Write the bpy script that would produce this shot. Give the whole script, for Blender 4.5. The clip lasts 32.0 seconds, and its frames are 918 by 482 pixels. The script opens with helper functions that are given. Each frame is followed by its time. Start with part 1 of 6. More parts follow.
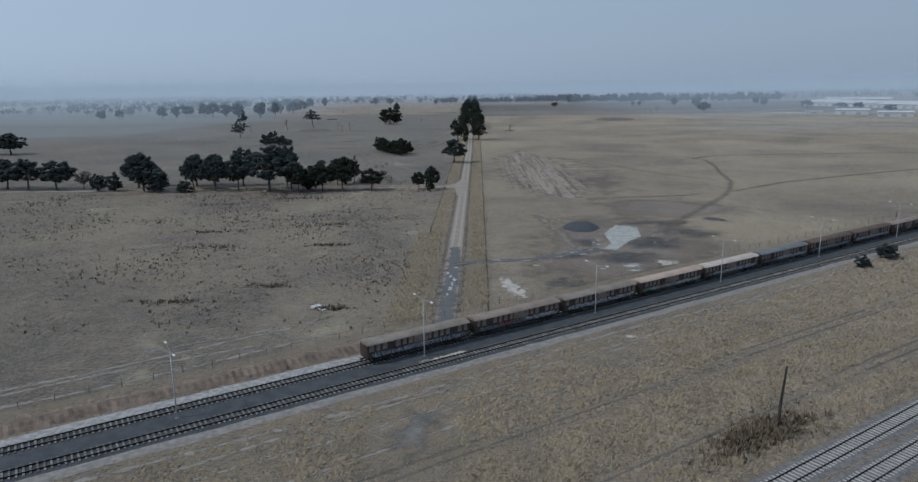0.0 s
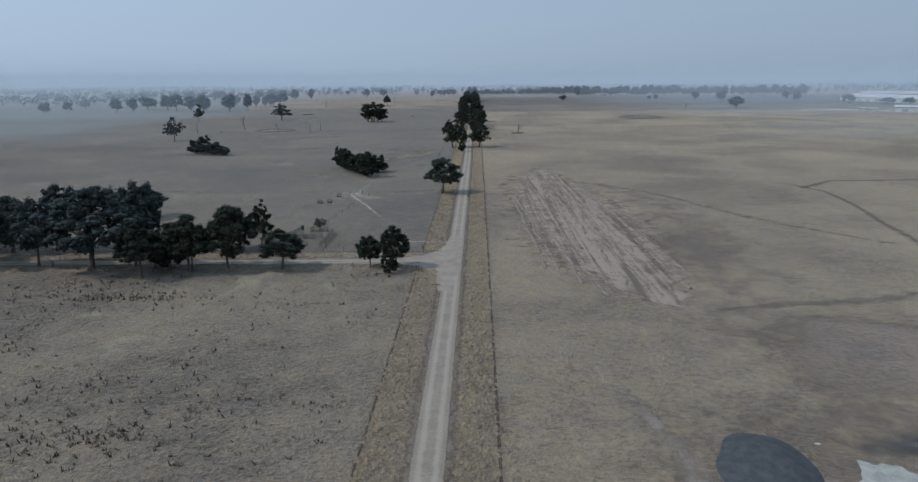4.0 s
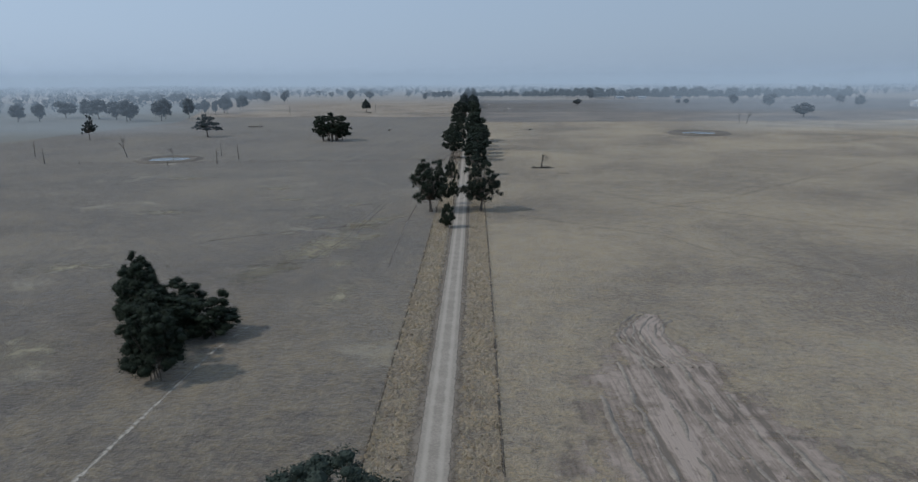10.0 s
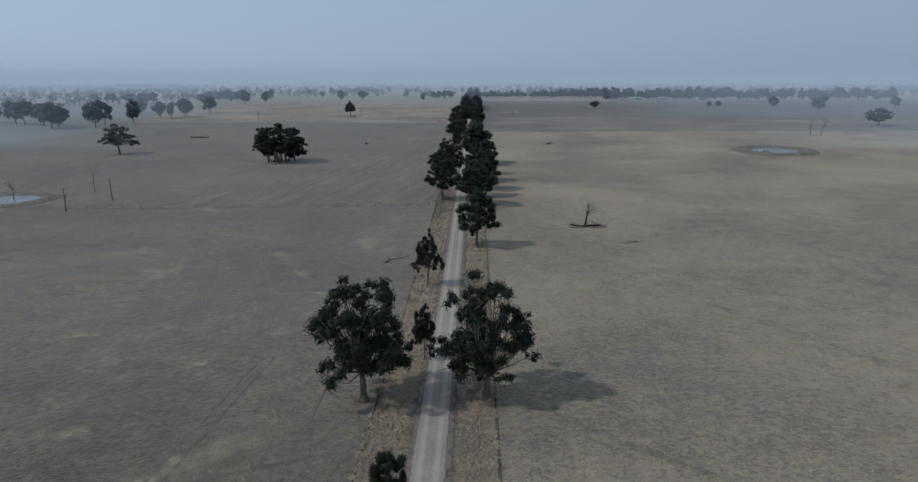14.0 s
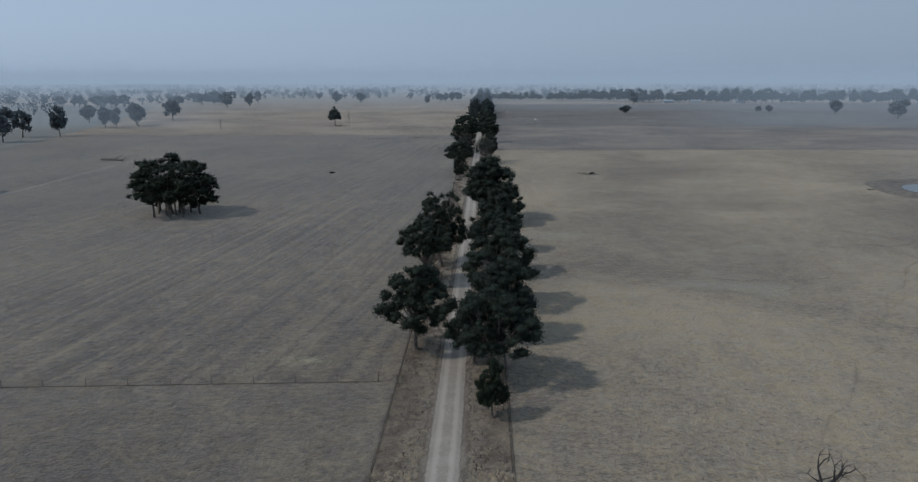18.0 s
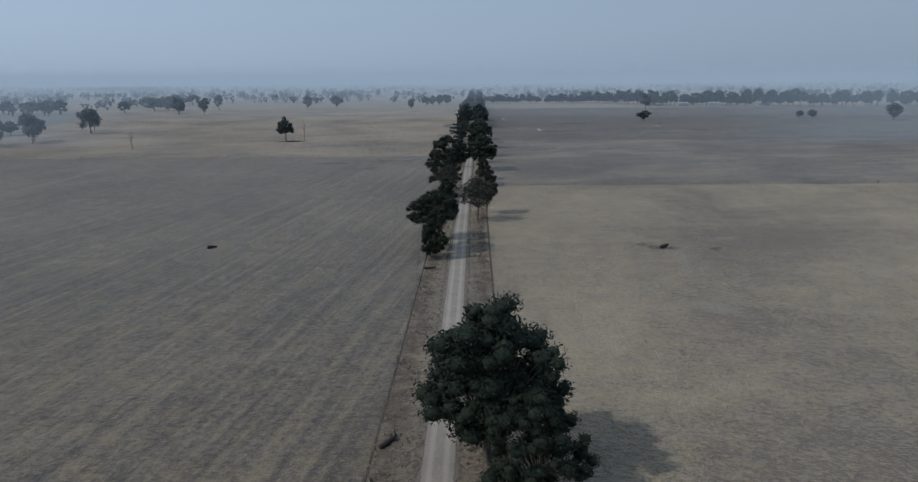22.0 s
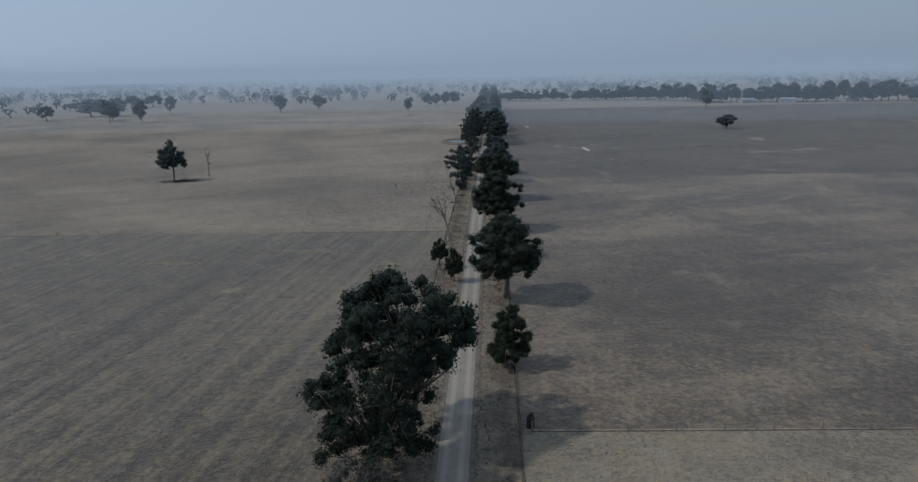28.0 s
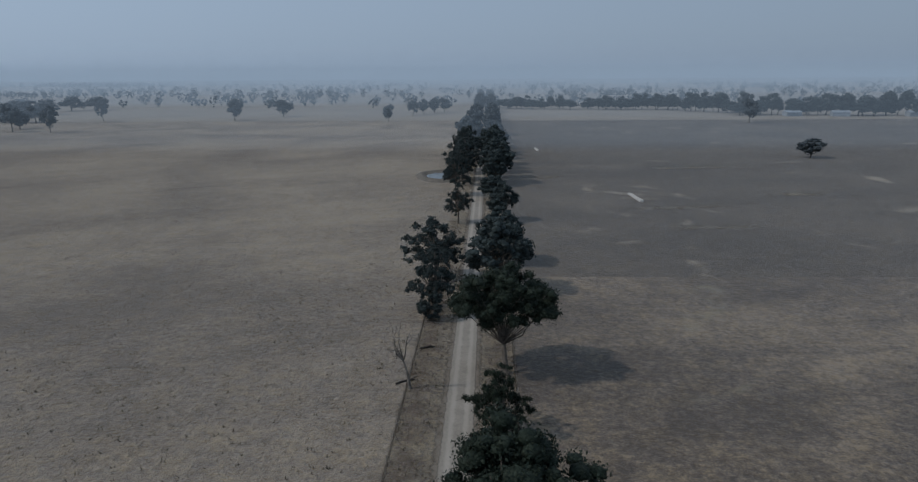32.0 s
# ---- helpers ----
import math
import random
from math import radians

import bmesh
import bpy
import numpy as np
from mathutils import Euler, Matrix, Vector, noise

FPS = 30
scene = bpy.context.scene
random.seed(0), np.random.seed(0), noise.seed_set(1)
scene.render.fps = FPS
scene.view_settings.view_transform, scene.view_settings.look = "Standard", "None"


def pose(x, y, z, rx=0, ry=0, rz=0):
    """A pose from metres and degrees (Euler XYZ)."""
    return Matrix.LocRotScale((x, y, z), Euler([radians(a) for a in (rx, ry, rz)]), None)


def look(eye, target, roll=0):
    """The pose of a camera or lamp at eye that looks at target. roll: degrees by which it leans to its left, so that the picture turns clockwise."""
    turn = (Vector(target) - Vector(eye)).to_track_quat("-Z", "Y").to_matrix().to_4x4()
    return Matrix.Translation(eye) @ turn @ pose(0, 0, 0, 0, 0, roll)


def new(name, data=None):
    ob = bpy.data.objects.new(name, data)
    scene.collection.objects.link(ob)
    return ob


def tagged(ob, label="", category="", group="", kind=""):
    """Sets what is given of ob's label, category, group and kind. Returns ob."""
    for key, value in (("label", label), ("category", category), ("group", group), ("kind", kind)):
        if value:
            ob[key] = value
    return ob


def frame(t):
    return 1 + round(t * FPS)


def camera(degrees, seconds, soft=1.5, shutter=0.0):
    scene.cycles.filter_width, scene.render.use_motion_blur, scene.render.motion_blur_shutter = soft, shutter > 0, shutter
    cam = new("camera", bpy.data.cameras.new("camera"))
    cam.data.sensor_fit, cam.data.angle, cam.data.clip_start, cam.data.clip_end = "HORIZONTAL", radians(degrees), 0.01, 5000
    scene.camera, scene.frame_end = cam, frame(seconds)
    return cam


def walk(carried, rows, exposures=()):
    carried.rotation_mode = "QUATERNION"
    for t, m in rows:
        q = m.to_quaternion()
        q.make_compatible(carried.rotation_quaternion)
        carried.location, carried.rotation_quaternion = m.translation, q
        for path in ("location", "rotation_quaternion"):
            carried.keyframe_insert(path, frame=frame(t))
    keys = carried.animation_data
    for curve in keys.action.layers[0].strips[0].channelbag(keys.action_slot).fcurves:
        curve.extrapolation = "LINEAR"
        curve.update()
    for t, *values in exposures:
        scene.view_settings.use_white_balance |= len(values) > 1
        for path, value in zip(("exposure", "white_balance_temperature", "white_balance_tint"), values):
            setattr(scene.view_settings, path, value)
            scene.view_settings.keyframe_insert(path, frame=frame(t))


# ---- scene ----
cam = camera(67.7, 32.0, soft=1.3)
EXPOSE = -0.08
PATH = [
    (0, (-0.565, -1.067, 41.233), (-0.566, 0.885, 40.797), -0.7),
    (0.5, (-0.13, 15.5, 41.139), (-0.1, 17.449, 40.692), -0.7),
    (1, (0.288, 32.345, 41.097), (0.323, 34.292, 40.641), -0.7),
    (1.5, (0.732, 49.384, 41.129), (0.766, 51.33, 40.668), -0.6),
    (2, (1.151, 66.498, 41.203), (1.169, 68.445, 40.746), -0.4),
    (2.5, (1.558, 83.559, 41.261), (1.572, 85.506, 40.803), -0.4),
    (3, (1.988, 100.577, 41.304), (1.996, 102.524, 40.846), -0.6),
    (3.5, (2.426, 117.62, 41.331), (2.427, 119.566, 40.869), -0.3),
    (5.5, (3.366, 185.751, 41.675), (3.367, 187.698, 41.22), -0.9),
    (6, (3.687, 202.823, 41.731), (3.694, 204.771, 41.277), -0.2),
    (6.5, (4.123, 219.915, 41.808), (4.129, 221.864, 41.356), -0.3),
    (7, (4.636, 236.967, 41.903), (4.647, 238.916, 41.451), 0.0),
    (7.5, (5.142, 253.881, 42.007), (5.153, 255.829, 41.554), -0.0),
    (8, (5.632, 270.649, 42.099), (5.643, 272.596, 41.643), 0.1),
    (8.5, (6.167, 287.35, 42.201), (6.179, 289.297, 41.744), -0.0),
    (9, (6.756, 304.029, 42.326), (6.766, 305.976, 41.87), -0.1),
    (9.5, (7.391, 320.682, 42.435), (7.399, 322.628, 41.977), -0.1),
    (10, (8.025, 337.408, 42.5), (8.03, 339.354, 42.039), -0.3),
    (10.5, (8.631, 354.219, 42.496), (8.636, 356.165, 42.033), -0.3),
    (11, (9.233, 371.107, 42.48), (9.237, 373.052, 42.016), -0.1),
    (11.5, (9.846, 388.059, 42.461), (9.849, 390.004, 41.995), -0.1),
    (12, (10.448, 405.081, 42.447), (10.449, 407.026, 41.981), -0.1),
    (12.5, (11.004, 422.187, 42.44), (11.006, 424.132, 41.972), -0.2),
    (13, (11.55, 439.365, 42.446), (11.548, 441.31, 41.979), -0.1),
    (13.5, (12.042, 456.621, 42.477), (12.04, 458.566, 42.011), -0.0),
    (14, (12.446, 473.941, 42.55), (12.442, 475.886, 42.085), -0.1),
    (14.5, (12.744, 491.219, 42.64), (12.74, 493.165, 42.176), 0.1),
    (16.5, (13.723, 559.426, 42.846), (13.701, 561.37, 42.377), -0.2),
    (17, (14.027, 576.599, 42.909), (13.999, 578.543, 42.44), -0.0),
    (17.5, (14.426, 593.981, 43.037), (14.394, 595.925, 42.57), -0.1),
    (18, (14.899, 611.462, 43.201), (14.866, 613.407, 42.736), -0.1),
    (18.5, (15.365, 628.903, 43.337), (15.323, 630.848, 42.873), -0.2),
    (19, (15.801, 646.272, 43.432), (15.756, 648.217, 42.968), -0.2),
    (19.5, (16.127, 663.563, 43.499), (16.083, 665.508, 43.036), -0.4),
    (20, (16.406, 680.789, 43.539), (16.332, 682.733, 43.078), -0.3),
    (20.5, (16.661, 698.007, 43.555), (16.608, 699.951, 43.091), -0.3),
    (21, (16.99, 715.328, 43.62), (16.964, 717.273, 43.154), -0.2),
    (21.5, (17.347, 732.595, 43.684), (17.334, 734.54, 43.219), -0.3),
    (22, (17.711, 749.736, 43.726), (17.699, 751.682, 43.262), -0.4),
    (22.5, (18.096, 766.758, 43.725), (18.082, 768.703, 43.261), -0.5),
    (23, (18.438, 783.76, 43.71), (18.425, 785.705, 43.243), -0.5),
    (23.5, (18.82, 800.742, 43.667), (18.808, 802.686, 43.197), -0.6),
    (24, (19.254, 817.723, 43.61), (19.241, 819.666, 43.137), -0.8),
    (24.5, (19.705, 834.765, 43.594), (19.689, 836.708, 43.12), -1.0),
    (25, (20.111, 851.844, 43.647), (20.083, 853.787, 43.174), -0.9),
    (25.5, (20.429, 868.901, 43.722), (20.398, 870.843, 43.246), -0.9),
    (27.5, (21.702, 936.686, 43.965), (21.65, 938.626, 43.483), -1.0),
    (28, (22.011, 953.783, 44.021), (21.956, 955.724, 43.539), -1.1),
    (28.5, (22.298, 971.039, 44.079), (22.242, 972.979, 43.597), -1.0),
    (29, (22.518, 988.451, 44.161), (22.459, 990.392, 43.682), -1.0),
    (29.5, (22.672, 1005.939, 44.219), (22.613, 1007.88, 43.741), -0.8),
    (30, (22.786, 1023.476, 44.301), (22.732, 1025.418, 43.824), -0.6),
    (30.5, (22.89, 1040.983, 44.364), (22.844, 1042.925, 43.89), -0.5),
    (31, (23.148, 1058.448, 44.411), (23.107, 1060.39, 43.937), -0.4),
    (31.5, (23.519, 1075.734, 44.383), (23.482, 1077.677, 43.911), -0.4),
    (32, (23.852, 1092.925, 44.341), (23.814, 1094.867, 43.865), -0.3),
]
walk(cam, [(t, look(eye, target, roll)) for t, eye, target, roll in PATH],
     exposures=[(t, EXPOSE + e, 6330.0, 10.0) for t, e in ((0.0, 0.15), (2.0, 0.17), (6.0, 0.37), (9.0, 0.28), (13.0, 0.15), (19.0, 0.12), (28.0, 0.0), (32.0, -0.10))])

# ---- world and sun ----
SUN_ELEV, SUN_AZ = 46.0, 254.0
world = bpy.data.worlds.new("smoky_sky")
scene.world = world
world.use_nodes = True
sky = world.node_tree.nodes.new("ShaderNodeTexSky")
sky.sky_type, sky.sun_disc = "NISHITA", False
sky.sun_elevation, sky.sun_rotation = radians(SUN_ELEV), radians(SUN_AZ)
sky.air_density, sky.dust_density, sky.ozone_density, sky.altitude = 1.0, 3.0, 1.5, 200.0
veil = world.node_tree.nodes.new("ShaderNodeMix")  # bushfire smoke evens out the sky
veil.data_type = "RGBA"
veil.inputs["Factor"].default_value = 0.88
world.node_tree.links.new(sky.outputs["Color"], veil.inputs["A"])
way = world.node_tree.nodes.new("ShaderNodeTexCoord")
toward = world.node_tree.nodes.new("ShaderNodeVectorMath")  # smoke scatters forwards: brighter towards the sun
toward.operation = "DOT_PRODUCT"
toward.inputs[1].default_value = (-0.668, -0.191, 0.719)
glow = world.node_tree.nodes.new("ShaderNodeMapRange")
glow.inputs["From Min"].default_value, glow.inputs["From Max"].default_value = -0.6, 0.4
glow.inputs["To Min"].default_value, glow.inputs["To Max"].default_value = 0.77, 1.16
smoky = world.node_tree.nodes.new("ShaderNodeVectorMath")
smoky.operation = "SCALE"
smoky.inputs[0].default_value = (3.3, 4.25, 5.5)
world.node_tree.links.new(way.outputs["Generated"], toward.inputs[0])
world.node_tree.links.new(toward.outputs["Value"], glow.inputs["Value"])
world.node_tree.links.new(glow.outputs["Result"], smoky.inputs["Scale"])
world.node_tree.links.new(smoky.outputs["Vector"], veil.inputs["B"])
world.node_tree.nodes["Background"].inputs["Strength"].default_value = 0.10
world.node_tree.links.new(veil.outputs["Result"], world.node_tree.nodes["Background"].inputs["Color"])
sun_from = Vector((math.sin(radians(SUN_AZ)) * math.cos(radians(SUN_ELEV)), math.cos(radians(SUN_AZ)) * math.cos(radians(SUN_ELEV)), math.sin(radians(SUN_ELEV))))
sun = new("sun", bpy.data.lights.new("sun", "SUN"))
sun.data.energy, sun.data.angle, sun.data.color = 1.65, radians(1.6), (1.0, 0.95, 0.88)
sun.matrix_world = look(sun_from * 300, (0, 0, 0))


# ---- material helpers ----
def matter(name, rough=0.9, metal=0.0):
    m = bpy.data.materials.new(name)
    m.use_nodes = True
    b = m.node_tree.nodes["Principled BSDF"]
    b.inputs["Roughness"].default_value, b.inputs["Metallic"].default_value = rough, metal
    b.inputs["Specular IOR Level"].default_value = 0.25
    return m, m.node_tree, b


def place_vec(nt, sx=1.0, sy=1.0, sz=1.0, turn=0.0, local=False):
    if local:
        out = nt.nodes.new("ShaderNodeTexCoord").outputs["Object"]
    else:
        out = nt.nodes.new("ShaderNodeNewGeometry").outputs["Position"]
    if turn:
        r = nt.nodes.new("ShaderNodeVectorRotate")
        r.rotation_type = "Z_AXIS"
        r.inputs["Angle"].default_value = radians(turn)
        nt.links.new(out, r.inputs["Vector"])
        out = r.outputs["Vector"]
    v = nt.nodes.new("ShaderNodeVectorMath")
    v.operation = "MULTIPLY"
    v.inputs[1].default_value = (sx, sy, sz)
    nt.links.new(out, v.inputs[0])
    return v.outputs[0]


def grain(nt, vec, scale=1.0, detail=3.0, rough=0.6, warp=0.0):
    n = nt.nodes.new("ShaderNodeTexNoise")
    n.inputs["Scale"].default_value, n.inputs["Detail"].default_value = scale, detail
    n.inputs["Roughness"].default_value, n.inputs["Distortion"].default_value = rough, warp
    nt.links.new(vec, n.inputs["Vector"])
    return n.outputs["Fac"]


def feed(nt, value, socket):
    if isinstance(value, (int, float)):
        socket.default_value = value
    elif isinstance(value, tuple):
        socket.default_value = (*value, 1.0)[:4]
    else:
        nt.links.new(value, socket)


def calc(nt, op, a, b=0.0, c=0.0):
    n = nt.nodes.new("ShaderNodeMath")
    n.operation = op
    feed(nt, a, n.inputs[0]), feed(nt, b, n.inputs[1]), feed(nt, c, n.inputs[2])
    return n.outputs[0]


def step(nt, value, low, high):
    """0 below low, 1 above high, smooth between (low may be the larger)."""
    n = nt.nodes.new("ShaderNodeMapRange")
    n.interpolation_type = "SMOOTHSTEP"
    feed(nt, value, n.inputs["Value"])
    lo, hi, a, b = (low, high, 0.0, 1.0) if low < high else (high, low, 1.0, 0.0)
    n.inputs["From Min"].default_value, n.inputs["From Max"].default_value = lo, hi
    n.inputs["To Min"].default_value, n.inputs["To Max"].default_value = a, b
    return n.outputs["Result"]


def blend(nt, fac, a, b):
    n = nt.nodes.new("ShaderNodeMix")
    n.data_type = "RGBA"
    feed(nt, fac, n.inputs["Factor"]), feed(nt, a, n.inputs["A"]), feed(nt, b, n.inputs["B"])
    return n.outputs["Result"]


def relief(nt, bsdf, height, strength=0.5, distance=0.1):
    n = nt.nodes.new("ShaderNodeBump")
    n.inputs["Strength"].default_value, n.inputs["Distance"].default_value = strength, distance
    nt.links.new(height, n.inputs["Height"])
    nt.links.new(n.outputs["Normal"], bsdf.inputs["Normal"])


def grass_matter(name, pale, mid, dark, turn=0.0, streak=0.0, streak_wide=3.0, tuft=0.55, spread=0.5, soil=None, bump=0.6):
    """Dry pasture: broad patches, drifts of some metres, tussocks, fine stubble and, where wanted, mowing streaks."""
    m, nt, b = matter(name, 0.95)
    pale, mid, dark = ((c[0] * 0.805, c[1] * 0.735, c[2] * 0.72) for c in (pale, mid, dark))
    p = place_vec(nt)
    broad = grain(nt, p, 0.016, 3, 0.55, 0.6)
    drift = grain(nt, p, 0.2, 5, 0.68, 0.15)
    tufts = grain(nt, p, tuft * 1.7, 4, 0.72)
    fine = grain(nt, p, 2.8, 3, 0.75)
    f = calc(nt, "MULTIPLY_ADD", broad, spread, calc(nt, "MULTIPLY", drift, 0.6))
    f = calc(nt, "MULTIPLY_ADD", tufts, 1.0, f)
    f = calc(nt, "MULTIPLY_ADD", fine, 0.75, f)
    mean = 0.5 * (spread + 0.6 + 1.0 + 0.75)
    if streak:
        s = grain(nt, place_vec(nt, 1.0 / streak_wide, 0.012, 1.0, turn), 1.0, 3, 0.6)
        f = calc(nt, "MULTIPLY_ADD", s, streak, f)
        mean += 0.5 * streak
    col = blend(nt, step(nt, f, mean - 0.21, mean + 0.01), dark, mid)
    col = blend(nt, step(nt, f, mean - 0.01, mean + 0.21), col, pale)
    if soil:
        bare = step(nt, grain(nt, place_vec(nt), 0.035, 5, 0.62, 0.8), 0.59, 0.70)
        col = blend(nt, calc(nt, "MULTIPLY", bare, 0.8), col, soil)
    spots = step(nt, grain(nt, p, 1.1, 2, 0.5), 0.66, 0.74)
    col = blend(nt, calc(nt, "MULTIPLY", spots, 0.4), col, tuple(0.5 * c for c in dark))
    straw = nt.nodes.new("ShaderNodeMix")  # yellower straw between greyer bleached stems
    straw.data_type, straw.blend_type = "RGBA", "MULTIPLY"
    nt.links.new(step(nt, grain(nt, p, 0.22, 7, 0.78, 0.2), 0.42, 0.60), straw.inputs["Factor"])
    nt.links.new(col, straw.inputs["A"])
    straw.inputs["B"].default_value = (1.07, 1.03, 0.92, 1)
    col = straw.outputs["Result"]
    b.inputs["Sheen Weight"].default_value, b.inputs["Sheen Roughness"].default_value = 0.27, 0.36
    b.inputs["Sheen Tint"].default_value = (0.98, 0.97, 0.95, 1)
    nt.links.new(col, b.inputs["Base Color"])
    h = calc(nt, "MULTIPLY_ADD", tufts, 1.0, calc(nt, "MULTIPLY", fine, 0.4))
    relief(nt, b, h, bump, 0.3 + 0.8 * bump)
    return m


def plain_matter(name, a, b_col, scale=2.0, rough=0.8, metal=0.0, bump=0.2, local=True, dist=0.02, low=0.35, high=0.65):
    """Two tones mixed by grain at two scales, with fine relief."""
    m, nt, b = matter(name, rough, metal)
    p = place_vec(nt, local=local)
    f = calc(nt, "MULTIPLY_ADD", grain(nt, p, scale, 4, 0.65), 0.65, calc(nt, "MULTIPLY", grain(nt, p, scale * 9, 3, 0.7), 0.35))
    nt.links.new(blend(nt, step(nt, f, low, high), a, b_col), b.inputs["Base Color"])
    relief(nt, b, f, bump, dist)
    return m


def leaf_matter(name, a, b_col, c_col):
    m, nt, b = matter(name, 0.55)
    g = nt.nodes.new("ShaderNodeNewGeometry")
    o = nt.nodes.new("ShaderNodeObjectInfo")
    col = blend(nt, g.outputs["Random Per Island"], a, b_col)
    col = blend(nt, calc(nt, "MULTIPLY", o.outputs["Random"], 0.6), col, c_col)
    speck = grain(nt, place_vec(nt, local=True), 5.0, 3, 0.7)
    col = blend(nt, calc(nt, "MULTIPLY", step(nt, speck, 0.42, 0.62), 0.5), col, tuple(0.35 * c for c in a))
    relief(nt, b, speck, 0.8, 0.25)
    nt.links.new(col, b.inputs["Base Color"])
    b.inputs["Specular IOR Level"].default_value = 0.12
    t = nt.nodes.new("ShaderNodeBsdfTranslucent")
    nt.links.new(col, t.inputs["Color"])
    mx = nt.nodes.new("ShaderNodeMixShader")
    mx.inputs[0].default_value = 0.12
    nt.links.new(b.outputs[0], mx.inputs[1]), nt.links.new(t.outputs[0], mx.inputs[2])
    nt.links.new(mx.outputs[0], nt.nodes["Material Output"].inputs["Surface"])
    return m


def soft_edged(m, width=0.3, ragged=0.5, scale=0.5, cover=1.0, holes=0.0, ends=True):
    """Lets a patch of soil fade out raggedly towards its rim (UV runs from -1 to 1 over the patch)."""
    nt = m.node_tree
    b = nt.nodes["Principled BSDF"]
    uv = nt.nodes.new("ShaderNodeUVMap")
    if ends:
        n = nt.nodes.new("ShaderNodeVectorMath")
        n.operation = "LENGTH"
        nt.links.new(uv.outputs["UV"], n.inputs[0])
        r = n.outputs["Value"]
    else:
        n = nt.nodes.new("ShaderNodeSeparateXYZ")
        nt.links.new(uv.outputs["UV"], n.inputs[0])
        r = calc(nt, "ABSOLUTE", n.outputs["X"])
    p = place_vec(nt)
    rag = calc(nt, "SUBTRACT", grain(nt, p, scale, 5, 0.65), 0.5)
    r = calc(nt, "MULTIPLY_ADD", rag, ragged * 2, r)
    a = calc(nt, "MULTIPLY", step(nt, r, 1.0 - ragged * 0.35, 1.0 - ragged * 0.35 - width), cover)
    if holes:
        a = calc(nt, "MULTIPLY", a, step(nt, grain(nt, p, scale * 2.2, 5, 0.7), holes + 0.10, holes - 0.04))
    tr = nt.nodes.new("ShaderNodeBsdfTransparent")
    mx = nt.nodes.new("ShaderNodeMixShader")
    nt.links.new(a, mx.inputs[0]), nt.links.new(tr.outputs[0], mx.inputs[1]), nt.links.new(b.outputs[0], mx.inputs[2])
    nt.links.new(mx.outputs[0], nt.nodes["Material Output"].inputs["Surface"])
    return m


# ---- materials ----
g_south = grass_matter("tussock_pasture", (0.36, 0.33, 0.235), (0.24, 0.218, 0.167), (0.112, 0.101, 0.084), tuft=0.7, spread=0.8, soil=(0.36, 0.33, 0.235), bump=1.0)
g_mid = grass_matter("grazed_pasture", (0.225, 0.206, 0.15), (0.148, 0.136, 0.11), (0.088, 0.082, 0.069), streak=0.25, streak_wide=30.0, turn=80, spread=0.55, soil=(0.225, 0.20, 0.15), bump=0.6)
g_mown = grass_matter("mown_pasture", (0.228, 0.207, 0.149), (0.145, 0.132, 0.105), (0.078, 0.072, 0.064), streak=0.68, streak_wide=1.6, turn=9.0, spread=0.4, bump=0.5)
g_far = grass_matter("bleached_pasture", (0.365, 0.325, 0.245), (0.262, 0.232, 0.182), (0.165, 0.145, 0.115), spread=0.9, streak=0.3, streak_wide=9.0, turn=62, bump=0.9)
g_right = grass_matter("golden_pasture", (0.412, 0.366, 0.253), (0.303, 0.27, 0.194), (0.168, 0.148, 0.113), tuft=0.6, spread=0.95, soil=(0.25, 0.224, 0.17), bump=1.0)
g_dark1 = grass_matter("burnt_off_stubble", (0.265, 0.23, 0.17), (0.148, 0.13, 0.105), (0.082, 0.073, 0.062), streak=0.5, streak_wide=14.0, turn=75, spread=0.9, soil=(0.185, 0.163, 0.122), bump=0.4)
g_dark2 = grass_matter("dark_grazed_ground", (0.155, 0.14, 0.112), (0.104, 0.094, 0.078), (0.072, 0.066, 0.056), streak=0.35, streak_wide=24.0, turn=88, spread=0.6, soil=(0.25, 0.215, 0.17), bump=0.5)
g_crop = grass_matter("grey_green_crop", (0.17, 0.18, 0.15), (0.14, 0.15, 0.13), (0.12, 0.13, 0.115), bump=0.3)
g_verge = grass_matter("long_dry_verge_grass", (0.385, 0.337, 0.23), (0.275, 0.24, 0.168), (0.14, 0.118, 0.089), tuft=1.1, spread=0.3, bump=1.0)
g_litter = grass_matter("grass_and_litter", (0.24, 0.20, 0.145), (0.175, 0.143, 0.11), (0.10, 0.083, 0.067), tuft=1.1, spread=0.3, bump=1.0)
g_worn = grass_matter("worn_bare_paddock", (0.335, 0.298, 0.25), (0.25, 0.22, 0.185), (0.15, 0.133, 0.115), tuft=0.6, spread=0.7, bump=0.8)
g_rail = grass_matter("rough_trackside_grass", (0.36, 0.315, 0.215), (0.28, 0.245, 0.175), (0.165, 0.145, 0.113), tuft=0.9, spread=0.4, streak=0.35, streak_wide=5.0, turn=57, bump=1.0)
g_base = grass_matter("wide_plain", (0.31, 0.285, 0.22), (0.245, 0.225, 0.18), (0.19, 0.172, 0.142), spread=0.5, bump=0.5)

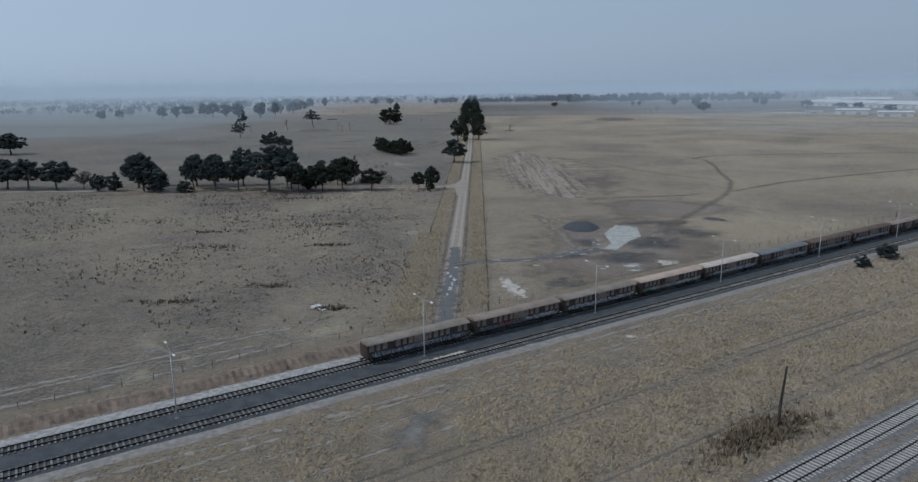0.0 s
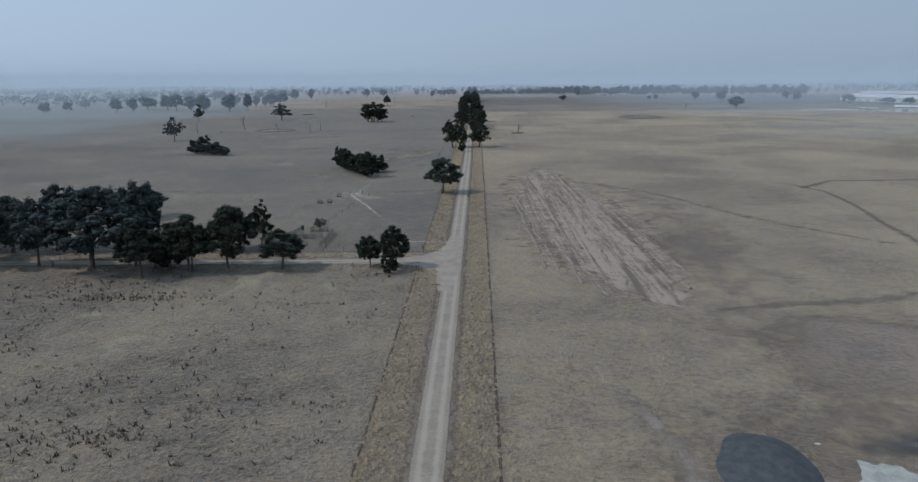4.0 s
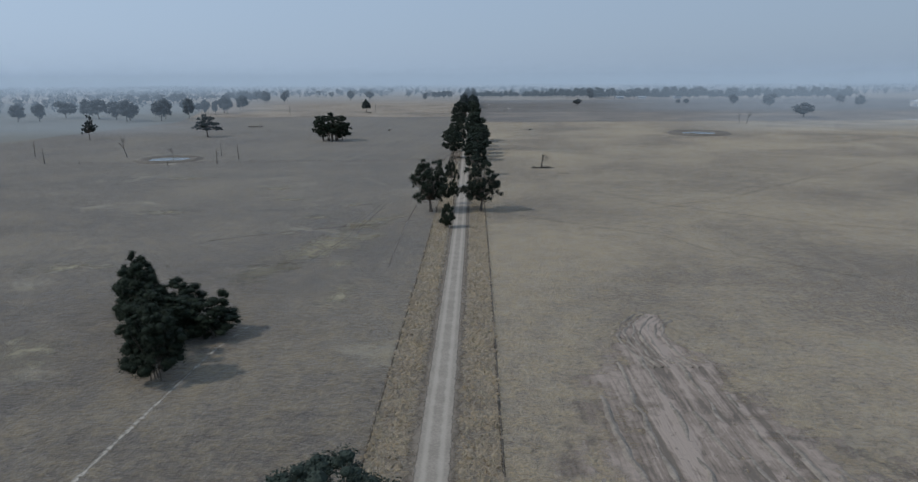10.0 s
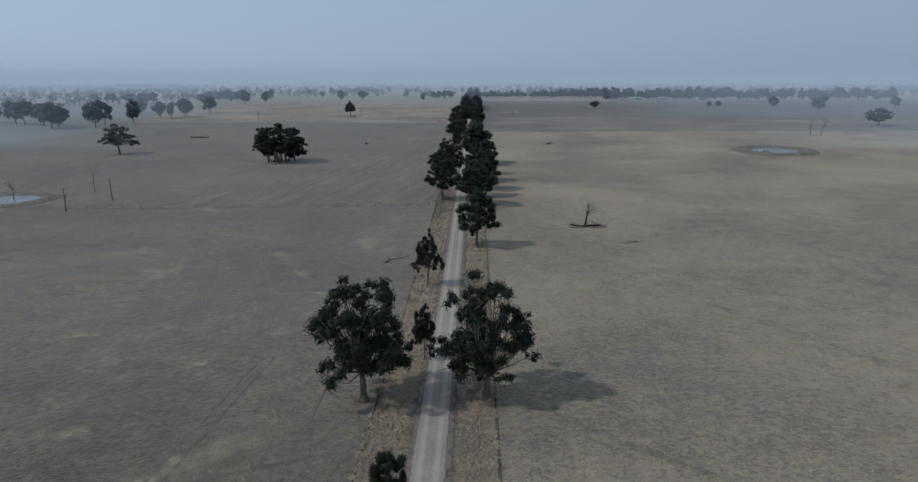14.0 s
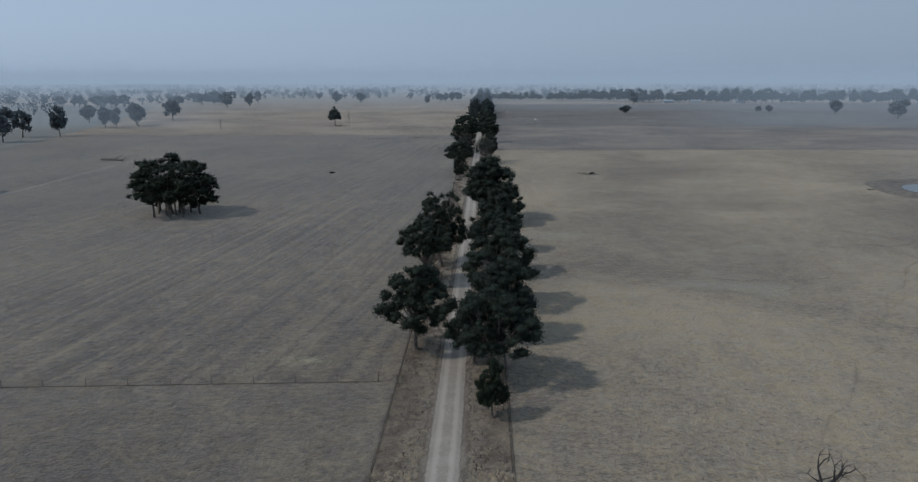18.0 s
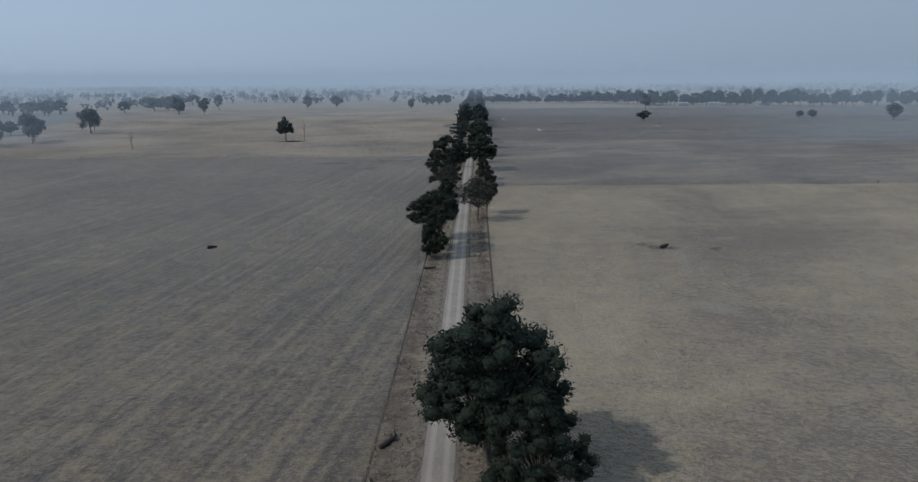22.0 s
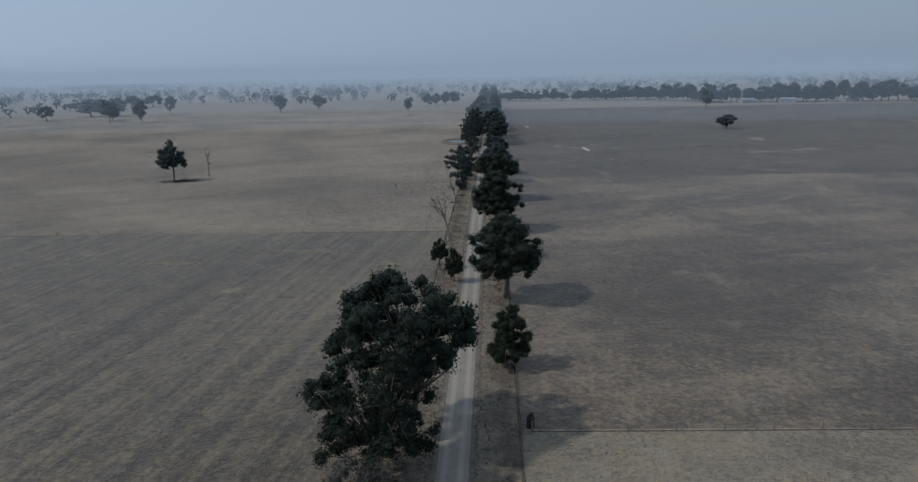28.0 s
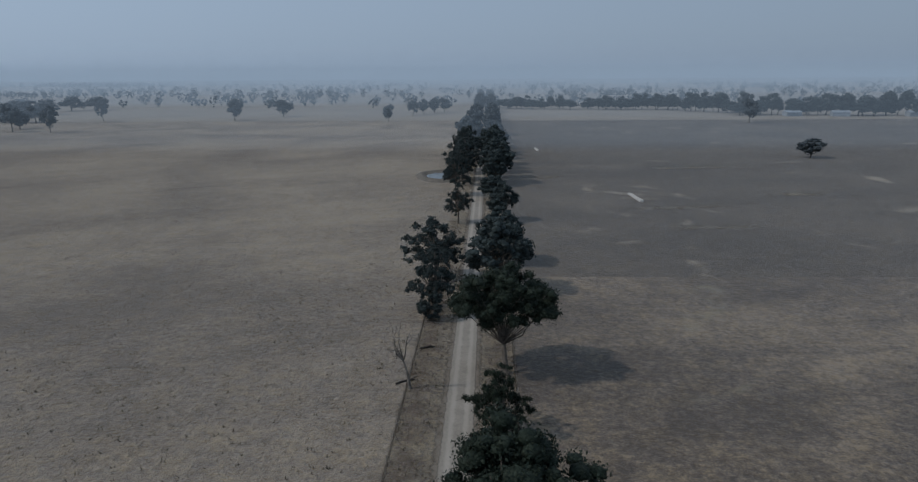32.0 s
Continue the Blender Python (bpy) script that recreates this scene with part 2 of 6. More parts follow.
tuft_gold, nt_, b_ = matter("dry_tuft", 0.9)
nt_.links.new(blend(nt_, nt_.nodes.new("ShaderNodeNewGeometry").outputs["Random Per Island"], (0.25, 0.214, 0.15), (0.40, 0.352, 0.247)), b_.inputs["Base Color"])
hummock_m = grass_matter("tussock_hummock", (0.43, 0.38, 0.265), (0.325, 0.288, 0.204), (0.19, 0.166, 0.124), tuft=1.3, spread=0.25, bump=0.8)
tuft_dark, nt_, b_ = matter("dead_weed", 0.9)
nt_.links.new(blend(nt_, nt_.nodes.new("ShaderNodeNewGeometry").outputs["Random Per Island"], (0.045, 0.038, 0.03), (0.13, 0.105, 0.075)), b_.inputs["Base Color"])

leaf_gum = leaf_matter("gum_leaves", (0.017, 0.027, 0.018), (0.046, 0.058, 0.040), (0.022, 0.032, 0.026))
leaf_dark = leaf_matter("dark_leaves", (0.016, 0.026, 0.017), (0.042, 0.055, 0.034), (0.022, 0.031, 0.021))
# gum leaves with mid-distance haze mixed into the colour, paler and bluer
leaf_hazed = leaf_matter("haze_tinted_mid_leaves", (0.034, 0.047, 0.047), (0.068, 0.086, 0.084), (0.042, 0.056, 0.056))
leaf_pale = leaf_matter("dry_grey_leaves", (0.042, 0.045, 0.038), (0.088, 0.088, 0.072), (0.055, 0.057, 0.045))
# far foliage: distance haze is put into this lighter, bluer leaf colour
leaf_far = leaf_matter("haze_tinted_far_leaves", (0.080, 0.098, 0.108), (0.112, 0.130, 0.14), (0.09, 0.108, 0.118))
leaf_blue = leaf_matter("blue_grey_leaves", (0.032, 0.048, 0.039), (0.075, 0.096, 0.076), (0.044, 0.058, 0.048))
bark = plain_matter("grey_bark", (0.06, 0.05, 0.041), (0.155, 0.135, 0.115), 1.6, 0.9, bump=0.5, dist=0.04)
bark_dead = plain_matter("weathered_dead_wood", (0.075, 0.066, 0.057), (0.18, 0.165, 0.148), 1.8, 0.9, bump=0.4, dist=0.03)
bark_black = plain_matter("charred_wood", (0.018, 0.016, 0.015), (0.05, 0.044, 0.04), 2.2, 0.9, bump=0.4, dist=0.03)
post_wood = plain_matter("grey_timber", (0.10, 0.085, 0.07), (0.22, 0.195, 0.165), 4.0, 0.9, bump=0.3)
rail_wood = plain_matter("silvered_yard_timber", (0.10, 0.094, 0.086), (0.26, 0.246, 0.226), 3.0, 0.9, bump=0.3)
wire_metal = plain_matter("rusty_wire", (0.09, 0.075, 0.065), (0.17, 0.15, 0.135), 5.0, 0.6, 0.5)


# ---- mesh helpers ----
def mesh_of(name, verts, faces, material, smooth=False):
    me = bpy.data.meshes.new(name)
    me.from_pydata([tuple(v) for v in verts], [], [tuple(f) for f in faces])
    me.materials.append(material)
    if smooth:
        me.shade_smooth()
    return me


def part(name, me, parent=None, label="", at=None):
    """Links a mesh as ONE object under a thing or a part; a bmesh is written out first."""
    ob = new(name, me)
    if parent is not None:
        ob.parent = parent
    if at is not None:
        ob.matrix_local = at
    return tagged(ob, label)


def from_bm(name, bm, material, smooth=False):
    me = bpy.data.meshes.new(name)
    bm.to_mesh(me)
    bm.free()
    me.materials.append(material)
    if smooth:
        me.shade_smooth()
    return me


def boxes(bm, cx, cy, cz, sx, sy, sz, turn=0.0, bevel=0.0):
    r = bmesh.ops.create_cube(bm, size=1.0, matrix=Matrix.Translation((cx, cy, cz)) @ Matrix.Rotation(turn, 4, "Z") @ Matrix.Diagonal((sx, sy, sz, 1)))
    if bevel:
        es = list({e for v in r["verts"] for e in v.link_edges})
        bmesh.ops.bevel(bm, geom=es, offset=bevel, segments=1, affect="EDGES")


def box_mesh(name, sx, sy, sz, material, bevel=0.0):
    bm = bmesh.new()
    boxes(bm, 0, 0, 0, sx, sy, sz, 0, bevel)
    return from_bm(name, bm, material)


def tubes(segs, sides=6):
    """Vertices and faces of tapered tubes (start, end, radius at start, radius at end)."""
    V, F = [], []
    for p, q, r0, r1 in segs:
        p, q = np.array(p, float), np.array(q, float)
        d = q - p
        d /= np.linalg.norm(d) + 1e-9
        a = np.cross(d, (0.31, 0.95, 0.11))
        a /= np.linalg.norm(a) + 1e-9
        b = np.cross(d, a)
        k = len(V)
        for c, r in ((p, r0), (q, r1)):
            for i in range(sides):
                w = 2 * math.pi * i / sides
                V.append(c + r * (math.cos(w) * a + math.sin(w) * b))
        for i in range(sides):
            j = (i + 1) % sides
            F.append((k + i, k + j, k + sides + j, k + sides + i))
        F.append(tuple(k + sides + i for i in range(sides)))
    return V, F


def polytube(points, radius, sides=3):
    """One connected tube along a line of points."""
    V, F = [], []
    P = [np.array(p, float) for p in points]
    for i, p in enumerate(P):
        d = P[min(i + 1, len(P) - 1)] - P[max(i - 1, 0)]
        d /= np.linalg.norm(d) + 1e-9
        a = np.cross(d, (0, 0, 1.0))
        a /= np.linalg.norm(a) + 1e-9
        b = np.cross(d, a)
        for j in range(sides):
            w = 2 * math.pi * j / sides
            V.append(p + radius * (math.cos(w) * a + math.sin(w) * b))
        if i:
            k = sides * i
            for j in range(sides):
                F.append((k - sides + j, k - sides + (j + 1) % sides, k + (j + 1) % sides, k + j))
    return V, F


def cards(centres, size, rng, long=1.5, out=None):
    """Leaf sprays: one rhomb at each centre, facing outwards from its clump where out is given, else turned at random."""
    n = len(centres)
    face = rng.normal(size=(n, 3))
    if out is not None:
        face = face * 0.85 + out + (0, 0, 0.25)
    face /= np.linalg.norm(face, axis=1)[:, None]
    a = np.cross(face, rng.normal(size=(n, 3)))
    a /= np.linalg.norm(a, axis=1)[:, None] + 1e-9
    b = np.cross(face, a)
    s = size * rng.uniform(0.6, 1.25, n)[:, None]
    V = np.stack([centres - a * s * long * 0.5, centres + b * s * 0.5, centres + a * s * long * 0.5, centres - b * s * 0.5], 1).reshape(-1, 3)
    F = np.arange(4 * n).reshape(n, 4)
    return V, F


def fast_mesh(name, V, F, material):
    me = bpy.data.meshes.new(name)
    V, F = np.asarray(V, np.float32), np.asarray(F, np.int32)
    k = F.shape[1]
    me.vertices.add(len(V)), me.loops.add(F.size), me.polygons.add(len(F))
    me.vertices.foreach_set("co", V.ravel())
    me.loops.foreach_set("vertex_index", F.ravel())
    me.polygons.foreach_set("loop_start", np.arange(0, F.size, k, dtype=np.int32))
    me.update(calc_edges=True)
    me.materials.append(material)
    return me


# ---- trees: templates 14 m high and 12 m wide, scaled where they stand ----


SHAPES = {  # boughs, bough radius, middle height, half width, reach up, reach down, least gap, taper upwards
    "round": (50, 1.42, 6.9, 4.7, 6.0, 3.7, 1.15, 0.36),
    "tall": (42, 1.35, 6.2, 4.0, 6.8, 3.6, 1.2, 0.4),
    "bush": (52, 1.45, 4.6, 4.4, 7.2, 3.8, 1.2, 0.0),
    "grove": (140, 1.4, 6.0, 5.0, 7.0, 4.6, 0.9, 0.0),
    "pale": (42, 1.05, 7.6, 4.6, 5.2, 3.6, 1.25, 0.0),
    "umbrella": (52, 1.3, 8.6, 4.9, 4.6, 1.9, 1.15, 0.0),
    "far": (20, 1.8, 6.6, 4.2, 5.4, 4.2, 1.7, 0.1),
}


HEADS = {  # boughs, least gap, lobes to a bough, lobe radius, crown's foot, how far the lobes crowd to the top
    "giant": (34, 1.6, 3, 1.1, 0.17, 0.7),
    "open": (28, 1.7, 3, 1.05, 0.28, 0.6),
}


def crown_points(style, rng):
    """Centres and radii of the foliage lobes of a tree 14 m high and 12 m wide."""
    pts = []
    if style in HEADS:
        heads = []
        want, apart, per, rad, low, favour = HEADS[style]
        for _ in range(3000):
            w, r = rng.uniform(0, 2 * math.pi), math.sqrt(rng.uniform(0, 1))
            top = 1.0 - 0.55 * r ** 2
            q = np.array((math.cos(w) * r * 4.6, math.sin(w) * r * 4.6, 13.0 * (low + (top - low) * rng.uniform(0.1, 1.0) ** favour)))
            if len(heads) < want and all(np.linalg.norm(q - k) > apart for k in heads):
                heads.append(q)
        for q in heads:
            for _ in range(per):
                pts.append((q + rng.normal(0, 1, 3) * (1.0, 1.0, 0.45), rad * rng.uniform(0.75, 1.15)))
        return pts
    n, rad, mid, wide, up, down, gap, taper = SHAPES[style]
    swell = [(rng.normal(size=3), rng.uniform(-0.22, 0.16) * (0.2 if style == "grove" else 1.3)) for _ in range(5)]
    tries = 0
    while len(pts) < n and tries < 6000:
        tries += 1
        d = rng.normal(size=3)
        d /= np.linalg.norm(d)
        if d[2] < -0.6 and rng.uniform() < 0.7:
            continue
        s = rng.uniform(0.72, 1.0) if rng.uniform() < (0.6 if style == "grove" else 0.8) else rng.uniform(0.05, 0.75)
        s *= 1 + sum(k * max(0.0, float(np.dot(d, v / np.linalg.norm(v)))) ** 2 for v, k in swell)
        side = wide * (1 - taper * max(0.0, d[2]))
        p = np.array((d[0] * side * s, d[1] * side * s, mid + d[2] * (up if d[2] > 0 else down) * s))
        if all(np.linalg.norm(p - q) > gap * min(1.0, r / rad + 0.1) for q, r in pts):
            pts.append((p, rad * rng.uniform(0.68, 1.2)))
    return pts


def tufted(pts, rng, count, share):
    """Splits each bough's foliage into smaller tufts over its upper and outer side."""
    fine = []
    for p, r in pts:
        out = np.array((p[0], p[1], 0.0)) / (np.hypot(p[0], p[1]) + 1.0)
        for _ in range(count):
            d = rng.normal(size=3) + out * 0.5 + (0, 0, 0.45)
            d /= np.linalg.norm(d)
            fine.append((p + d * r * rng.uniform(0.3, 0.8) * (1, 1, 0.75), r * share * rng.uniform(0.7, 1.3)))
    return fine


def tree_template(style, seed, leaf, wood, density=220, size=0.27):
    rng = np.random.default_rng(seed)
    pts = crown_points(style, rng)
    segs = []
    if style in ("bush", "grove"):
        stems = 15 if style == "grove" else 5
        feet = [np.array((math.cos(i * 2.4) * (0.4 + 0.22 * i), math.sin(i * 2.4) * (0.4 + 0.22 * i), 0.0)) for i in range(stems)]
    else:
        feet = [np.zeros(3)]
    forks = []
    for f in feet:
        lean = rng.normal(0, 0.35, 2)
        hgt = {"tall": 6.0, "far": 4.0, "bush": 2.0, "grove": 4.5, "open": 4.0, "giant": 2.6}.get(style, 3.6)
        r0 = 0.52 if style == "giant" else 0.42 if len(feet) == 1 else 0.17
        a = f + (lean[0] * 0.4, lean[1] * 0.4, hgt * 0.5)
        b = f + (lean[0], lean[1], hgt)
        if len(feet) == 1:
            segs.append((f - (0, 0, 0.25), f + (0, 0, 0.5), r0 * 1.7, r0 * 1.05))
        segs += [(f - (0, 0, 0.2), a, r0, r0 * 0.85), (a, b, r0 * 0.85, r0 * 0.7)]
        forks.append((b, r0 * 0.62))
    for p, r in pts:
        b, rr = min(forks, key=lambda k: np.linalg.norm((k[0] - p)[:2]))
        mid = b + (p - b) * 0.5 + np.array((rng.normal(0, 0.3), rng.normal(0, 0.3), rng.uniform(-0.5, 0.3)))
        k = rr * rng.uniform(0.22, 0.5)
        segs += [(b, mid, k, k * 0.62), (mid, p + (0, 0, 0.1), k * 0.62, 0.035)]
        if style in ("open", "pale", "giant"):
            for _ in range(2):
                segs.append((p, p + rng.normal(0, 0.9, 3), 0.04, 0.015))
    low, high = np.percentile(np.array([p for p, _ in pts]), (3, 97), axis=0)
    reach = np.array([r for _, r in pts]).mean() * 0.9
    fit = np.array((12.0 / (high[0] - low[0] + 2 * reach), 12.0 / (high[1] - low[1] + 2 * reach), 14.0 / (high[2] + 0.75 * reach)))
    pts = [(p * fit, r * (fit[0] + fit[1]) / 2) for p, r in pts]
    if style not in ("far", "pale"):
        pts = tufted(pts, rng, 3 if style == "giant" else 4, {"bush": 0.66, "tall": 0.58, "umbrella": 0.58, "giant": 0.58, "open": 0.58}.get(style, 0.52))
    segs = [(np.array(a) * fit, np.array(b) * fit, r0, r1) for a, b, r0, r1 in segs]
    if style == "far":
        segs = segs[:3] + [q for i in range(3, len(segs) - 1, 6) for q in segs[i:i + 2]]
    V, F = tubes(segs, 4 if style == "far" else 5)
    wood_me = mesh_of("trunk", V, F, wood, True)
    C, D = [], []
    for p, r in pts:
        k = max(6, int(density * (r / 1.5) ** 2))
        d = rng.normal(size=(k, 3)) + (0, 0, 0.25)
        d /= np.linalg.norm(d, axis=1)[:, None]
        rad = r * ((0.45 + 0.65 * rng.uniform(0, 1, k)) if style in HEADS else (0.68 + 0.42 * rng.uniform(0, 1, k)))
        flat = np.array((0.65, 0.65, 0.95) if style == "grove" else (1.06, 1.06, 0.80))
        q = p + d * rad[:, None] * flat
        q += rng.normal(0, 0.06, q.shape)
        C.append(q)
        D.append(d)
        hang = rng.uniform(size=k) < 0.03
        q[hang, 2] -= rng.uniform(0.2, 0.7, hang.sum())
    V, F = cards(np.concatenate(C), size, rng, 2.0, np.concatenate(D))
    V[:, 2] = np.maximum(V[:, 2], 0.05)
    core = bmesh.new()
    bmesh.ops.create_icosphere(core, subdivisions=1 if style in ("far", "pale") or density < 400 else 2, radius=1.0)
    base = np.array([v.co[:] for v in core.verts])
    tris = np.array([[v.index for v in f.verts] for f in core.faces])
    core.free()
    allV, allF = [V], []
    k = len(V)
    for p, r in pts:
        low, high = (0.3, 0.5) if style == "pale" else (0.5, 0.66) if style in HEADS else (0.66, 0.84)
        lumps = np.array([noise.noise(Vector(v * 1.6) + Vector(p)) for v in base])
        wob = (rng.uniform(low, high, len(base)) * (1 + 0.25 * lumps))[:, None]
        c = p + base * wob * r * np.array((0.6, 0.6, 0.9) if style == "grove" else (1.0, 1.0, 0.76))
        c[:, 2] = np.maximum(c[:, 2], 0.05)
        allV.append(c)
        allF.append(tris + k)
        k += len(base)
    me = bpy.data.meshes.new("crown")
    V2, T = np.concatenate(allV).astype(np.float32), np.concatenate(allF).astype(np.int32)
    me.vertices.add(len(V2)), me.loops.add(F.size + T.size), me.polygons.add(len(F) + len(T))
    me.vertices.foreach_set("co", V2.ravel())
    me.loops.foreach_set("vertex_index", np.concatenate([F.ravel().astype(np.int32), T.ravel()]))
    me.polygons.foreach_set("loop_start", np.concatenate([np.arange(0, F.size, 4), F.size + np.arange(0, T.size, 3)]).astype(np.int32))
    me.update(calc_edges=True)
    me.materials.append(leaf)
    return wood_me, me


def dead_template(seed, wood, spread=0.55, forks=4):
    """A bare tree 12 m high: a trunk that forks into crooked limbs."""
    rng = np.random.default_rng(seed)
    segs = []

    def grow(p, d, length, r, depth):
        q = p
        for i in range(3):
            d = d + rng.normal(0, 0.13, 3)
            d /= np.linalg.norm(d)
            n = q + d * length / 3
            segs.append((q, n, r * (1 - 0.17 * i), r * (1 - 0.17 * (i + 1))))
            if depth and i and rng.uniform() < 0.5:
                e = d + rng.normal(0, spread, 3)
                grow(n, e / np.linalg.norm(e), length * 0.55, r * 0.4, depth - 1)
            q = n
        if depth:
            for k in range(2 if depth < 3 else forks):
                e = d * 0.9 + rng.normal(0, spread, 3) + (0, 0, 0.18)
                grow(q, e / np.linalg.norm(e), length * rng.uniform(0.55, 0.85), r * 0.5, depth - 1)

    segs.append((np.array((0, 0, -0.2)), np.array((0, 0, 0.5)), 0.62, 0.4))
    grow(np.array((0, 0, 0.3)), np.array((0.0, 0.0, 1.0)), 4.2, 0.4, 3)
    V, F = tubes(segs, 5)
    V = np.array(V)
    V[:, 2] *= 12.0 / V[:, 2].max()
    return mesh_of("trunk", V, F, wood, True)


KINDS = {  # clump layout, seeds, leaves, sprays to a clump, spray size
    "round": ("round", (11, 12, 13, 14), leaf_gum, 190, 0.175),
    "blue": ("round", (51, 52), leaf_blue, 230, 0.165),
    "open": ("open", (21, 22, 23), leaf_gum, 250, 0.17),
    "tall": ("tall", (31, 32), leaf_dark, 190, 0.18),
    "bush": ("bush", (41, 42), leaf_dark, 130, 0.2),
    "grove": ("grove", (61,), leaf_dark, 150, 0.19),
    "pale": ("pale", (71, 72), leaf_pale, 110, 0.24),
    "giant": ("giant", (101, 102), leaf_gum, 330, 0.16),
    "dome": ("umbrella", (111, 112), leaf_gum, 260, 0.16),
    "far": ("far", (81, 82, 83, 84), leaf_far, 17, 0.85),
    "belt": ("far", (85, 86, 87), leaf_hazed, 26, 0.7),
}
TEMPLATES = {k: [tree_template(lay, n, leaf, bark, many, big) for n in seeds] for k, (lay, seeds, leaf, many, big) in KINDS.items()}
THIN = {k: [tree_template(lay, n, leaf_hazed, bark, int(many * 0.25), big * 1.9) for n in seeds[:2]] for k, (lay, seeds, leaf, many, big) in KINDS.items() if k in ("round", "open", "bush", "tall")}
DEAD = [dead_template(90 + i, bark_dead if i < 3 else bark_black, 0.5 + 0.08 * i) for i in range(4)]
WORDS = {
    "round": ("gum_tree", "broad dark green gum tree with a forked grey trunk"),
    "blue": ("gum_tree", "blue-grey leaved gum tree with a round crown"),
    "open": ("gum_tree", "open-crowned gum tree with bare grey limbs showing"),
    "tall": ("gum_tree", "tall narrow dark gum tree beside the dirt road"),
    "bush": ("large_shrub", "dense dark green shrub leafy down to the ground"),
    "grove": ("tree_clump", "dense many-stemmed clump of dark trees in dry pasture"),
    "pale": ("drying_tree", "thin half-dry tree with sparse grey-brown leaves"),
    "giant": ("gum_tree", "huge old spreading gum tree with twisted grey limbs"),
    "dome": ("gum_tree", "big gum tree with a dense domed crown on bare limbs"),
    "belt": ("belt_tree", "dark tree in the far shelter belt"),
    "far": ("paddock_tree", "dark paddock tree standing in bleached dry grass"),
}
tree_count = [0]


def tree(style, x, y, h, w, label="", group=""):
    """One tree with trunk and crown, h metres high and w wide."""
    k = tree_count[0]
    tree_count[0] += 1
    pool = THIN if style in THIN and (abs(x) > 66 or y > 1200) else TEMPLATES  # fewer, larger sprays and haze-tinted leaves well away from the path
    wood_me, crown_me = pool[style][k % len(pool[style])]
    name, words = WORDS[style]
    ob = tagged(new(name), label or words, "shrub" if style == "bush" else "tree", group)
    turn = (k * 137.5) % 360
    sx = w / 12.4
    ob.matrix_world = pose(x, y, 0, 0, 0, turn) @ Matrix.Diagonal((sx, sx, h / 14.0, 1))
    part("trunk", wood_me, ob)
    part("crown", crown_me, ob)
    return ob


def dead_tree(k, x, y, h, w, turn=0, label="bare dead tree with crooked grey limbs"):
    ob = tagged(new("dead_tree", DEAD[k]), label, "dead tree")
    ob.matrix_world = pose(x, y, 0, 0, 0, turn) @ Matrix.Diagonal((w / 8.0, w / 8.0, h / 12.0, 1))
    return ob


# ---- ground ----
ROAD_Y = (-200, 60, 134, 200, 315, 418, 508, 645, 700, 760, 864, 948, 1023, 1080, 1162, 1221, 1500, 2400, 4000)
ROAD_X = (-12.0, -5.4, -2.8, -0.9, 2.4, 5.4, 8.0, 11.2, 12.2, 13.4, 15.6, 17.1, 18.8, 20.2, 21.8, 23.2, 29.6, 50.0, 86.0)


def road_x(y):
    return float(np.interp(y, ROAD_Y, ROAD_X))


RAIL_DIR = radians(32.9)
RU, RN = Vector((math.cos(RAIL_DIR), math.sin(RAIL_DIR), 0)), Vector((-math.sin(RAIL_DIR), math.cos(RAIL_DIR), 0))


def rail_at(s, d, z=0.0):
    """A place by its distance s along the railway and d across it."""
    return RU * s + RN * d + Vector((0, 0, z))


def sheet(name, outline, z, material, label="", kind="structure", category=""):
    me = mesh_of(name, [(x, y, z) for x, y in outline], [tuple(range(len(outline)))], material)
    return tagged(new(name, me), label, category, "", kind)


def ribbon(name, pts, width, z, material, label="", parent=None, kind="structure"):
    """A strip of ground along a line; UV x runs from -1 to 1 across it."""
    P = [Vector((x, y, 0)) for x, y in pts]
    V, F, U = [], [], []
    run = 0.0
    for i, p in enumerate(P):
        d = (P[min(i + 1, len(P) - 1)] - P[max(i - 1, 0)]).normalized()
        n = Vector((-d.y, d.x, 0))
        w = width[i] if isinstance(width, (list, tuple)) else width
        run += (p - P[i - 1]).length if i else 0.0
        for s in (1, -1):
            q = p + n * s * w / 2
            V.append((q.x, q.y, z))
            U.append((-s, run))
    for i in range(len(P) - 1):
        F.append((2 * i + 1, 2 * i + 3, 2 * i + 2, 2 * i))
    me = mesh_of(name, V, F, material)
    uv = me.uv_layers.new(name="UVMap")
    for loop in me.loops:
        uv.data[loop.index].uv = U[loop.vertex_index]
    ob = new(name, me)
    if parent:
        ob.parent = parent
        return tagged(ob, label)
    return tagged(ob, label, "", "", kind)


def patch(name, x, y, rx, ry, turn, z, material, label=""):
    """A round patch of ground; UV runs from -1 to 1 over it."""
    V, U = [], []
    for i in range(32):
        w = 2 * math.pi * i / 32
        u, v = math.cos(w) * 1.25, math.sin(w) * 1.25
        U.append((u, v))
        V.append((u * rx, v * ry, 0))
    me = mesh_of(name, V, [tuple(range(32))], material)
    uv = me.uv_layers.new(name="UVMap")
    for loop in me.loops:
        uv.data[loop.index].uv = U[loop.vertex_index]
    ob = new(name, me)
    ob.matrix_world = pose(x, y, z, 0, 0, turn)
    return tagged(ob, label, "", "", "structure")


sheet("ground", [(-7000, -1500), (7000, -1500), (7000, 7000), (-7000, 7000)], 0.0, g_base, "flat dry grassland plain reaching the smoky horizon")


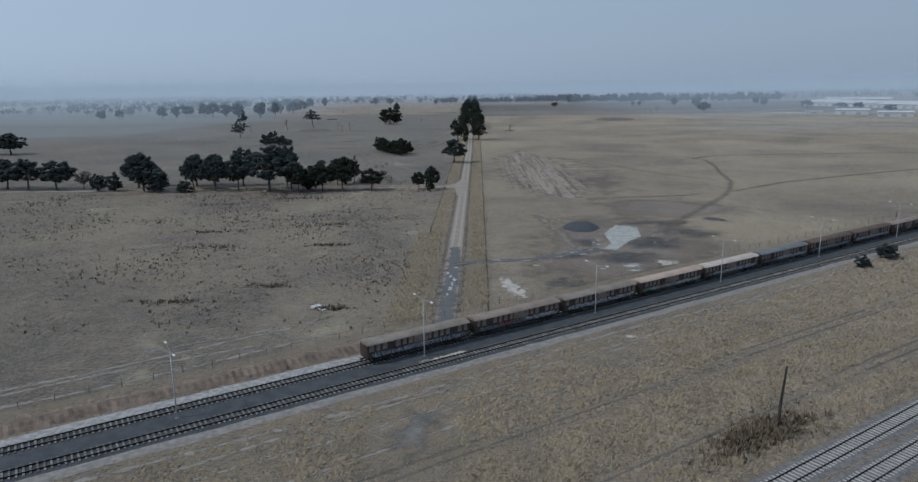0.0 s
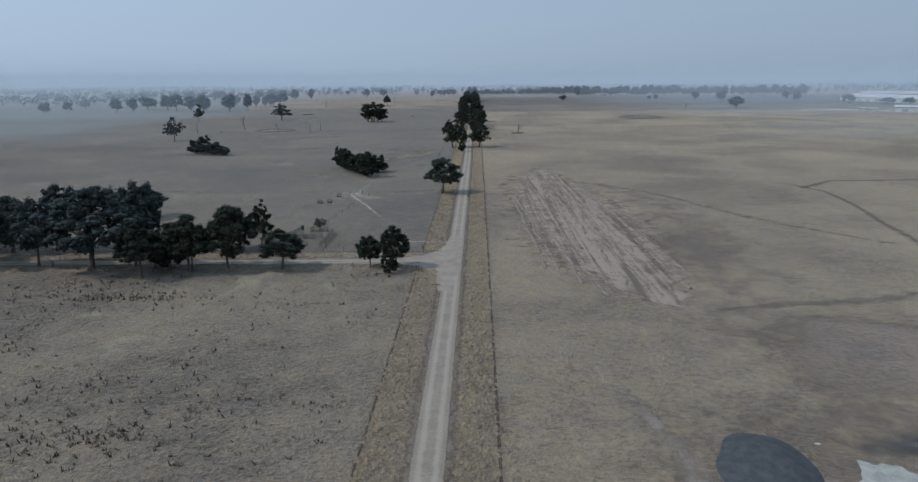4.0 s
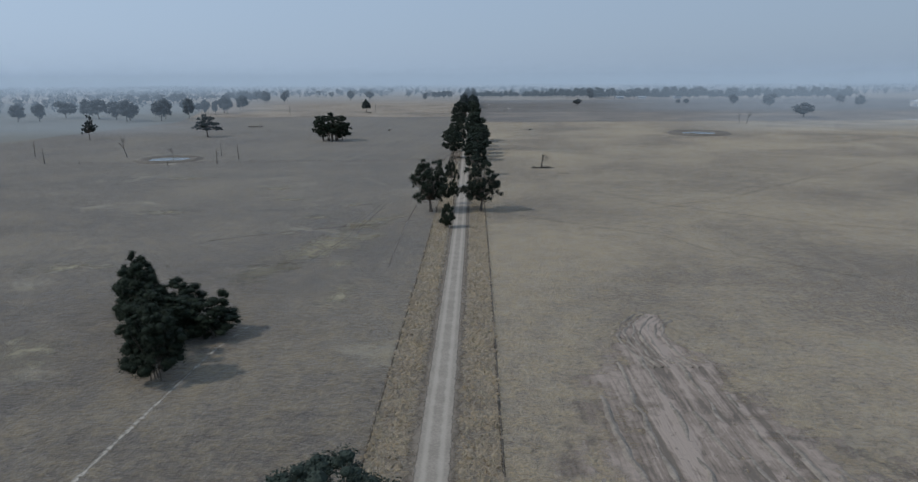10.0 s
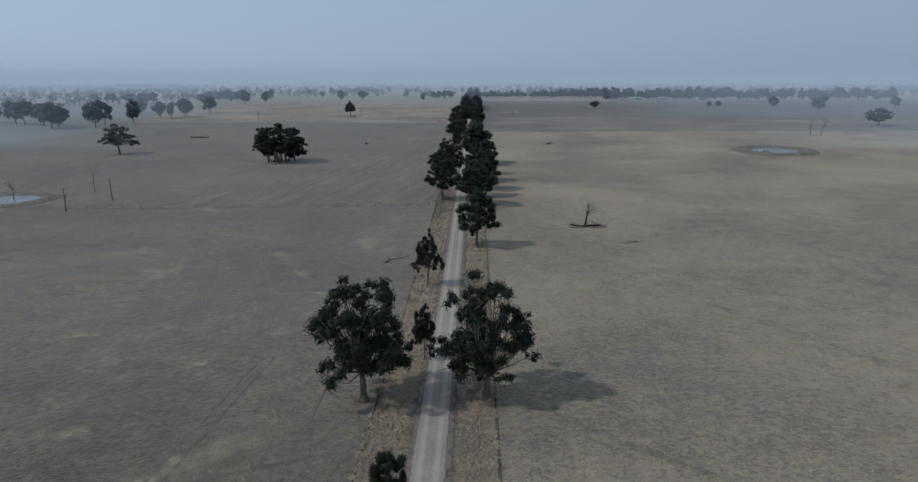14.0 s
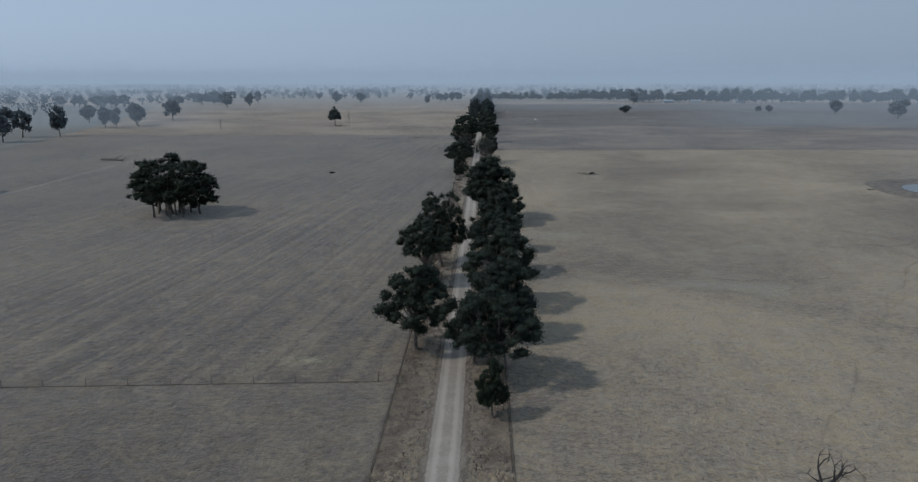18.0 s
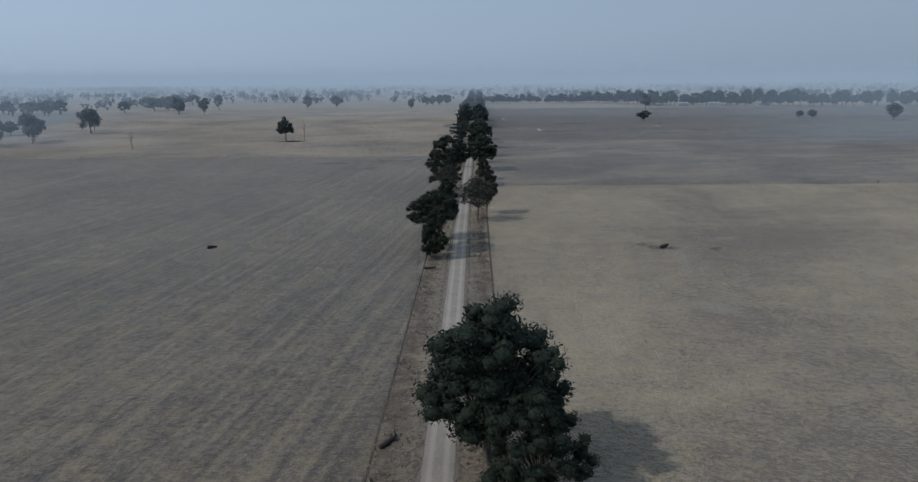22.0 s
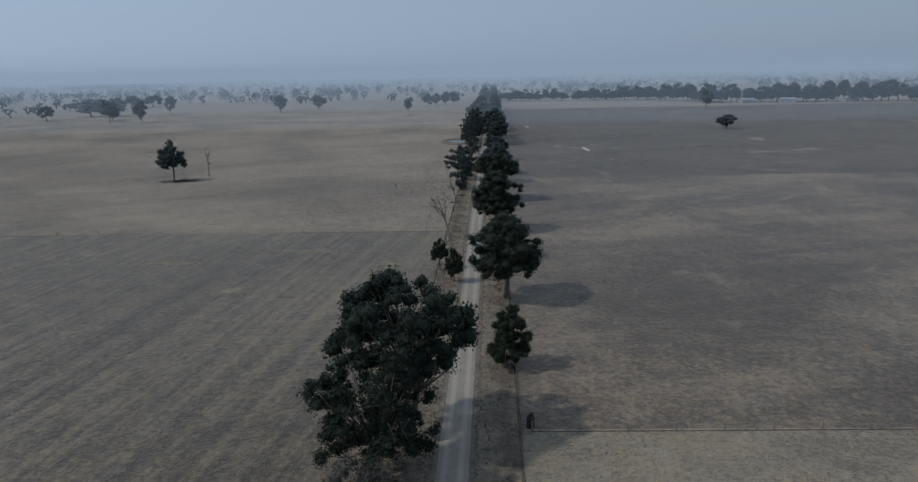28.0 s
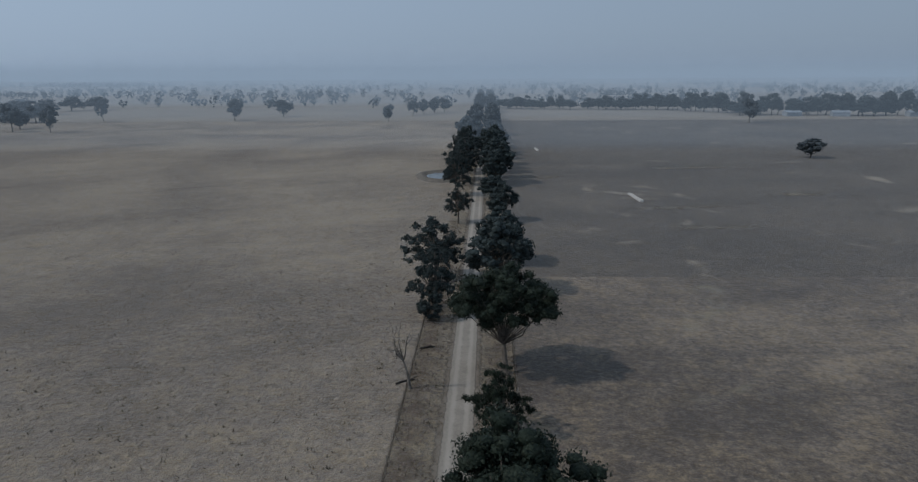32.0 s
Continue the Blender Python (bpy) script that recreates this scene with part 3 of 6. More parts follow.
def beside_road(y0, y1, side, off):
    ys = [y0] + [y for y in ROAD_Y if y0 < y < y1] + [y1]
    return [(road_x(y) + side * off, y) for y in ys]


def paddock(name, side, y0, y1, far, material, label):
    edge = beside_road(y0, y1, side, 8.0)
    if side > 0:
        out = edge + [(far, y1), (far, y0)]
        out = out[::-1]
    else:
        out = edge + [(far, y1), (far, y0)]
    return sheet(name, out, 0.02, material, label)


paddock("paddock_south_west", -1, 60, 297, -900, g_south, "tussocky dry pasture dotted with dead weeds")
paddock("paddock_west", -1, 297, 703, -420, g_mid, "grazed grey-brown dry pasture")
paddock("paddock_mown", -1, 703, 1143, -420, g_mown, "dry pasture with pale mowing streaks")
paddock("paddock_north_west", -1, 1143, 1760, -900, g_far, "bleached dry pasture")
paddock("paddock_east", 1, 60, 1032, 620, g_right, "golden dry pasture with tracks and bare soil")
paddock("paddock_stubble", 1, 1032, 1240, 900, g_dark1, "dark burnt-off stubble paddock")
paddock("paddock_dark", 1, 1240, 1760, 900, g_dark2, "dark grazed ground with bare clay patches")
sheet("crop_field", [(-328, 705), (-282, 1063), (-330, 1250), (-479, 1704), (-1300, 1720), (-900, 640), (-416, 626)], 0.045, g_crop, "grey-green crop field beyond the pasture")
for side, word in ((-1, "west"), (1, "east")):
    ys = [60, 134, 200, 315, 418, 508, 645, 864, 1023, 1221, 1500, 2400]
    ribbon("verge_" + word, [(road_x(y) + side * 5.0, y) for y in ys], 6.4, 0.03, g_verge, "road verge of long dry golden grass")

# ---- soils and roads ----
gravel = plain_matter("road_gravel_base", (0.30, 0.275, 0.245), (0.44, 0.415, 0.38), 0.35, 0.95, bump=0.5, local=False, dist=0.05)


def road_matter(name, a, b_col, rut):
    m, nt, b = matter(name, 0.95)
    p = place_vec(nt)
    f = calc(nt, "MULTIPLY_ADD", grain(nt, p, 0.25, 4, 0.65), 0.5, calc(nt, "MULTIPLY", grain(nt, p, 3.5, 3, 0.7), 0.5))
    col = blend(nt, step(nt, f, 0.36, 0.66), a, b_col)
    uv = nt.nodes.new("ShaderNodeUVMap")
    sp = nt.nodes.new("ShaderNodeSeparateXYZ")
    nt.links.new(uv.outputs["UV"], sp.inputs[0])
    u = calc(nt, "ABSOLUTE", sp.outputs["X"])
    u = calc(nt, "MULTIPLY_ADD", calc(nt, "SUBTRACT", grain(nt, p, 0.5, 3, 0.6), 0.5), 0.25, u)
    wheel = calc(nt, "SUBTRACT", 1.0, step(nt, calc(nt, "ABSOLUTE", calc(nt, "SUBTRACT", u, 0.42)), 0.05, 0.24))
    col = blend(nt, calc(nt, "MULTIPLY", wheel, 0.46), col, rut)
    col = blend(nt, calc(nt, "MULTIPLY", step(nt, u, 0.72, 1.0), 0.6), col, (0.20, 0.17, 0.135))
    nt.links.new(col, b.inputs["Base Color"])
    relief(nt, b, f, 0.5, 0.06)
    return soft_edged(m, 0.16, 0.16, 0.8, ends=False)


road_m = road_matter("road_gravel", (0.205, 0.18, 0.15), (0.285, 0.252, 0.213), (0.40, 0.36, 0.307))
soil_m = lambda name, a, b, **k: soft_edged(plain_matter(name, a, b, 0.4, 0.95, bump=0.5, local=False, dist=0.08), **k)
dirt_edge = soil_m("bare_roadside_soil", (0.12, 0.10, 0.08), (0.19, 0.162, 0.13), ends=False, ragged=0.45, scale=0.6, holes=0.62)
clay_pale = soil_m("pale_bare_clay", (0.37, 0.34, 0.30), (0.46, 0.43, 0.39), ragged=1.0, scale=0.45, holes=0.56)
clay_track = soil_m("pale_worn_track", (0.27, 0.247, 0.21), (0.36, 0.33, 0.285), ends=False, width=0.5, ragged=1.0, scale=0.5, holes=0.52)
fan_m = soil_m("pale_trampled_clay", (0.27, 0.247, 0.215), (0.37, 0.342, 0.30), ends=False, width=0.6, ragged=1.1, scale=0.45, holes=0.62)
soil_dark = soil_m("dark_wheel_track", (0.135, 0.12, 0.105), (0.19, 0.17, 0.148), ends=False, width=0.7, ragged=0.8, scale=0.25, cover=0.5)
soil_damp = soil_m("dark_stained_soil", (0.085, 0.083, 0.082), (0.14, 0.132, 0.124), width=0.8, ragged=1.0, scale=0.22, cover=0.8, holes=0.6)
soil_brown = soil_m("brown_turned_soil", (0.16, 0.14, 0.125), (0.225, 0.198, 0.175), width=0.8, ragged=0.8, scale=0.09, cover=0.45)
grit_black = soil_m("blackish_gravel_track", (0.105, 0.108, 0.112), (0.165, 0.166, 0.167), ends=False, width=0.5, ragged=0.8, scale=0.4, cover=0.8)

ROAD_LINE = [(road_x(y), y) for y in list(range(95, 1520, 15)) + list(range(1520, 2400, 80))]
ribbon("road_shoulder", ROAD_LINE, 7.6, 0.05, dirt_edge, "bare brown soil beside the dirt road")
ribbon("road", ROAD_LINE, 4.5, 0.07, road_m, "pale gravel farm road with two wheel tracks")
ribbon("side_road", [(2.6, 290.5)] + [(x, 289.2 - (x + 8) * 0.004) for x in range(-4, -330, -12)], 4.6, 0.062, road_m, "pale gravel side road joining the farm road")
sheet("road_junction", [(-20, 286.9), (-13, 286.7), (-7.5, 285.0), (-4.2, 281.0), (-2.3, 275), (-1.5, 266), (1.6, 266), (3.2, 290), (3.6, 314), (0.5, 314), (-0.6, 305), (-2.6, 298.5), (-6.0, 294.2), (-11, 291.9), (-20, 291.4)], 0.078, plain_matter("junction_gravel", (0.22, 0.194, 0.163), (0.325, 0.29, 0.247), 0.3, 0.95, bump=0.5, local=False, dist=0.05), "worn gravel where the side road curves into the farm road")
ribbon("gravelled_road_end", [(road_x(y), y) for y in range(96, 183, 8)], [6.6] * 7 + [6.2, 5.6, 5.0, 4.6], 0.082, grit_black, "blackish gravel over the road beside the railway")
ribbon("driveway_track", [(-2.0, 157.5), (3.5, 160.3), (14.8, 160.8), (27, 166.2), (36.5, 171.3)], [5, 4.5, 4.6, 6, 8], 0.09, grit_black, "blackish gravel track into the paddock")
ribbon("yard_entry", [(0, 307.5), (-6, 308.6), (-14, 309.6), (-22, 310)], [3.8, 3.4, 3.0, 2.0], 0.075, fan_m, "pale worn entry to the stockyard")

# worn ground between the farm road and the gravel heap
soft_edged(g_worn, 0.55, 0.6, 0.05, cover=0.85)
patch("worn_ground", 42, 178, 38, 62, -22, 0.031, g_worn, "bare worn brown soil by the railway")
patch("worn_ground", 70, 232, 34, 36, 30, 0.0315, g_worn, "bare worn brown soil in the paddock")
damp_m = soil_m("dark_oily_gravel", (0.052, 0.056, 0.061), (0.115, 0.115, 0.113), width=0.8, ragged=0.7, scale=0.14, cover=0.8, holes=0.62)
for x, y, rx, ry, w in ((40, 163, 17, 12, 20), (52, 178, 14, 13, 30), (66, 190, 12, 14, 20), (34, 180, 6, 10, 0), (28, 164, 9, 5, 15), (56, 206, 14, 5, 10), (80, 210, 5, 9, 30)):
    patch("stained_ground", x, y, rx, ry, w, 0.036, damp_m, "dark stained gravelly soil")
# paddock marks on the east side
patch("stained_ground", 22, 141, 13, 9, 35, 0.036, soil_damp, "dark stained bare soil by the railway fence")
patch("bare_clay", 10.5, 138, 3.6, 14, 15, 0.05, clay_pale, "pale flaking clay patch")
patch("bare_clay", 49, 157, 5, 4, 10, 0.05, clay_pale, "pale flaking clay patch")
ribbon("turned_soil", [(58, 408), (64, 385), (70, 350), (68, 318), (64, 290), (56, 262), (48, 240)], [10, 22, 40, 46, 40, 34, 20], 0.034, soil_m("brown_cloddy_soil", (0.19, 0.157, 0.132), (0.285, 0.237, 0.20), ends=False, width=1.0, ragged=1.3, scale=0.09, cover=0.75, holes=0.62), "brown cloddy soil in the worked paddock")
patch("turned_soil", 62, 300, 20, 40, -25, 0.035, soil_brown, "brown turned soil in the worked paddock")
ribbon("scraped_ground", [(24.0, 222), (26.4, 212), (27.8, 200), (28.7, 188), (29.6, 176), (30, 168)], [5, 8, 10, 10, 9, 6], 0.041, soil_m("scraped_pale_clay", (0.19, 0.166, 0.142), (0.29, 0.255, 0.222), ends=False, width=0.9, ragged=1.0, scale=0.25, cover=0.85, holes=0.6), "scraped pale clay beside the gravel heap")
ribbon("wheel_track", [(50, 253), (66, 256), (80, 258), (94, 263)], [3, 6, 7, 4], 0.05, soil_dark, "dark strip of bare soil")
straw_m = soil_m("pale_straw", (0.22, 0.196, 0.142), (0.33, 0.295, 0.212), width=0.9, ragged=1.2, scale=0.22, cover=0.85, holes=0.56)
for x, y, rx, ry, w in ((-27, 513, 9, 13, -15), (-15, 522, 6, 11, -10), (-36, 550, 10, 8, 20), (-26, 572, 13, 5, 10), (-18, 537, 7, 7, 0), (-40, 527, 6, 6, 0), (-52, 583, 16, 6, 8), (-20, 494, 8, 9, 0), (-64, 610, 14, 9, 10), (-88, 560, 18, 8, 10), (-62, 440, 13, 18, 30), (-16, 470, 6, 18, -8), (-84, 492, 20, 9, 0), (-110, 640, 22, 10, 0)):
    patch("bleached_grass", x, y, rx, ry, w, 0.033, straw_m, "bleached straw in grazed pasture")
sweep_m = soil_m("mottled_straw", (0.20, 0.178, 0.13), (0.30, 0.266, 0.192), width=0.6, ragged=0.9, scale=0.16, cover=0.75, holes=0.55)
for x, y, rx, ry, w in ((-26, 512, 13, 38, -24), (-19, 540, 9, 24, -30), (-36, 488, 10, 22, -30)):
    patch("bleached_grass", x, y, rx, ry, w, 0.0335, sweep_m, "sweep of bleached straw left in grazed pasture")
for line in (((-24.8, 506), (-20.2, 523.2), (-20.0, 538.9), (-16.6, 573.6)), ((-27.5, 497), (-22.0, 523.2), (-21.8, 538.9), (-18.4, 573.6)), ((-8.0, 490), (-7.7, 523.2), (-7.1, 547.5), (-6.0, 570))):
    ribbon("wheel_rut", line, 0.8, 0.052, soil_dark, "faint wheel rut through grazed pasture")
bare_m = soil_m("bare_trackside_soil", (0.20, 0.178, 0.155), (0.31, 0.283, 0.252), ends=False, width=0.6, ragged=1.0, scale=0.35, cover=0.85, holes=0.58)
for d0, s0, s1, w in ((104.6, -70, 46, 2.6), (108.2, -60, 30, 2.0), (111.5, -20, 44, 2.2), (114.5, 10, 52, 1.4)):
    ribbon("bare_soil", [tuple(rail_at(q, d0 + 0.9 * math.sin(q / 11.0 + d0))[:2]) for q in range(s0, s1, 8)], w, 0.05, bare_m, "pale bare soil along the railway fence")
patch("bleached_grass", -12, 711, 17, 7, 4, 0.033, straw_m, "bleached straw along the fence")
ribbon("wheel_track", [(134, 402), (138, 384), (133, 355), (126, 330), (118.7, 297), (109, 273), (100, 256), (81, 228), (66, 206), (56, 190)], [3, 4, 4.5, 5, 5, 5.5, 6, 6, 7, 8], 0.05, soil_dark, "dark wheel track curving through the paddock")
ribbon("wheel_track", [(134, 393), (154, 411), (190, 412), (238, 413), (320, 414)], 6.0, 0.052, soil_dark, "dark wheel track along the paddock")
ribbon("wheel_track", [(108, 268), (140, 292), (167, 306), (230, 335)], 5.0, 0.054, soil_dark, "dark wheel track across the paddock")
ribbon("wheel_track", [(46, 414), (58, 404), (70, 391), (80, 369), (86, 351), (94, 331), (114, 302)], [3, 8, 11, 12, 11, 9, 6], 0.056, soil_m("dark_churned_soil", (0.11, 0.099, 0.087), (0.185, 0.165, 0.143), ends=False, width=0.9, ragged=1.3, scale=0.35, cover=0.6, holes=0.53), "dark wheel track across the paddock")
faint_m = soil_m("faint_worn_grass", (0.15, 0.132, 0.108), (0.215, 0.19, 0.156), ends=False, width=0.9, ragged=1.2, scale=0.25, cover=0.28, holes=0.55)
ribbon("animal_track", [(56, 684), (58, 688), (62, 694), (66, 697), (72, 706), (75, 712), (82, 717), (86, 726), (93, 734), (99, 745), (107, 752), (116, 766), (135, 784), (150, 803), (180, 835)], 1.3, 0.05, faint_m, "narrow stock track through dry grass")
for line, w in ((((20, 560), (31.9, 548), (51, 532), (65, 521), (72, 505), (78, 499.7), (96, 480)), 4.5), (((70, 560), (110, 585), (170, 640), (240, 700)), 5.0), (((60, 600), (78, 570), (110, 540), (150, 520)), 6.0)):
    ribbon("worn_track", line, w, 0.05, faint_m, "faint worn track through golden pasture")

# tracks and pans on the west side
ribbon("worn_track", [(-21.4, 343), (-25.8, 355), (-29, 364), (-32.5, 373.2), (-35.5, 381), (-37.0, 387)], [1.2, 3.0, 2.2, 4.0, 5.0, 6.5], 0.057, fan_m, "pale trampled clay running to the gateway")
ribbon("worn_track", [(-34.6, 384), (-35, 387), (-33.5, 410), (-31.5, 440), (-29, 452)], [2.2, 2.4, 1.4, 1.0, 1.4], 0.05, clay_track, "pale track worn through the gateway")
patch("worn_gateway", -35.5, 386.5, 3.4, 4.2, 0, 0.055, clay_pale, "pale trampled soil at the gateway")
for a, b in (((-36, 386), (-41, 381)), ((-35, 387), (-40.5, 393)), ((-34, 386), (-29, 390.5)), ((-36, 387), (-44, 386))):
    ribbon("worn_track", [a, ((a[0] + b[0]) / 2, (a[1] + b[1]) / 2 + 0.6), b], [4.4, 3.2, 1.6], 0.058, fan_m, "pale stock track fanning out from the gateway")
# ripped ground: long broken furrows, pale clods and dark soil side by side
m_, nt_, b_ = matter("ripped_clay", 0.95)
lines = grain(nt_, place_vec(nt_, 0.5, 0.014, 1.0, 1.0), 1.0, 4, 0.7, 0.35)
clods = calc(nt_, "MULTIPLY_ADD", grain(nt_, place_vec(nt_, 1.0, 0.42, 1.0), 0.55, 6, 0.75, 0.5), 0.6, calc(nt_, "MULTIPLY", grain(nt_, place_vec(nt_), 0.07, 4, 0.6), 0.4))
mix_ = calc(nt_, "MULTIPLY_ADD", lines, 0.5, calc(nt_, "MULTIPLY", clods, 0.5))
col_ = blend(nt_, step(nt_, mix_, 0.445, 0.475), (0.148, 0.124, 0.104), (0.23, 0.186, 0.155))
col_ = blend(nt_, step(nt_, mix_, 0.482, 0.53), col_, (0.325, 0.268, 0.228))
nt_.links.new(col_, b_.inputs["Base Color"])
relief(nt_, b_, mix_, 0.9, 0.8)
soft_edged(m_, 0.5, 0.7, 0.22, cover=0.9, holes=0.62, ends=False)
ribbon("ripped_ground", [(43.5, 457), (40, 451), (38.5, 445), (38, 438), (36.5, 428), (36, 400), (38.5, 350), (40, 312), (40.5, 290), (42, 274), (44, 262), (46, 254)], [5, 12, 16, 25, 38, 52, 62, 62, 50, 34, 18, 3], 0.044, m_, "ground ripped into rough furrows of pale clay")
rng_f = np.random.default_rng(31)
ridge_m = plain_matter("turned_clay_ridge", (0.13, 0.114, 0.095), (0.27, 0.235, 0.20), 0.5, 0.95, bump=0.8, local=False, dist=0.2)


def ridge(pts, wide, high, seed):
    """A ridge of turned clods along a line, uneven in width and height and broken in places."""
    V, F = [], []
    run = [Vector((x, y, 0)) for x, y in pts]
    fine = [a.lerp(b, k / 14) for a, b in zip(run, run[1:]) for k in range(14)]
    for i, p in enumerate(fine):
        d = (fine[min(i + 1, len(fine) - 1)] - fine[max(i - 1, 0)]).normalized()
        n = Vector((-d.y, d.x, 0))
        k = max(0.0, 0.55 + 1.3 * noise.noise((p.x * 0.4, p.y * 0.16, seed)))
        p = p + n * 0.5 * noise.noise((p.y * 0.3, seed, 0.0))
        for u, z in ((-1, 0.0), (-0.35, 0.8), (0.25, 1.0), (1, 0.0)):
            q = p + n * u * wide / 2 * (0.4 + 0.6 * k) * rng_f.uniform(0.75, 1.2)
            V.append((q.x, q.y, 0.03 + z * high * k * rng_f.uniform(0.6, 1.2)))
        if i:
            for j in range(3):
                F.append((4 * i - 4 + j, 4 * i - 3 + j, 4 * i + 1 + j, 4 * i + j))
    tagged(new("clay_ridge", mesh_of("clay_ridge", V, F, ridge_m)), "ridge of turned clay clods in the ripped ground", "", "", "structure")


RIDGES = ((22.6, 22.0, 282, 372), (24.5, 23.5, 276, 405), (28.5, 28.0, 270, 425), (31.0, 32.5, 262, 436), (34.0, 36.0, 300, 438), (37.2, 39.0, 262, 420), (40.6, 40.2, 266, 400), (42.2, 41.8, 262, 436), (44.6, 45.0, 264, 425), (48.6, 47.5, 266, 415), (52.5, 50.0, 275, 405), (56.5, 49.5, 330, 414))
for k, (xa, xb, ya, yb) in enumerate(RIDGES):
    n = max(3, int((yb - ya) / 13))
    ridge([(xa + (xb - xa) * i / n + rng_f.normal(0, 0.5), ya + (yb - ya) * i / n) for i in range(n + 1)], 1.0, 0.32, k * 3.7)
# the passes end in a bend where the ripper was turned
for k in range(7):
    d = 1.25 * k
    ridge([(37.6 + 0.9 * d, 433), (36.0 + 0.9 * d, 438), (35.1 + d, 443), (35.2 + d, 447), (37.2 + 0.95 * d, 452.5 - 0.1 * d), (41.0 + 0.75 * d, 457.5 - 0.5 * d)], 0.75, 0.26, 60 + k)
ribbon("wheel_track", [(-164.5, 820), (-163, 885), (-166, 960), (-164, 1031), (-161, 1105), (-160, 1138), (-140, 1149)], 3.2, 0.05, clay_track, "pale wheel track through pasture")
ribbon("wheel_track", [(9.6, 890), (6.8, 903.4), (6.5, 917.1), (5.4, 932.4), (4.5, 950)], 1.2, 0.05, faint_m, "faint stock pad along the fence")
ribbon("wheel_track", [(-60, 518), (-50.5, 524), (-35, 532), (-4.4, 545)], 1.6, 0.05, soil_dark, "faint dark wheel track")

for x, y, rx, ry, w in ((-22, 1122, 26, 9, 2), (-52, 1112, 18, 8, 4), (0, 1108, 7, 12, -8), (-30, 1090, 16, 7, 5)):
    patch("bleached_grass", x, y, rx, ry, w, 0.033, straw_m, "bleached straw left after mowing")
ash_m = soil_m("ash_grey_soil", (0.12, 0.112, 0.10), (0.19, 0.175, 0.152), width=0.8, ragged=1.1, scale=0.35, cover=0.75, holes=0.55)
for x, y, rx, ry, w in ((61, 950, 4, 3, 0), (83, 923, 4, 2.5, 20), (70, 924, 7, 4.5, 0), (66, 928, 5, 4, 0), (10.8, 904.5, 2.6, 1.8, 0), (58, 650, 6, 4, 0)):
    patch("ash_patch", x, y, rx, ry, w, 0.052, ash_m, "ashy grey soil with burnt scraps")
for x, y, rx, ry, w in ((96, 1322, 34, 7, 4), (150, 1345, 30, 8, -6), (60, 1392, 22, 9, 5), (130, 1420, 50, 10, 3), (220, 1330, 30, 8, 0), (95, 1290, 26, 6, 5)):
    patch("bare_clay", x, y, rx, ry, w, 0.045, soil_m("pale_clay_scald", (0.19, 0.168, 0.135), (0.275, 0.245, 0.20), width=0.8, ragged=1.2, scale=0.1, cover=0.85, holes=0.58), "pale clay scald in dark pasture")
litter_m = soil_m("leaf_litter", (0.115, 0.088, 0.07), (0.20, 0.158, 0.122), ends=False, width=0.8, ragged=1.0, scale=0.2, cover=0.55, holes=0.55)
for side, ya, yb in ((-1, 600, 1300), (1, 640, 1300)):
    ribbon("leaf_litter", [(road_x(y) + side * 6.2, y) for y in np.linspace(ya, yb, 30)], 7.5, 0.042, litter_m, "brown leaf litter and soil under the roadside trees")

# ---- glowing haze sheets over the plain ----
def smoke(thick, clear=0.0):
    """A see-through glowing sheet in place of smoke haze, thickest a little above the ground; with clear it starts that
    far to either side.
    """
    haze, nt, b = matter("glowing_smoke_haze", 1.0)
    haze_glow = nt.nodes.new("ShaderNodeEmission")  # the haze's brightness is given off by the sheet itself
    haze_glow.inputs["Color"].default_value = (0.262, 0.342, 0.44, 1)
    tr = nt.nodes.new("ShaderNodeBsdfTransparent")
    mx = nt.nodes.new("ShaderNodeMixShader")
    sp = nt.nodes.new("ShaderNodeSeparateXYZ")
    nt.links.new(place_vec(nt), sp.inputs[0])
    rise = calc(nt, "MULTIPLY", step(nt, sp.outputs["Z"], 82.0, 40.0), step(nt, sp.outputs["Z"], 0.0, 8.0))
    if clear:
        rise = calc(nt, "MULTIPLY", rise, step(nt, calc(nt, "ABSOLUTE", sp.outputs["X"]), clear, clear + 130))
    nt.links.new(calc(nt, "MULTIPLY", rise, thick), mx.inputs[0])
    nt.links.new(tr.outputs[0], mx.inputs[1]), nt.links.new(haze_glow.outputs[0], mx.inputs[2])
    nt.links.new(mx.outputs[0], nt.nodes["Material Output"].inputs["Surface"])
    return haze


# upright sheets whose own glow pales and blues what stands behind them
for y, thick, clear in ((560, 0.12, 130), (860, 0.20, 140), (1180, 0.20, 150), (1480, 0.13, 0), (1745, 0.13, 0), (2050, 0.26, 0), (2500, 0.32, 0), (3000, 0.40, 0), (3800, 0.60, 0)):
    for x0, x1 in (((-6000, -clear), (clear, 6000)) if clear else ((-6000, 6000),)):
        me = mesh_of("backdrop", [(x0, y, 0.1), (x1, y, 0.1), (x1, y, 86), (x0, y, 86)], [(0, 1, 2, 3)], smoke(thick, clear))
        ob = tagged(new("backdrop", me), "glowing see-through sheet standing in for smoke over the plain", "", "", "structure")
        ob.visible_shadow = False

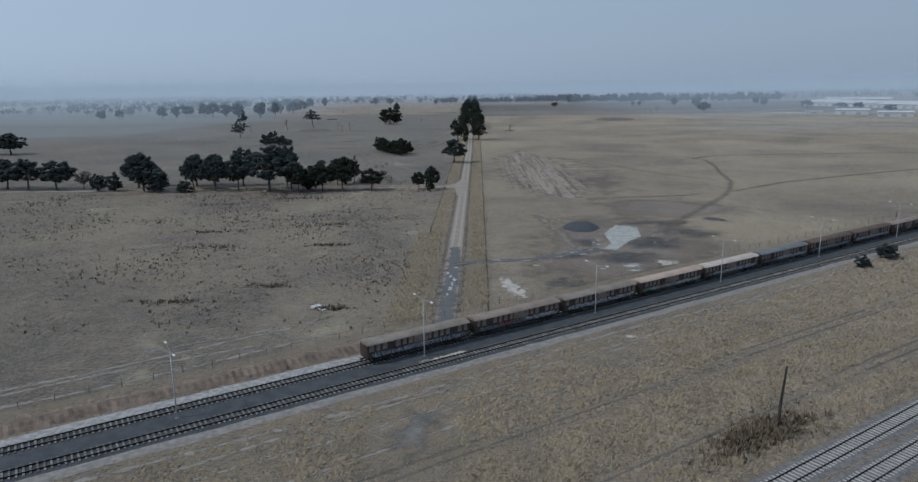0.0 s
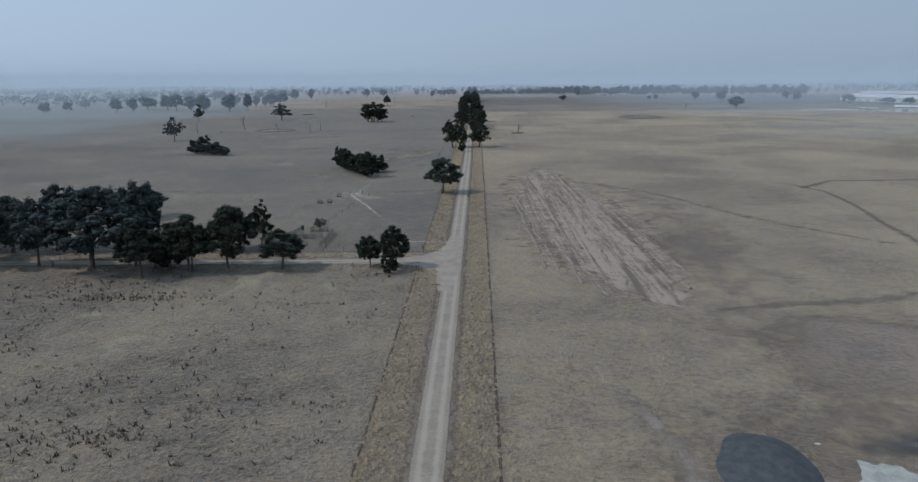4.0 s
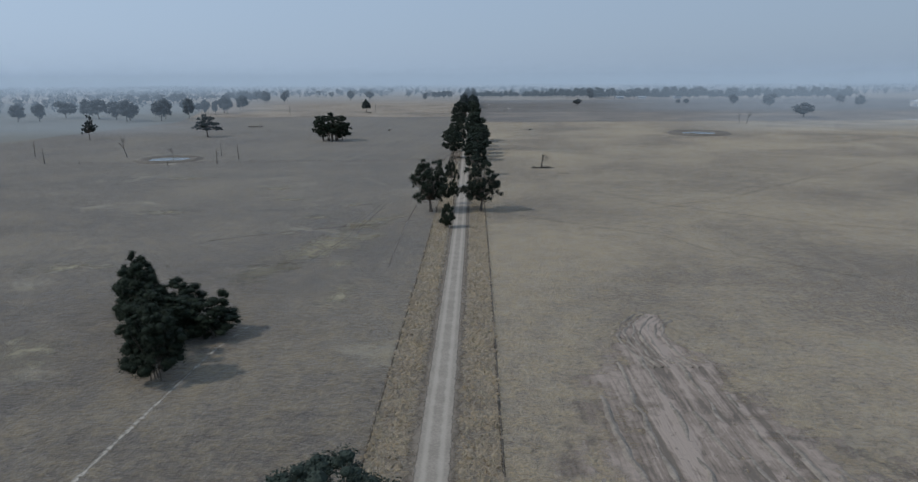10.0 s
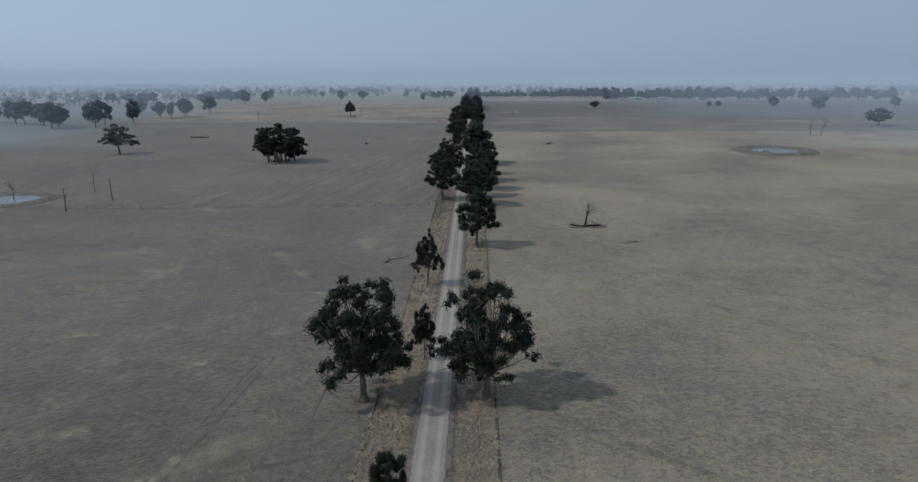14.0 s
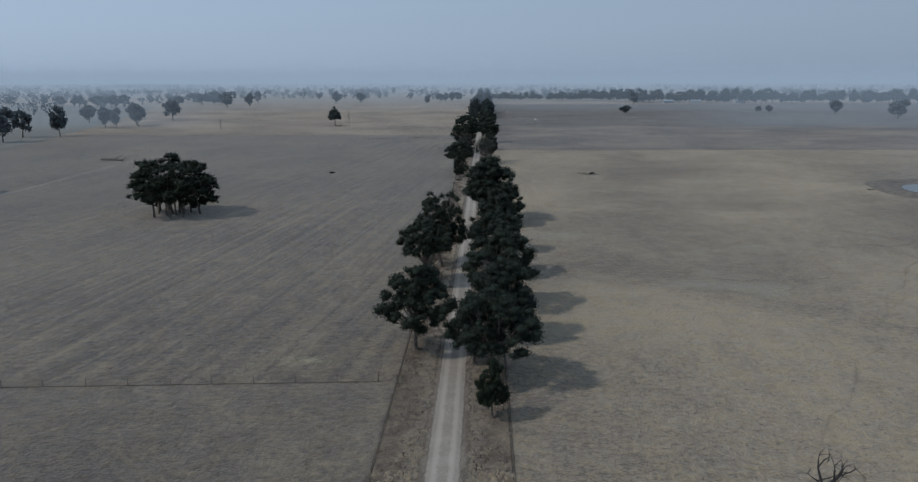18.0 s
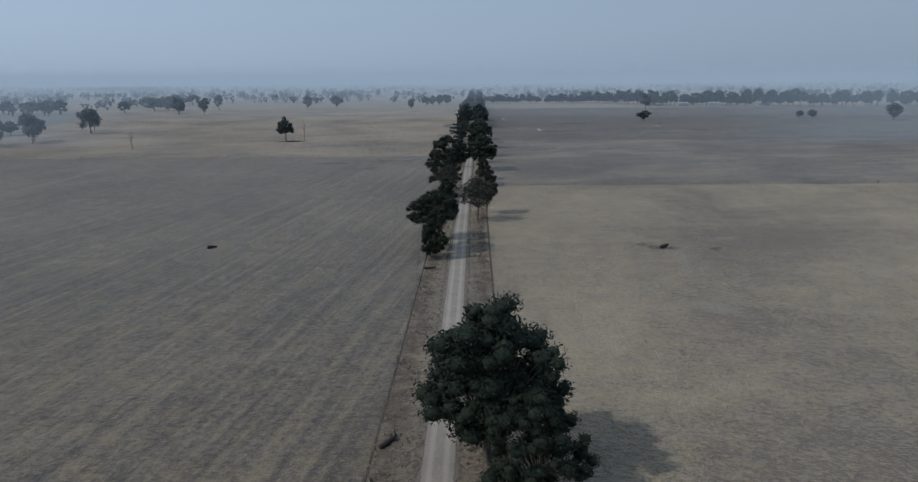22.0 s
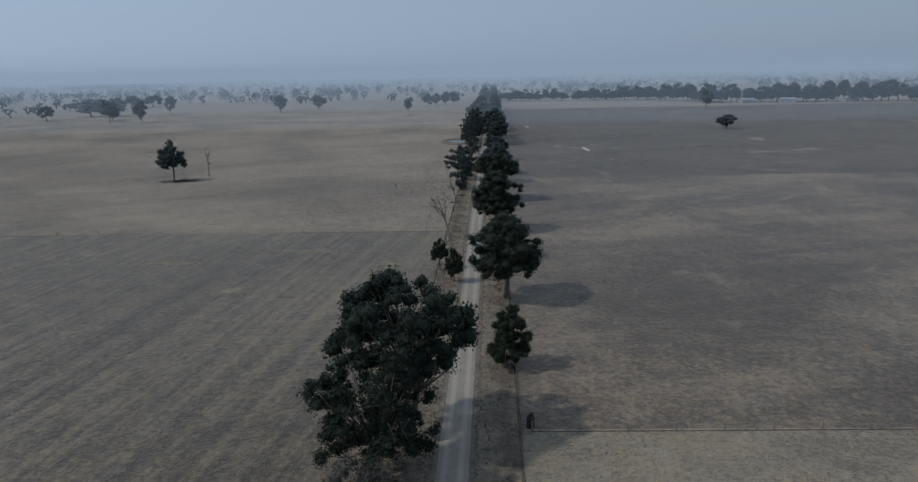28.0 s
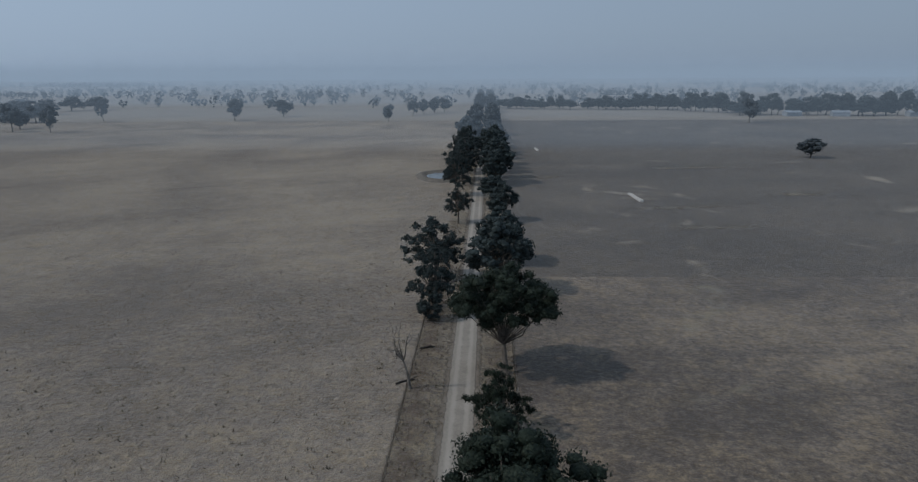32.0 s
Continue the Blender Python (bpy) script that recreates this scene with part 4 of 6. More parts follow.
# ---- roadside trees, from the railway to the far end ----
R = "trees along the road"
tree("blue", -2.9, 385.6, 13.2, 12.9, "lone round blue-green gum tree at the road fence", R)
tree("giant", -0.6, 558.8, 16.8, 12.8, "", R)
tree("giant", 15.9, 560.5, 16.7, 12.4, "", R)
tree("bush", 5.1, 534.0, 7.0, 4.4, "small dense dark roadside tree", R)
tree("tall", 6.9, 572.8, 8.4, 3.6, "slim young gum tree on the verge", R)
tree("open", 5.5, 611.7, 10.7, 6.2, "", R)
tree("round", 16.6, 646.2, 14.3, 10.4, "", R)
tree("tall", 17.8, 693.0, 7.7, 4.4, "slim young gum tree on the verge", R)
tree("round", 6.0, 716.0, 14.2, 11.6, "", R)
tree("giant", 7.9, 768.0, 17.0, 12.2, "", R)
tree("dome", 5.2, 752.1, 13.6, 11.0, "", R)
tree("round", 18.6, 704.4, 13.5, 12.5, "", R)
tree("round", 15.6, 710.0, 9.9, 8.0, "", R)
tree("round", 20.4, 722.0, 13.0, 12.0, "", R)
tree("round", 20.3, 739.0, 14.7, 14.0, "", R)
tree("round", 20.8, 760.0, 13.5, 12.5, "", R)
tree("round", 21.0, 781.0, 14.5, 12.0, "", R)
tree("round", 20.5, 820.3, 18.9, 17.0, "huge dense domed gum tree leaning over the road", R)
tree("round", 25.5, 812.0, 12.5, 11.0, "", R)
tree("bush", 10.1, 915.2, 9.8, 6.6, "", R)
tree("dome", 9.4, 923.5, 14.5, 12.0, "", R)
tree("dome", 10.6, 936.6, 13.3, 11.0, "", R)
tree("pale", 22.3, 961.5, 13.6, 11.4, "", R)
tree("round", 25.5, 972.2, 14.3, 7.4, "", R)
tree("bush", 12.4, 992.6, 8.6, 7.2, "", R)
tree("pale", 12.6, 1005.0, 12.0, 8.6, "", R)
tree("dome", 13.4, 1030.0, 20.6, 16.5, "", R)
tree("giant", 10.2, 1021.5, 15.0, 13.5, "leaning old gum tree with twisted grey limbs", R)
tree("bush", 26.6, 1050.3, 9.3, 6.4, "", R)
tree("round", 27.6, 1083.6, 16.2, 14.4, "", R)
tree("tall", 13.3, 1104.0, 6.9, 4.2, "slim young gum tree on the verge", R)
tree("tall", 16.9, 1094.5, 7.1, 4.2, "slim young gum tree on the verge", R)
tree("round", 27.6, 1112.0, 11.0, 10.5, "", R)
tree("round", 27.4, 1141.5, 16.4, 14.5, "", R)
tree("open", 27.5, 1170.8, 9.2, 7.8, "", R)
tree("dome", 28.9, 1189.0, 16.8, 15.4, "", R)
tree("round", 29.4, 1229.5, 16.0, 14.5, "", R)
tree("round", 30.5, 1252.0, 13.0, 12.0, "", R)
tree("open", 16.4, 1216.0, 12.5, 9.0, "", R)
tree("bush", 16.3, 1212.0, 6.4, 4.6, "", R)
tree("open", 15.8, 1237.5, 13.2, 12.8, "", R)
tree("open", 19.7, 1296.3, 12.0, 8.0, "", R)
tree("open", 18.0, 1345.0, 15.0, 10.0, "", R)
tree("round", 31.0, 1335.7, 8.5, 11.0, "", R)
tree("round", 33.2, 1300.0, 12.0, 10.0, "", R)
tree("round", 33.7, 1375.0, 17.2, 14.8, "", R)
rng_t = np.random.default_rng(5)
y = 1368.0
while y < 2250:
    for side in (-1, 1):
        if side < 0 and rng_t.uniform() < 0.2:
            continue
        tree("far" if y > 1480 else ("round" if side > 0 else "open"), road_x(y) + side * rng_t.uniform(5.5, 8.5), y + rng_t.uniform(-5, 5), rng_t.uniform(13, 20), rng_t.uniform(10, 15), "dark gum tree in the roadside avenue", R)
    y += 17.0 if y < 1600 else 26.0

dead_tree(0, 10.8, 965.7, 8.0, 7.4, 20)
dead_tree(1, 24.2, 1004.2, 11.1, 4.6, 70)
dead_tree(2, 14.6, 1132.2, 13.2, 7.4, 300)
dead_tree(0, 14.8, 1184.0, 11.3, 4.8, 200)
dead_tree(3, 49.3, 671.5, 7.6, 7.5, 60, "blackened dead tree with fallen limbs round its foot")
dead_tree(1, 276.9, 995.9, 12.1, 6.6, 0)
dead_tree(2, 281.4, 989.7, 13.3, 6.5, 90)
dead_tree(1, -99.0, 1258.5, 14.9, 3.9, 10)
dead_tree(0, -149.7, 719.0, 7.3, 5.0, 120)
dead_tree(2, -179.7, 728.3, 12.4, 6.4, 30)
dead_tree(1, -196.9, 1195.5, 11.4, 5.4, 45)

# ---- trees along the side road ----
S = "trees along the side road"
for style, x, y, h, w in (("round", -80, 283.5, 18.6, 21), ("round", -76, 299, 16.8, 11), ("bush", -62, 283.5, 9.8, 8.6), ("pale", -57.5, 284, 10, 6.2), ("round", -49, 282.5, 13.6, 11.5), ("round", -37.0, 283.0, 8.4, 9.6), ("round", -57.0, 281.5, 12.5, 11.5),
                          ("round", -17.3, 284, 7.0, 5.6), ("round", -11.4, 283.5, 9.4, 7.4), ("bush", -12.4, 278.6, 4.8, 3.8), ("open", -47.3, 303.5, 10.9, 7.2), ("round", -54, 300, 11.0, 9.6), ("round", -103, 284.5, 14.6, 11),
                          ("round", -94, 287, 14.9, 10), ("round", -113, 288, 14.3, 11), ("bush", -128, 285, 10.8, 12.5), ("bush", -115, 283.5, 4.6, 7), ("round", -117, 302, 13.4, 12), ("round", -108, 300, 14.2, 13),
                          ("round", -96, 301, 16, 11), ("pale", -66, 284, 9, 6)):
    tree(style, x, y, h, w, "", S)
for style, x, y, h, w in (("round", -66, 277, 11, 10), ("round", -71, 286, 14, 11), ("round", -134, 287, 15, 13), ("round", -142, 300, 15, 14), ("bush", -147, 288, 7.4, 6.8), ("bush", -154, 289, 7.2, 6.2), ("round", -176, 296, 12, 14), ("round", -189, 297, 13.5, 14), ("round", -200, 300, 12.5, 14), ("round", -213, 298, 13.5, 15),
                          ("pale", -163, 294, 8, 7), ("round", -94, 343, 10.4, 11.3), ("round", -308, 472, 14, 20), ("round", -322, 476, 13, 18)):
    tree(style, x, y, h, w)

# ---- paddock trees and clumps ----
tree("grove", -81.2, 829.0, 17.6, 28.0, "dense many-stemmed clump of dark trees in mown pasture")
for x, y, h, w in ((-36, 430, 10, 7), (-39.5, 437, 8.5, 6.5), (-43.5, 444, 8, 7), (-47.5, 452, 8, 6.5), (-51, 459, 9, 6.5), (-54, 466, 8.6, 6), (-38, 446, 7, 7), (-34, 447, 6.6, 7.5), (-42, 455, 7, 7)):
    tree("bush", x, y, h * 1.05, w * 1.2, "dark shrub in the wedge-shaped thicket", "thicket in the west paddock")
for x, y, h, w in ((-144, 531, 9.9, 11), (-136, 526, 7, 10), (-150, 535, 7.5, 9), (-130, 523, 5, 7)):
    tree("bush", x, y, h, w, "dark shrub in a low thicket", "low thicket far out in the west paddock")
F = "trees scattered over the plain"
tree("open", -195.5, 617.0, 16.1, 12.6, "leaning open gum tree alone in pasture", F)
tree("open", -182.5, 866.5, 15.9, 18.2, "flat-topped gum tree alone in pasture", F)
tree("open", -263, 848, 17.1, 9.7, "", F)
tree("tall", -109.5, 1246.0, 16.4, 12.0, "dark gum tree over a trampled bare patch", F)
FAR_TREES = (
    (387, 1095, 14.7, 24), (202.3, 1457.5, 10.1, 13.5), (272, 1718, 20, 14), (371, 1479, 8.2, 7.6), (383.6, 1479, 8.8, 10.2), (447, 1443, 16.7, 15), (458, 1339, 19, 19), (615, 1441, 16, 13), (586, 1335, 16.9, 15))
for x, y, h, w in FAR_TREES:
    tree("far", x, y, h, w, "", F)
for x, y, h, w in ((-311.7, 1637, 21, 13), (-347, 1644, 21, 16), (-338, 1768, 22, 12), (-209.5, 1772, 20, 16), (-178, 1834, 18, 20), (-55, 1748, 15.2, 10.5), (-40, 1845, 16, 13), (-30, 1870, 16, 13), (-19, 1888, 17, 14), (-8, 1900, 16, 14),
                   (-435, 1682, 15.9, 16.5), (-359, 1672, 15, 17), (-299, 1258, 19.6, 15.8), (-294.6, 1212, 16.8, 8.5), (-311, 1366, 17.4, 10), (-354, 1316, 11, 15.4), (-365, 1296, 17, 15)):
    tree("far", x, y, h, w, "", F)
for x, y, h, w in ((-450, 1154, 17.8, 24), (-396, 1124, 22, 22), (-338, 1067, 22, 20), (-345, 1090, 19, 20), (-308, 1082, 22, 18), (-320, 1122, 20, 14), (-297, 1131, 22, 13), (-312, 1226, 18, 12), (-289, 1240, 20, 13.4), (-297, 1334, 21, 17),
                   (-459, 1078, 18, 16), (-440, 1085, 19, 14), (-535, 1042, 14, 14), (-528, 1083, 14.5, 12), (-566, 1203, 14.8, 12), (-370, 1110, 20, 20), (-415, 1140, 20, 20)):
    tree("far", x, y, h, w, "", F)
for x, y, h, w in ((-614, 1670, 17, 18), (-584, 1669, 17, 20), (-555, 1667, 17, 24), (-519, 1640, 18, 22), (-513, 1664, 19, 19), (-428, 1755, 18, 26), (-410, 1762, 17, 22), (-394, 1750, 16, 18), (-487, 1867, 17, 24), (-466, 1888, 17, 24), (-500, 1905, 16, 22),
                   (-486, 1970, 17, 28), (-460, 1985, 17, 28), (-385, 2245, 11, 13), (-322, 2290, 18, 12), (-244, 2264, 11, 9), (-545, 1912, 10, 20)):
    tree("far", x, y, h, w, "", F)
rng_t = np.random.default_rng(8)
for x0, y0, x1, y1, n, h in ((58, 1996, 150, 1962, 13, 13), (165, 1962, 270, 1945, 16, 16), (262, 1930, 330, 1850, 13, 18), (300, 1835, 520, 1800, 32, 20), (520, 1800, 820, 1770, 34, 20)):
    for i in range(n):
        f = (i + rng_t.uniform(0, 0.8)) / n
        tree("belt", x0 + (x1 - x0) * f, y0 + (y1 - y0) * f + rng_t.uniform(-12, 12), h * rng_t.uniform(0.6, 1.2), rng_t.uniform(12, 22), "dark tree in the far shelter belt", "far shelter belt")


def far_woods(name, count, seed, pick, label, size=2.6, per=32):
    """Woods too far to count: clumps of leaf sprays, in one mesh."""
    rng = np.random.default_rng(seed)
    C = []
    for _ in range(count):
        x, y = pick(rng)
        h, w = rng.uniform(10, 18), rng.uniform(8, 16)
        d = rng.normal(size=(per, 3))
        d /= np.linalg.norm(d, axis=1)[:, None]
        C.append(np.array((x, y, h * 0.62)) + d * np.array((w / 2, w / 2, h * 0.36)) * rng.uniform(0.4, 1, per)[:, None] ** 0.5)
        C.append(np.array((x, y, h * 0.2)) + rng.normal(size=(4, 3)) * (0.3, 0.3, 1.2))
    V, Fc = cards(np.concatenate(C), size, rng)
    V[:, 2] = np.maximum(V[:, 2], 0.0)
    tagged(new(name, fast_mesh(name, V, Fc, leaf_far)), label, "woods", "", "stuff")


def belt_pick(rng):
    y = rng.choice((2060, 2200, 2420, 2600, 2850, 3100, 3500, 3900)) + rng.normal(0, 25)
    x = rng.uniform(-0.8, 0.8) * y
    return x + 60 * math.sin(x / 90.0), y + 0.06 * x * math.sin(y)


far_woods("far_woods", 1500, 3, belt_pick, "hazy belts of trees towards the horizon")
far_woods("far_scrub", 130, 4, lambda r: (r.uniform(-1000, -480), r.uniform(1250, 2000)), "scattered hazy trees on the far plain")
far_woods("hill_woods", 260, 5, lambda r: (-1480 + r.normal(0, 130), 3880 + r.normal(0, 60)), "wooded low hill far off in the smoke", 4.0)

# ---- railway ----
form_dark = plain_matter("dark_gravel_formation", (0.044, 0.050, 0.056), (0.074, 0.081, 0.088), 0.5, 0.95, bump=0.5, local=False, dist=0.05)
ballast_pale = plain_matter("pale_ballast", (0.20, 0.198, 0.195), (0.38, 0.375, 0.365), 1.4, 0.95, bump=0.7, local=False, dist=0.08)
ballast_grey = plain_matter("grey_ballast", (0.10, 0.097, 0.093), (0.20, 0.193, 0.185), 1.6, 0.95, bump=0.7, local=False, dist=0.08)
rail_steel = plain_matter("rail_steel", (0.016, 0.014, 0.013), (0.036, 0.031, 0.028), 3.0, 0.5, 0.6)
sleeper_old = plain_matter("weathered_sleeper", (0.06, 0.058, 0.056), (0.25, 0.243, 0.232), 0.9, 0.95, bump=0.3, local=False)
sleeper_concrete = plain_matter("concrete_sleeper", (0.27, 0.265, 0.26), (0.42, 0.415, 0.405), 1.0, 0.9, bump=0.2, local=False)
bank_m = plain_matter("eroded_bank_soil", (0.12, 0.092, 0.072), (0.23, 0.183, 0.145), 0.5, 0.95, bump=0.9, local=False, dist=0.3)


def rail_strip(name, s0, s1, d0, d1, z0, z1, material, label, ragged=0.35, seed=0, step_s=4.0):
    """A long strip beside the railway with a low rounded cross-section and wavering edges."""
    rng = np.random.default_rng(seed)
    n = max(2, int((s1 - s0) / step_s))
    V, F = [], []
    for i in range(n + 1):
        s = s0 + (s1 - s0) * i / n
        a, b = d0 + rng.normal(0, ragged), d1 + rng.normal(0, ragged)
        for d, z in ((a, z0), (a + (b - a) * 0.2, z1), (a + (b - a) * 0.8, z1), (b, z0)):
            V.append(rail_at(s, d, z))
        if i:
            k = 4 * i
            for j in range(3):
                F.append((k - 4 + j, k + j, k + j + 1, k - 3 + j)[::-1])
    return tagged(new(name, mesh_of(name, V, F, material)), label, "", "", "structure")


S0, S1 = -60, 460
sheet("railway_reserve", [tuple(rail_at(s, d)[:2]) for s, d in ((S0 - 300, -60), (S1, -60), (S1, 102.5), (S0 - 300, 102.5))], 0.052, g_rail, "rough dry grass of the railway reserve")
for d0, w0 in ((77.4, 2.4), (74.6, 1.6), (71.6, 1.2), (66.0, 1.4)):
    ribbon("bare_soil", [tuple(rail_at(q, d0 + 0.8 * math.sin(q / 14.0 + d0))[:2]) for q in range(-20, 300, 10)], w0, 0.066, bare_m, "scraped bare soil along the tracks")
rail_strip("formation", S0, S1, 80.6, 92.4, 0.055, 0.12, form_dark, "dark grey gravel formation between the tracks", 0.25, 1)
rail_strip("ballast_shoulder", S0, S1, 91.6, 94.0, 0.06, 0.17, ballast_pale, "pale ballast shoulder beside the siding", 0.1, 2)
rail_strip("ballast_shoulder", S0, S1, 80.1, 82.2, 0.06, 0.14, plain_matter("dull_ballast", (0.16, 0.152, 0.14), (0.27, 0.256, 0.236), 1.2, 0.95, bump=0.7, local=False, dist=0.08), "pale ballast shoulder beside the loop track", 0.12, 3)
rail_strip("main_ballast", S0, S1, 33.6, 37.7, 0.06, 0.19, ballast_grey, "grey ballast bed of the main line", 0.15, 4)
rail_strip("main_ballast", S0, S1, 28.8, 33.2, 0.06, 0.19, ballast_grey, "grey ballast bed of the main line", 0.15, 5)


def eroded_bank(s0, s1, toe, crest, high):
    """A soil bank whose face is cut into ribs and gullies by the rain."""
    rng = np.random.default_rng(6)
    V, F = [], []
    n = int((s1 - s0) / 0.55)
    for i in range(n + 1):
        s = s0 + (s1 - s0) * i / n
        cut = (1.0 if i % 2 else 0.0) * rng.uniform(0.3, 1.0) * (0.45 + 0.55 * noise.noise((s * 0.07, 2.0, 0.0)))
        top = high * (0.75 + 0.35 * noise.noise((s * 0.05, 0.0, 4.0)))
        for d, z in ((toe + 0.15 * rng.normal(), 0.05), (toe + 0.5 + cut * 0.6, top * 0.45), (toe + 1.3 + cut * 1.3, top * (0.92 - 0.25 * cut)), (toe + 2.1 + cut * 0.6, top), (crest + 0.4 * rng.normal(), 0.05)):
            V.append(rail_at(s, d, z))
        if i:
            k = 5 * i
            for j in range(4):
                F.append((k - 5 + j, k + j, k + j + 1, k - 4 + j)[::-1])
    tagged(new("eroded_bank", mesh_of("eroded_bank", V, F, bank_m)), "eroded reddish-brown soil bank below the fence", "", "", "structure")


eroded_bank(S0, 150, 94.6, 99.6, 1.15)
for s, d, rx, ry, w in ((52, 85.5, 8, 1.1, 33), (66, 81.6, 2.2, 0.8, 33), (44, 81.0, 3, 1.0, 33), (88, 81.2, 3, 0.8, 33)):
    q = rail_at(s, d)
    patch("spilled_ballast", q.x, q.y, rx, ry, w, 0.135, clay_pale, "pale spilled gravel on the formation")
patch("bare_crossing", -6.6, 76, 4.6, 13, -8, 0.07, soil_m("grey_worn_soil", (0.12, 0.115, 0.108), (0.215, 0.202, 0.184), width=0.6, ragged=1.1, scale=0.22, cover=0.9, holes=0.62), "bare grey worn crossing to the railway")
patch("clay_spot", 28.0, 108, 1.6, 1.3, 0, 0.08, clay_pale, "pale clay spot in dry grass")
patch("burnt_patch", 37, 75.5, 8.5, 3.6, 33, 0.08, soil_m("burnt_grass", (0.06, 0.05, 0.04), (0.12, 0.098, 0.074), width=0.9, ragged=1.3, scale=0.3, cover=0.7, holes=0.55), "burnt black grass round a charred pole")
for d in (60.5, 58.6, 47.5, 45.6):
    ribbon("wheel_rut", [tuple(rail_at(s, d + 0.8 * math.sin(s / 37.0))[:2]) for s in range(20, 330, 12)], 1.1, 0.075, soil_dark, "wheel rut through trackside grass")

def track(name, d, s0, s1, sleeper_m, near, label):
    """Two rails on sleepers; the sleepers that the camera passes are parts, the rest one mesh."""
    ob = tagged(new(name), label, "railway track")
    ob.matrix_world = Matrix.Translation(rail_at(0, d)) @ Matrix.Rotation(RAIL_DIR, 4, "Z")
    for y in (-0.7525, 0.7525):
        bm = bmesh.new()
        boxes(bm, (s0 + s1) / 2, y, 0.20, s1 - s0, 0.14, 0.03)
        boxes(bm, (s0 + s1) / 2, y, 0.265, s1 - s0, 0.03, 0.10)
        boxes(bm, (s0 + s1) / 2, y, 0.33, s1 - s0, 0.075, 0.04)
        part("rail", from_bm("rail", bm, rail_steel), ob)
    one = box_mesh("sleeper", 0.25, 2.6, 0.16, sleeper_m, 0.02)
    rng = np.random.default_rng(int(d))
    bm = bmesh.new()
    s = s0
    while s < s1:
        if near[0] <= s <= near[1]:
            part("sleeper", one, ob, "", pose(s, rng.normal(0, 0.03), 0.15, 0, 0, rng.normal(0, 0.8)))
        else:
            boxes(bm, s, 0, 0.15, 0.25, 2.6, 0.16)
        s += 0.68
    tagged(part("sleeper_run", from_bm("sleeper_run", bm, sleeper_m), ob), kind="stuff")
    return ob


track("siding_track", 90.3, -40, 300, sleeper_old, (-12, 42), "siding track with rusty rails and old sleepers")
track("loop_track", 84.0, -40, 300, sleeper_old, (-10, 150), "loop track with dark rails on weathered sleepers")
track("main_track", 35.6, 20, 200, sleeper_concrete, (58, 100), "main line with dark rails on concrete sleepers")
track("second_main_track", 31.0, 20, 200, sleeper_concrete, (58, 100), "main line with dark rails on concrete sleepers")

# ---- goods train ----
rust = plain_matter("rusty_brown_paint", (0.042, 0.032, 0.028), (0.088, 0.066, 0.056), 1.1, 0.8, bump=0.3)
rust_tan = plain_matter("faded_tan_paint", (0.13, 0.098, 0.082), (0.27, 0.215, 0.185), 1.3, 0.8, bump=0.3)
under = plain_matter("grimy_black_steel", (0.018, 0.017, 0.016), (0.045, 0.04, 0.036), 2.0, 0.8, 0.3)
ROOFS = [plain_matter("roof_" + n, a, b, 0.35, 0.75, bump=0.25, local=True) for n, a, b in (
    ("brown", (0.165, 0.14, 0.115), (0.255, 0.225, 0.195)), ("tan", (0.18, 0.14, 0.115), (0.28, 0.23, 0.195)), ("pink_tan", (0.33, 0.25, 0.20), (0.44, 0.355, 0.295)),
    ("pale", (0.37, 0.315, 0.275), (0.50, 0.45, 0.405)), ("blue_grey", (0.11, 0.122, 0.13), (0.17, 0.18, 0.188)), ("dark_rust", (0.075, 0.05, 0.04), (0.135, 0.095, 0.075)))]
SPRAY = [plain_matter("spray_" + n, a, b, 2.5, 0.6, bump=0.05) for n, a, b in (
    ("white", (0.22, 0.24, 0.25), (0.38, 0.40, 0.41)), ("blue", (0.085, 0.115, 0.14), (0.15, 0.18, 0.205)), ("green", (0.09, 0.16, 0.13), (0.15, 0.24, 0.19)), ("black", (0.012, 0.012, 0.014), (0.03, 0.03, 0.032)), ("red", (0.20, 0.05, 0.04), (0.28, 0.08, 0.06)))]
LENGTH, WIDE = 18.5, 2.7


def roof_mesh(material):
    V, F = [], []
    n = 8
    for i in range(13):
        x = -LENGTH / 2 - 0.15 + (LENGTH + 0.3) * i / 12
        for j in range(n + 1):
            w = math.pi * (0.5 - j / n) * 0.92
            V.append((x, math.sin(w) * (WIDE / 2 + 0.1) / math.sin(math.pi * 0.46), 2.92 + 0.5 * math.cos(w)))
        if i:
            k = (n + 1) * i
            for j in range(n):
                F.append((k - n - 1 + j, k + j, k + j + 1, k - n + j))
    F += [tuple(range(n + 1)), tuple(range(len(V) - 1, len(V) - n - 2, -1))]
    return mesh_of("roof", V, F, material)


bm = bmesh.new()
boxes(bm, 0, 0, 1.94, LENGTH, WIDE - 0.16, 2.05)
for x in (-LENGTH / 2, LENGTH / 2):
    for y in (-1.15, -0.4, 0.4, 1.15):
        boxes(bm, x, y, 1.95, 0.10, 0.10, 2.05)
body_me = from_bm("body", bm, rust)
bm = bmesh.new()
boxes(bm, 0, 0, 0.84, LENGTH + 0.1, 2.3, 0.18)
boxes(bm, 0, 0, 0.66, LENGTH - 5, 0.5, 0.3)
for x in (-2.2, 0.4, 2.4):
    boxes(bm, x, 0.75, 0.58, 1.1, 0.5, 0.4, 0, 0.04)
frame_me = from_bm("underframe", bm, under)
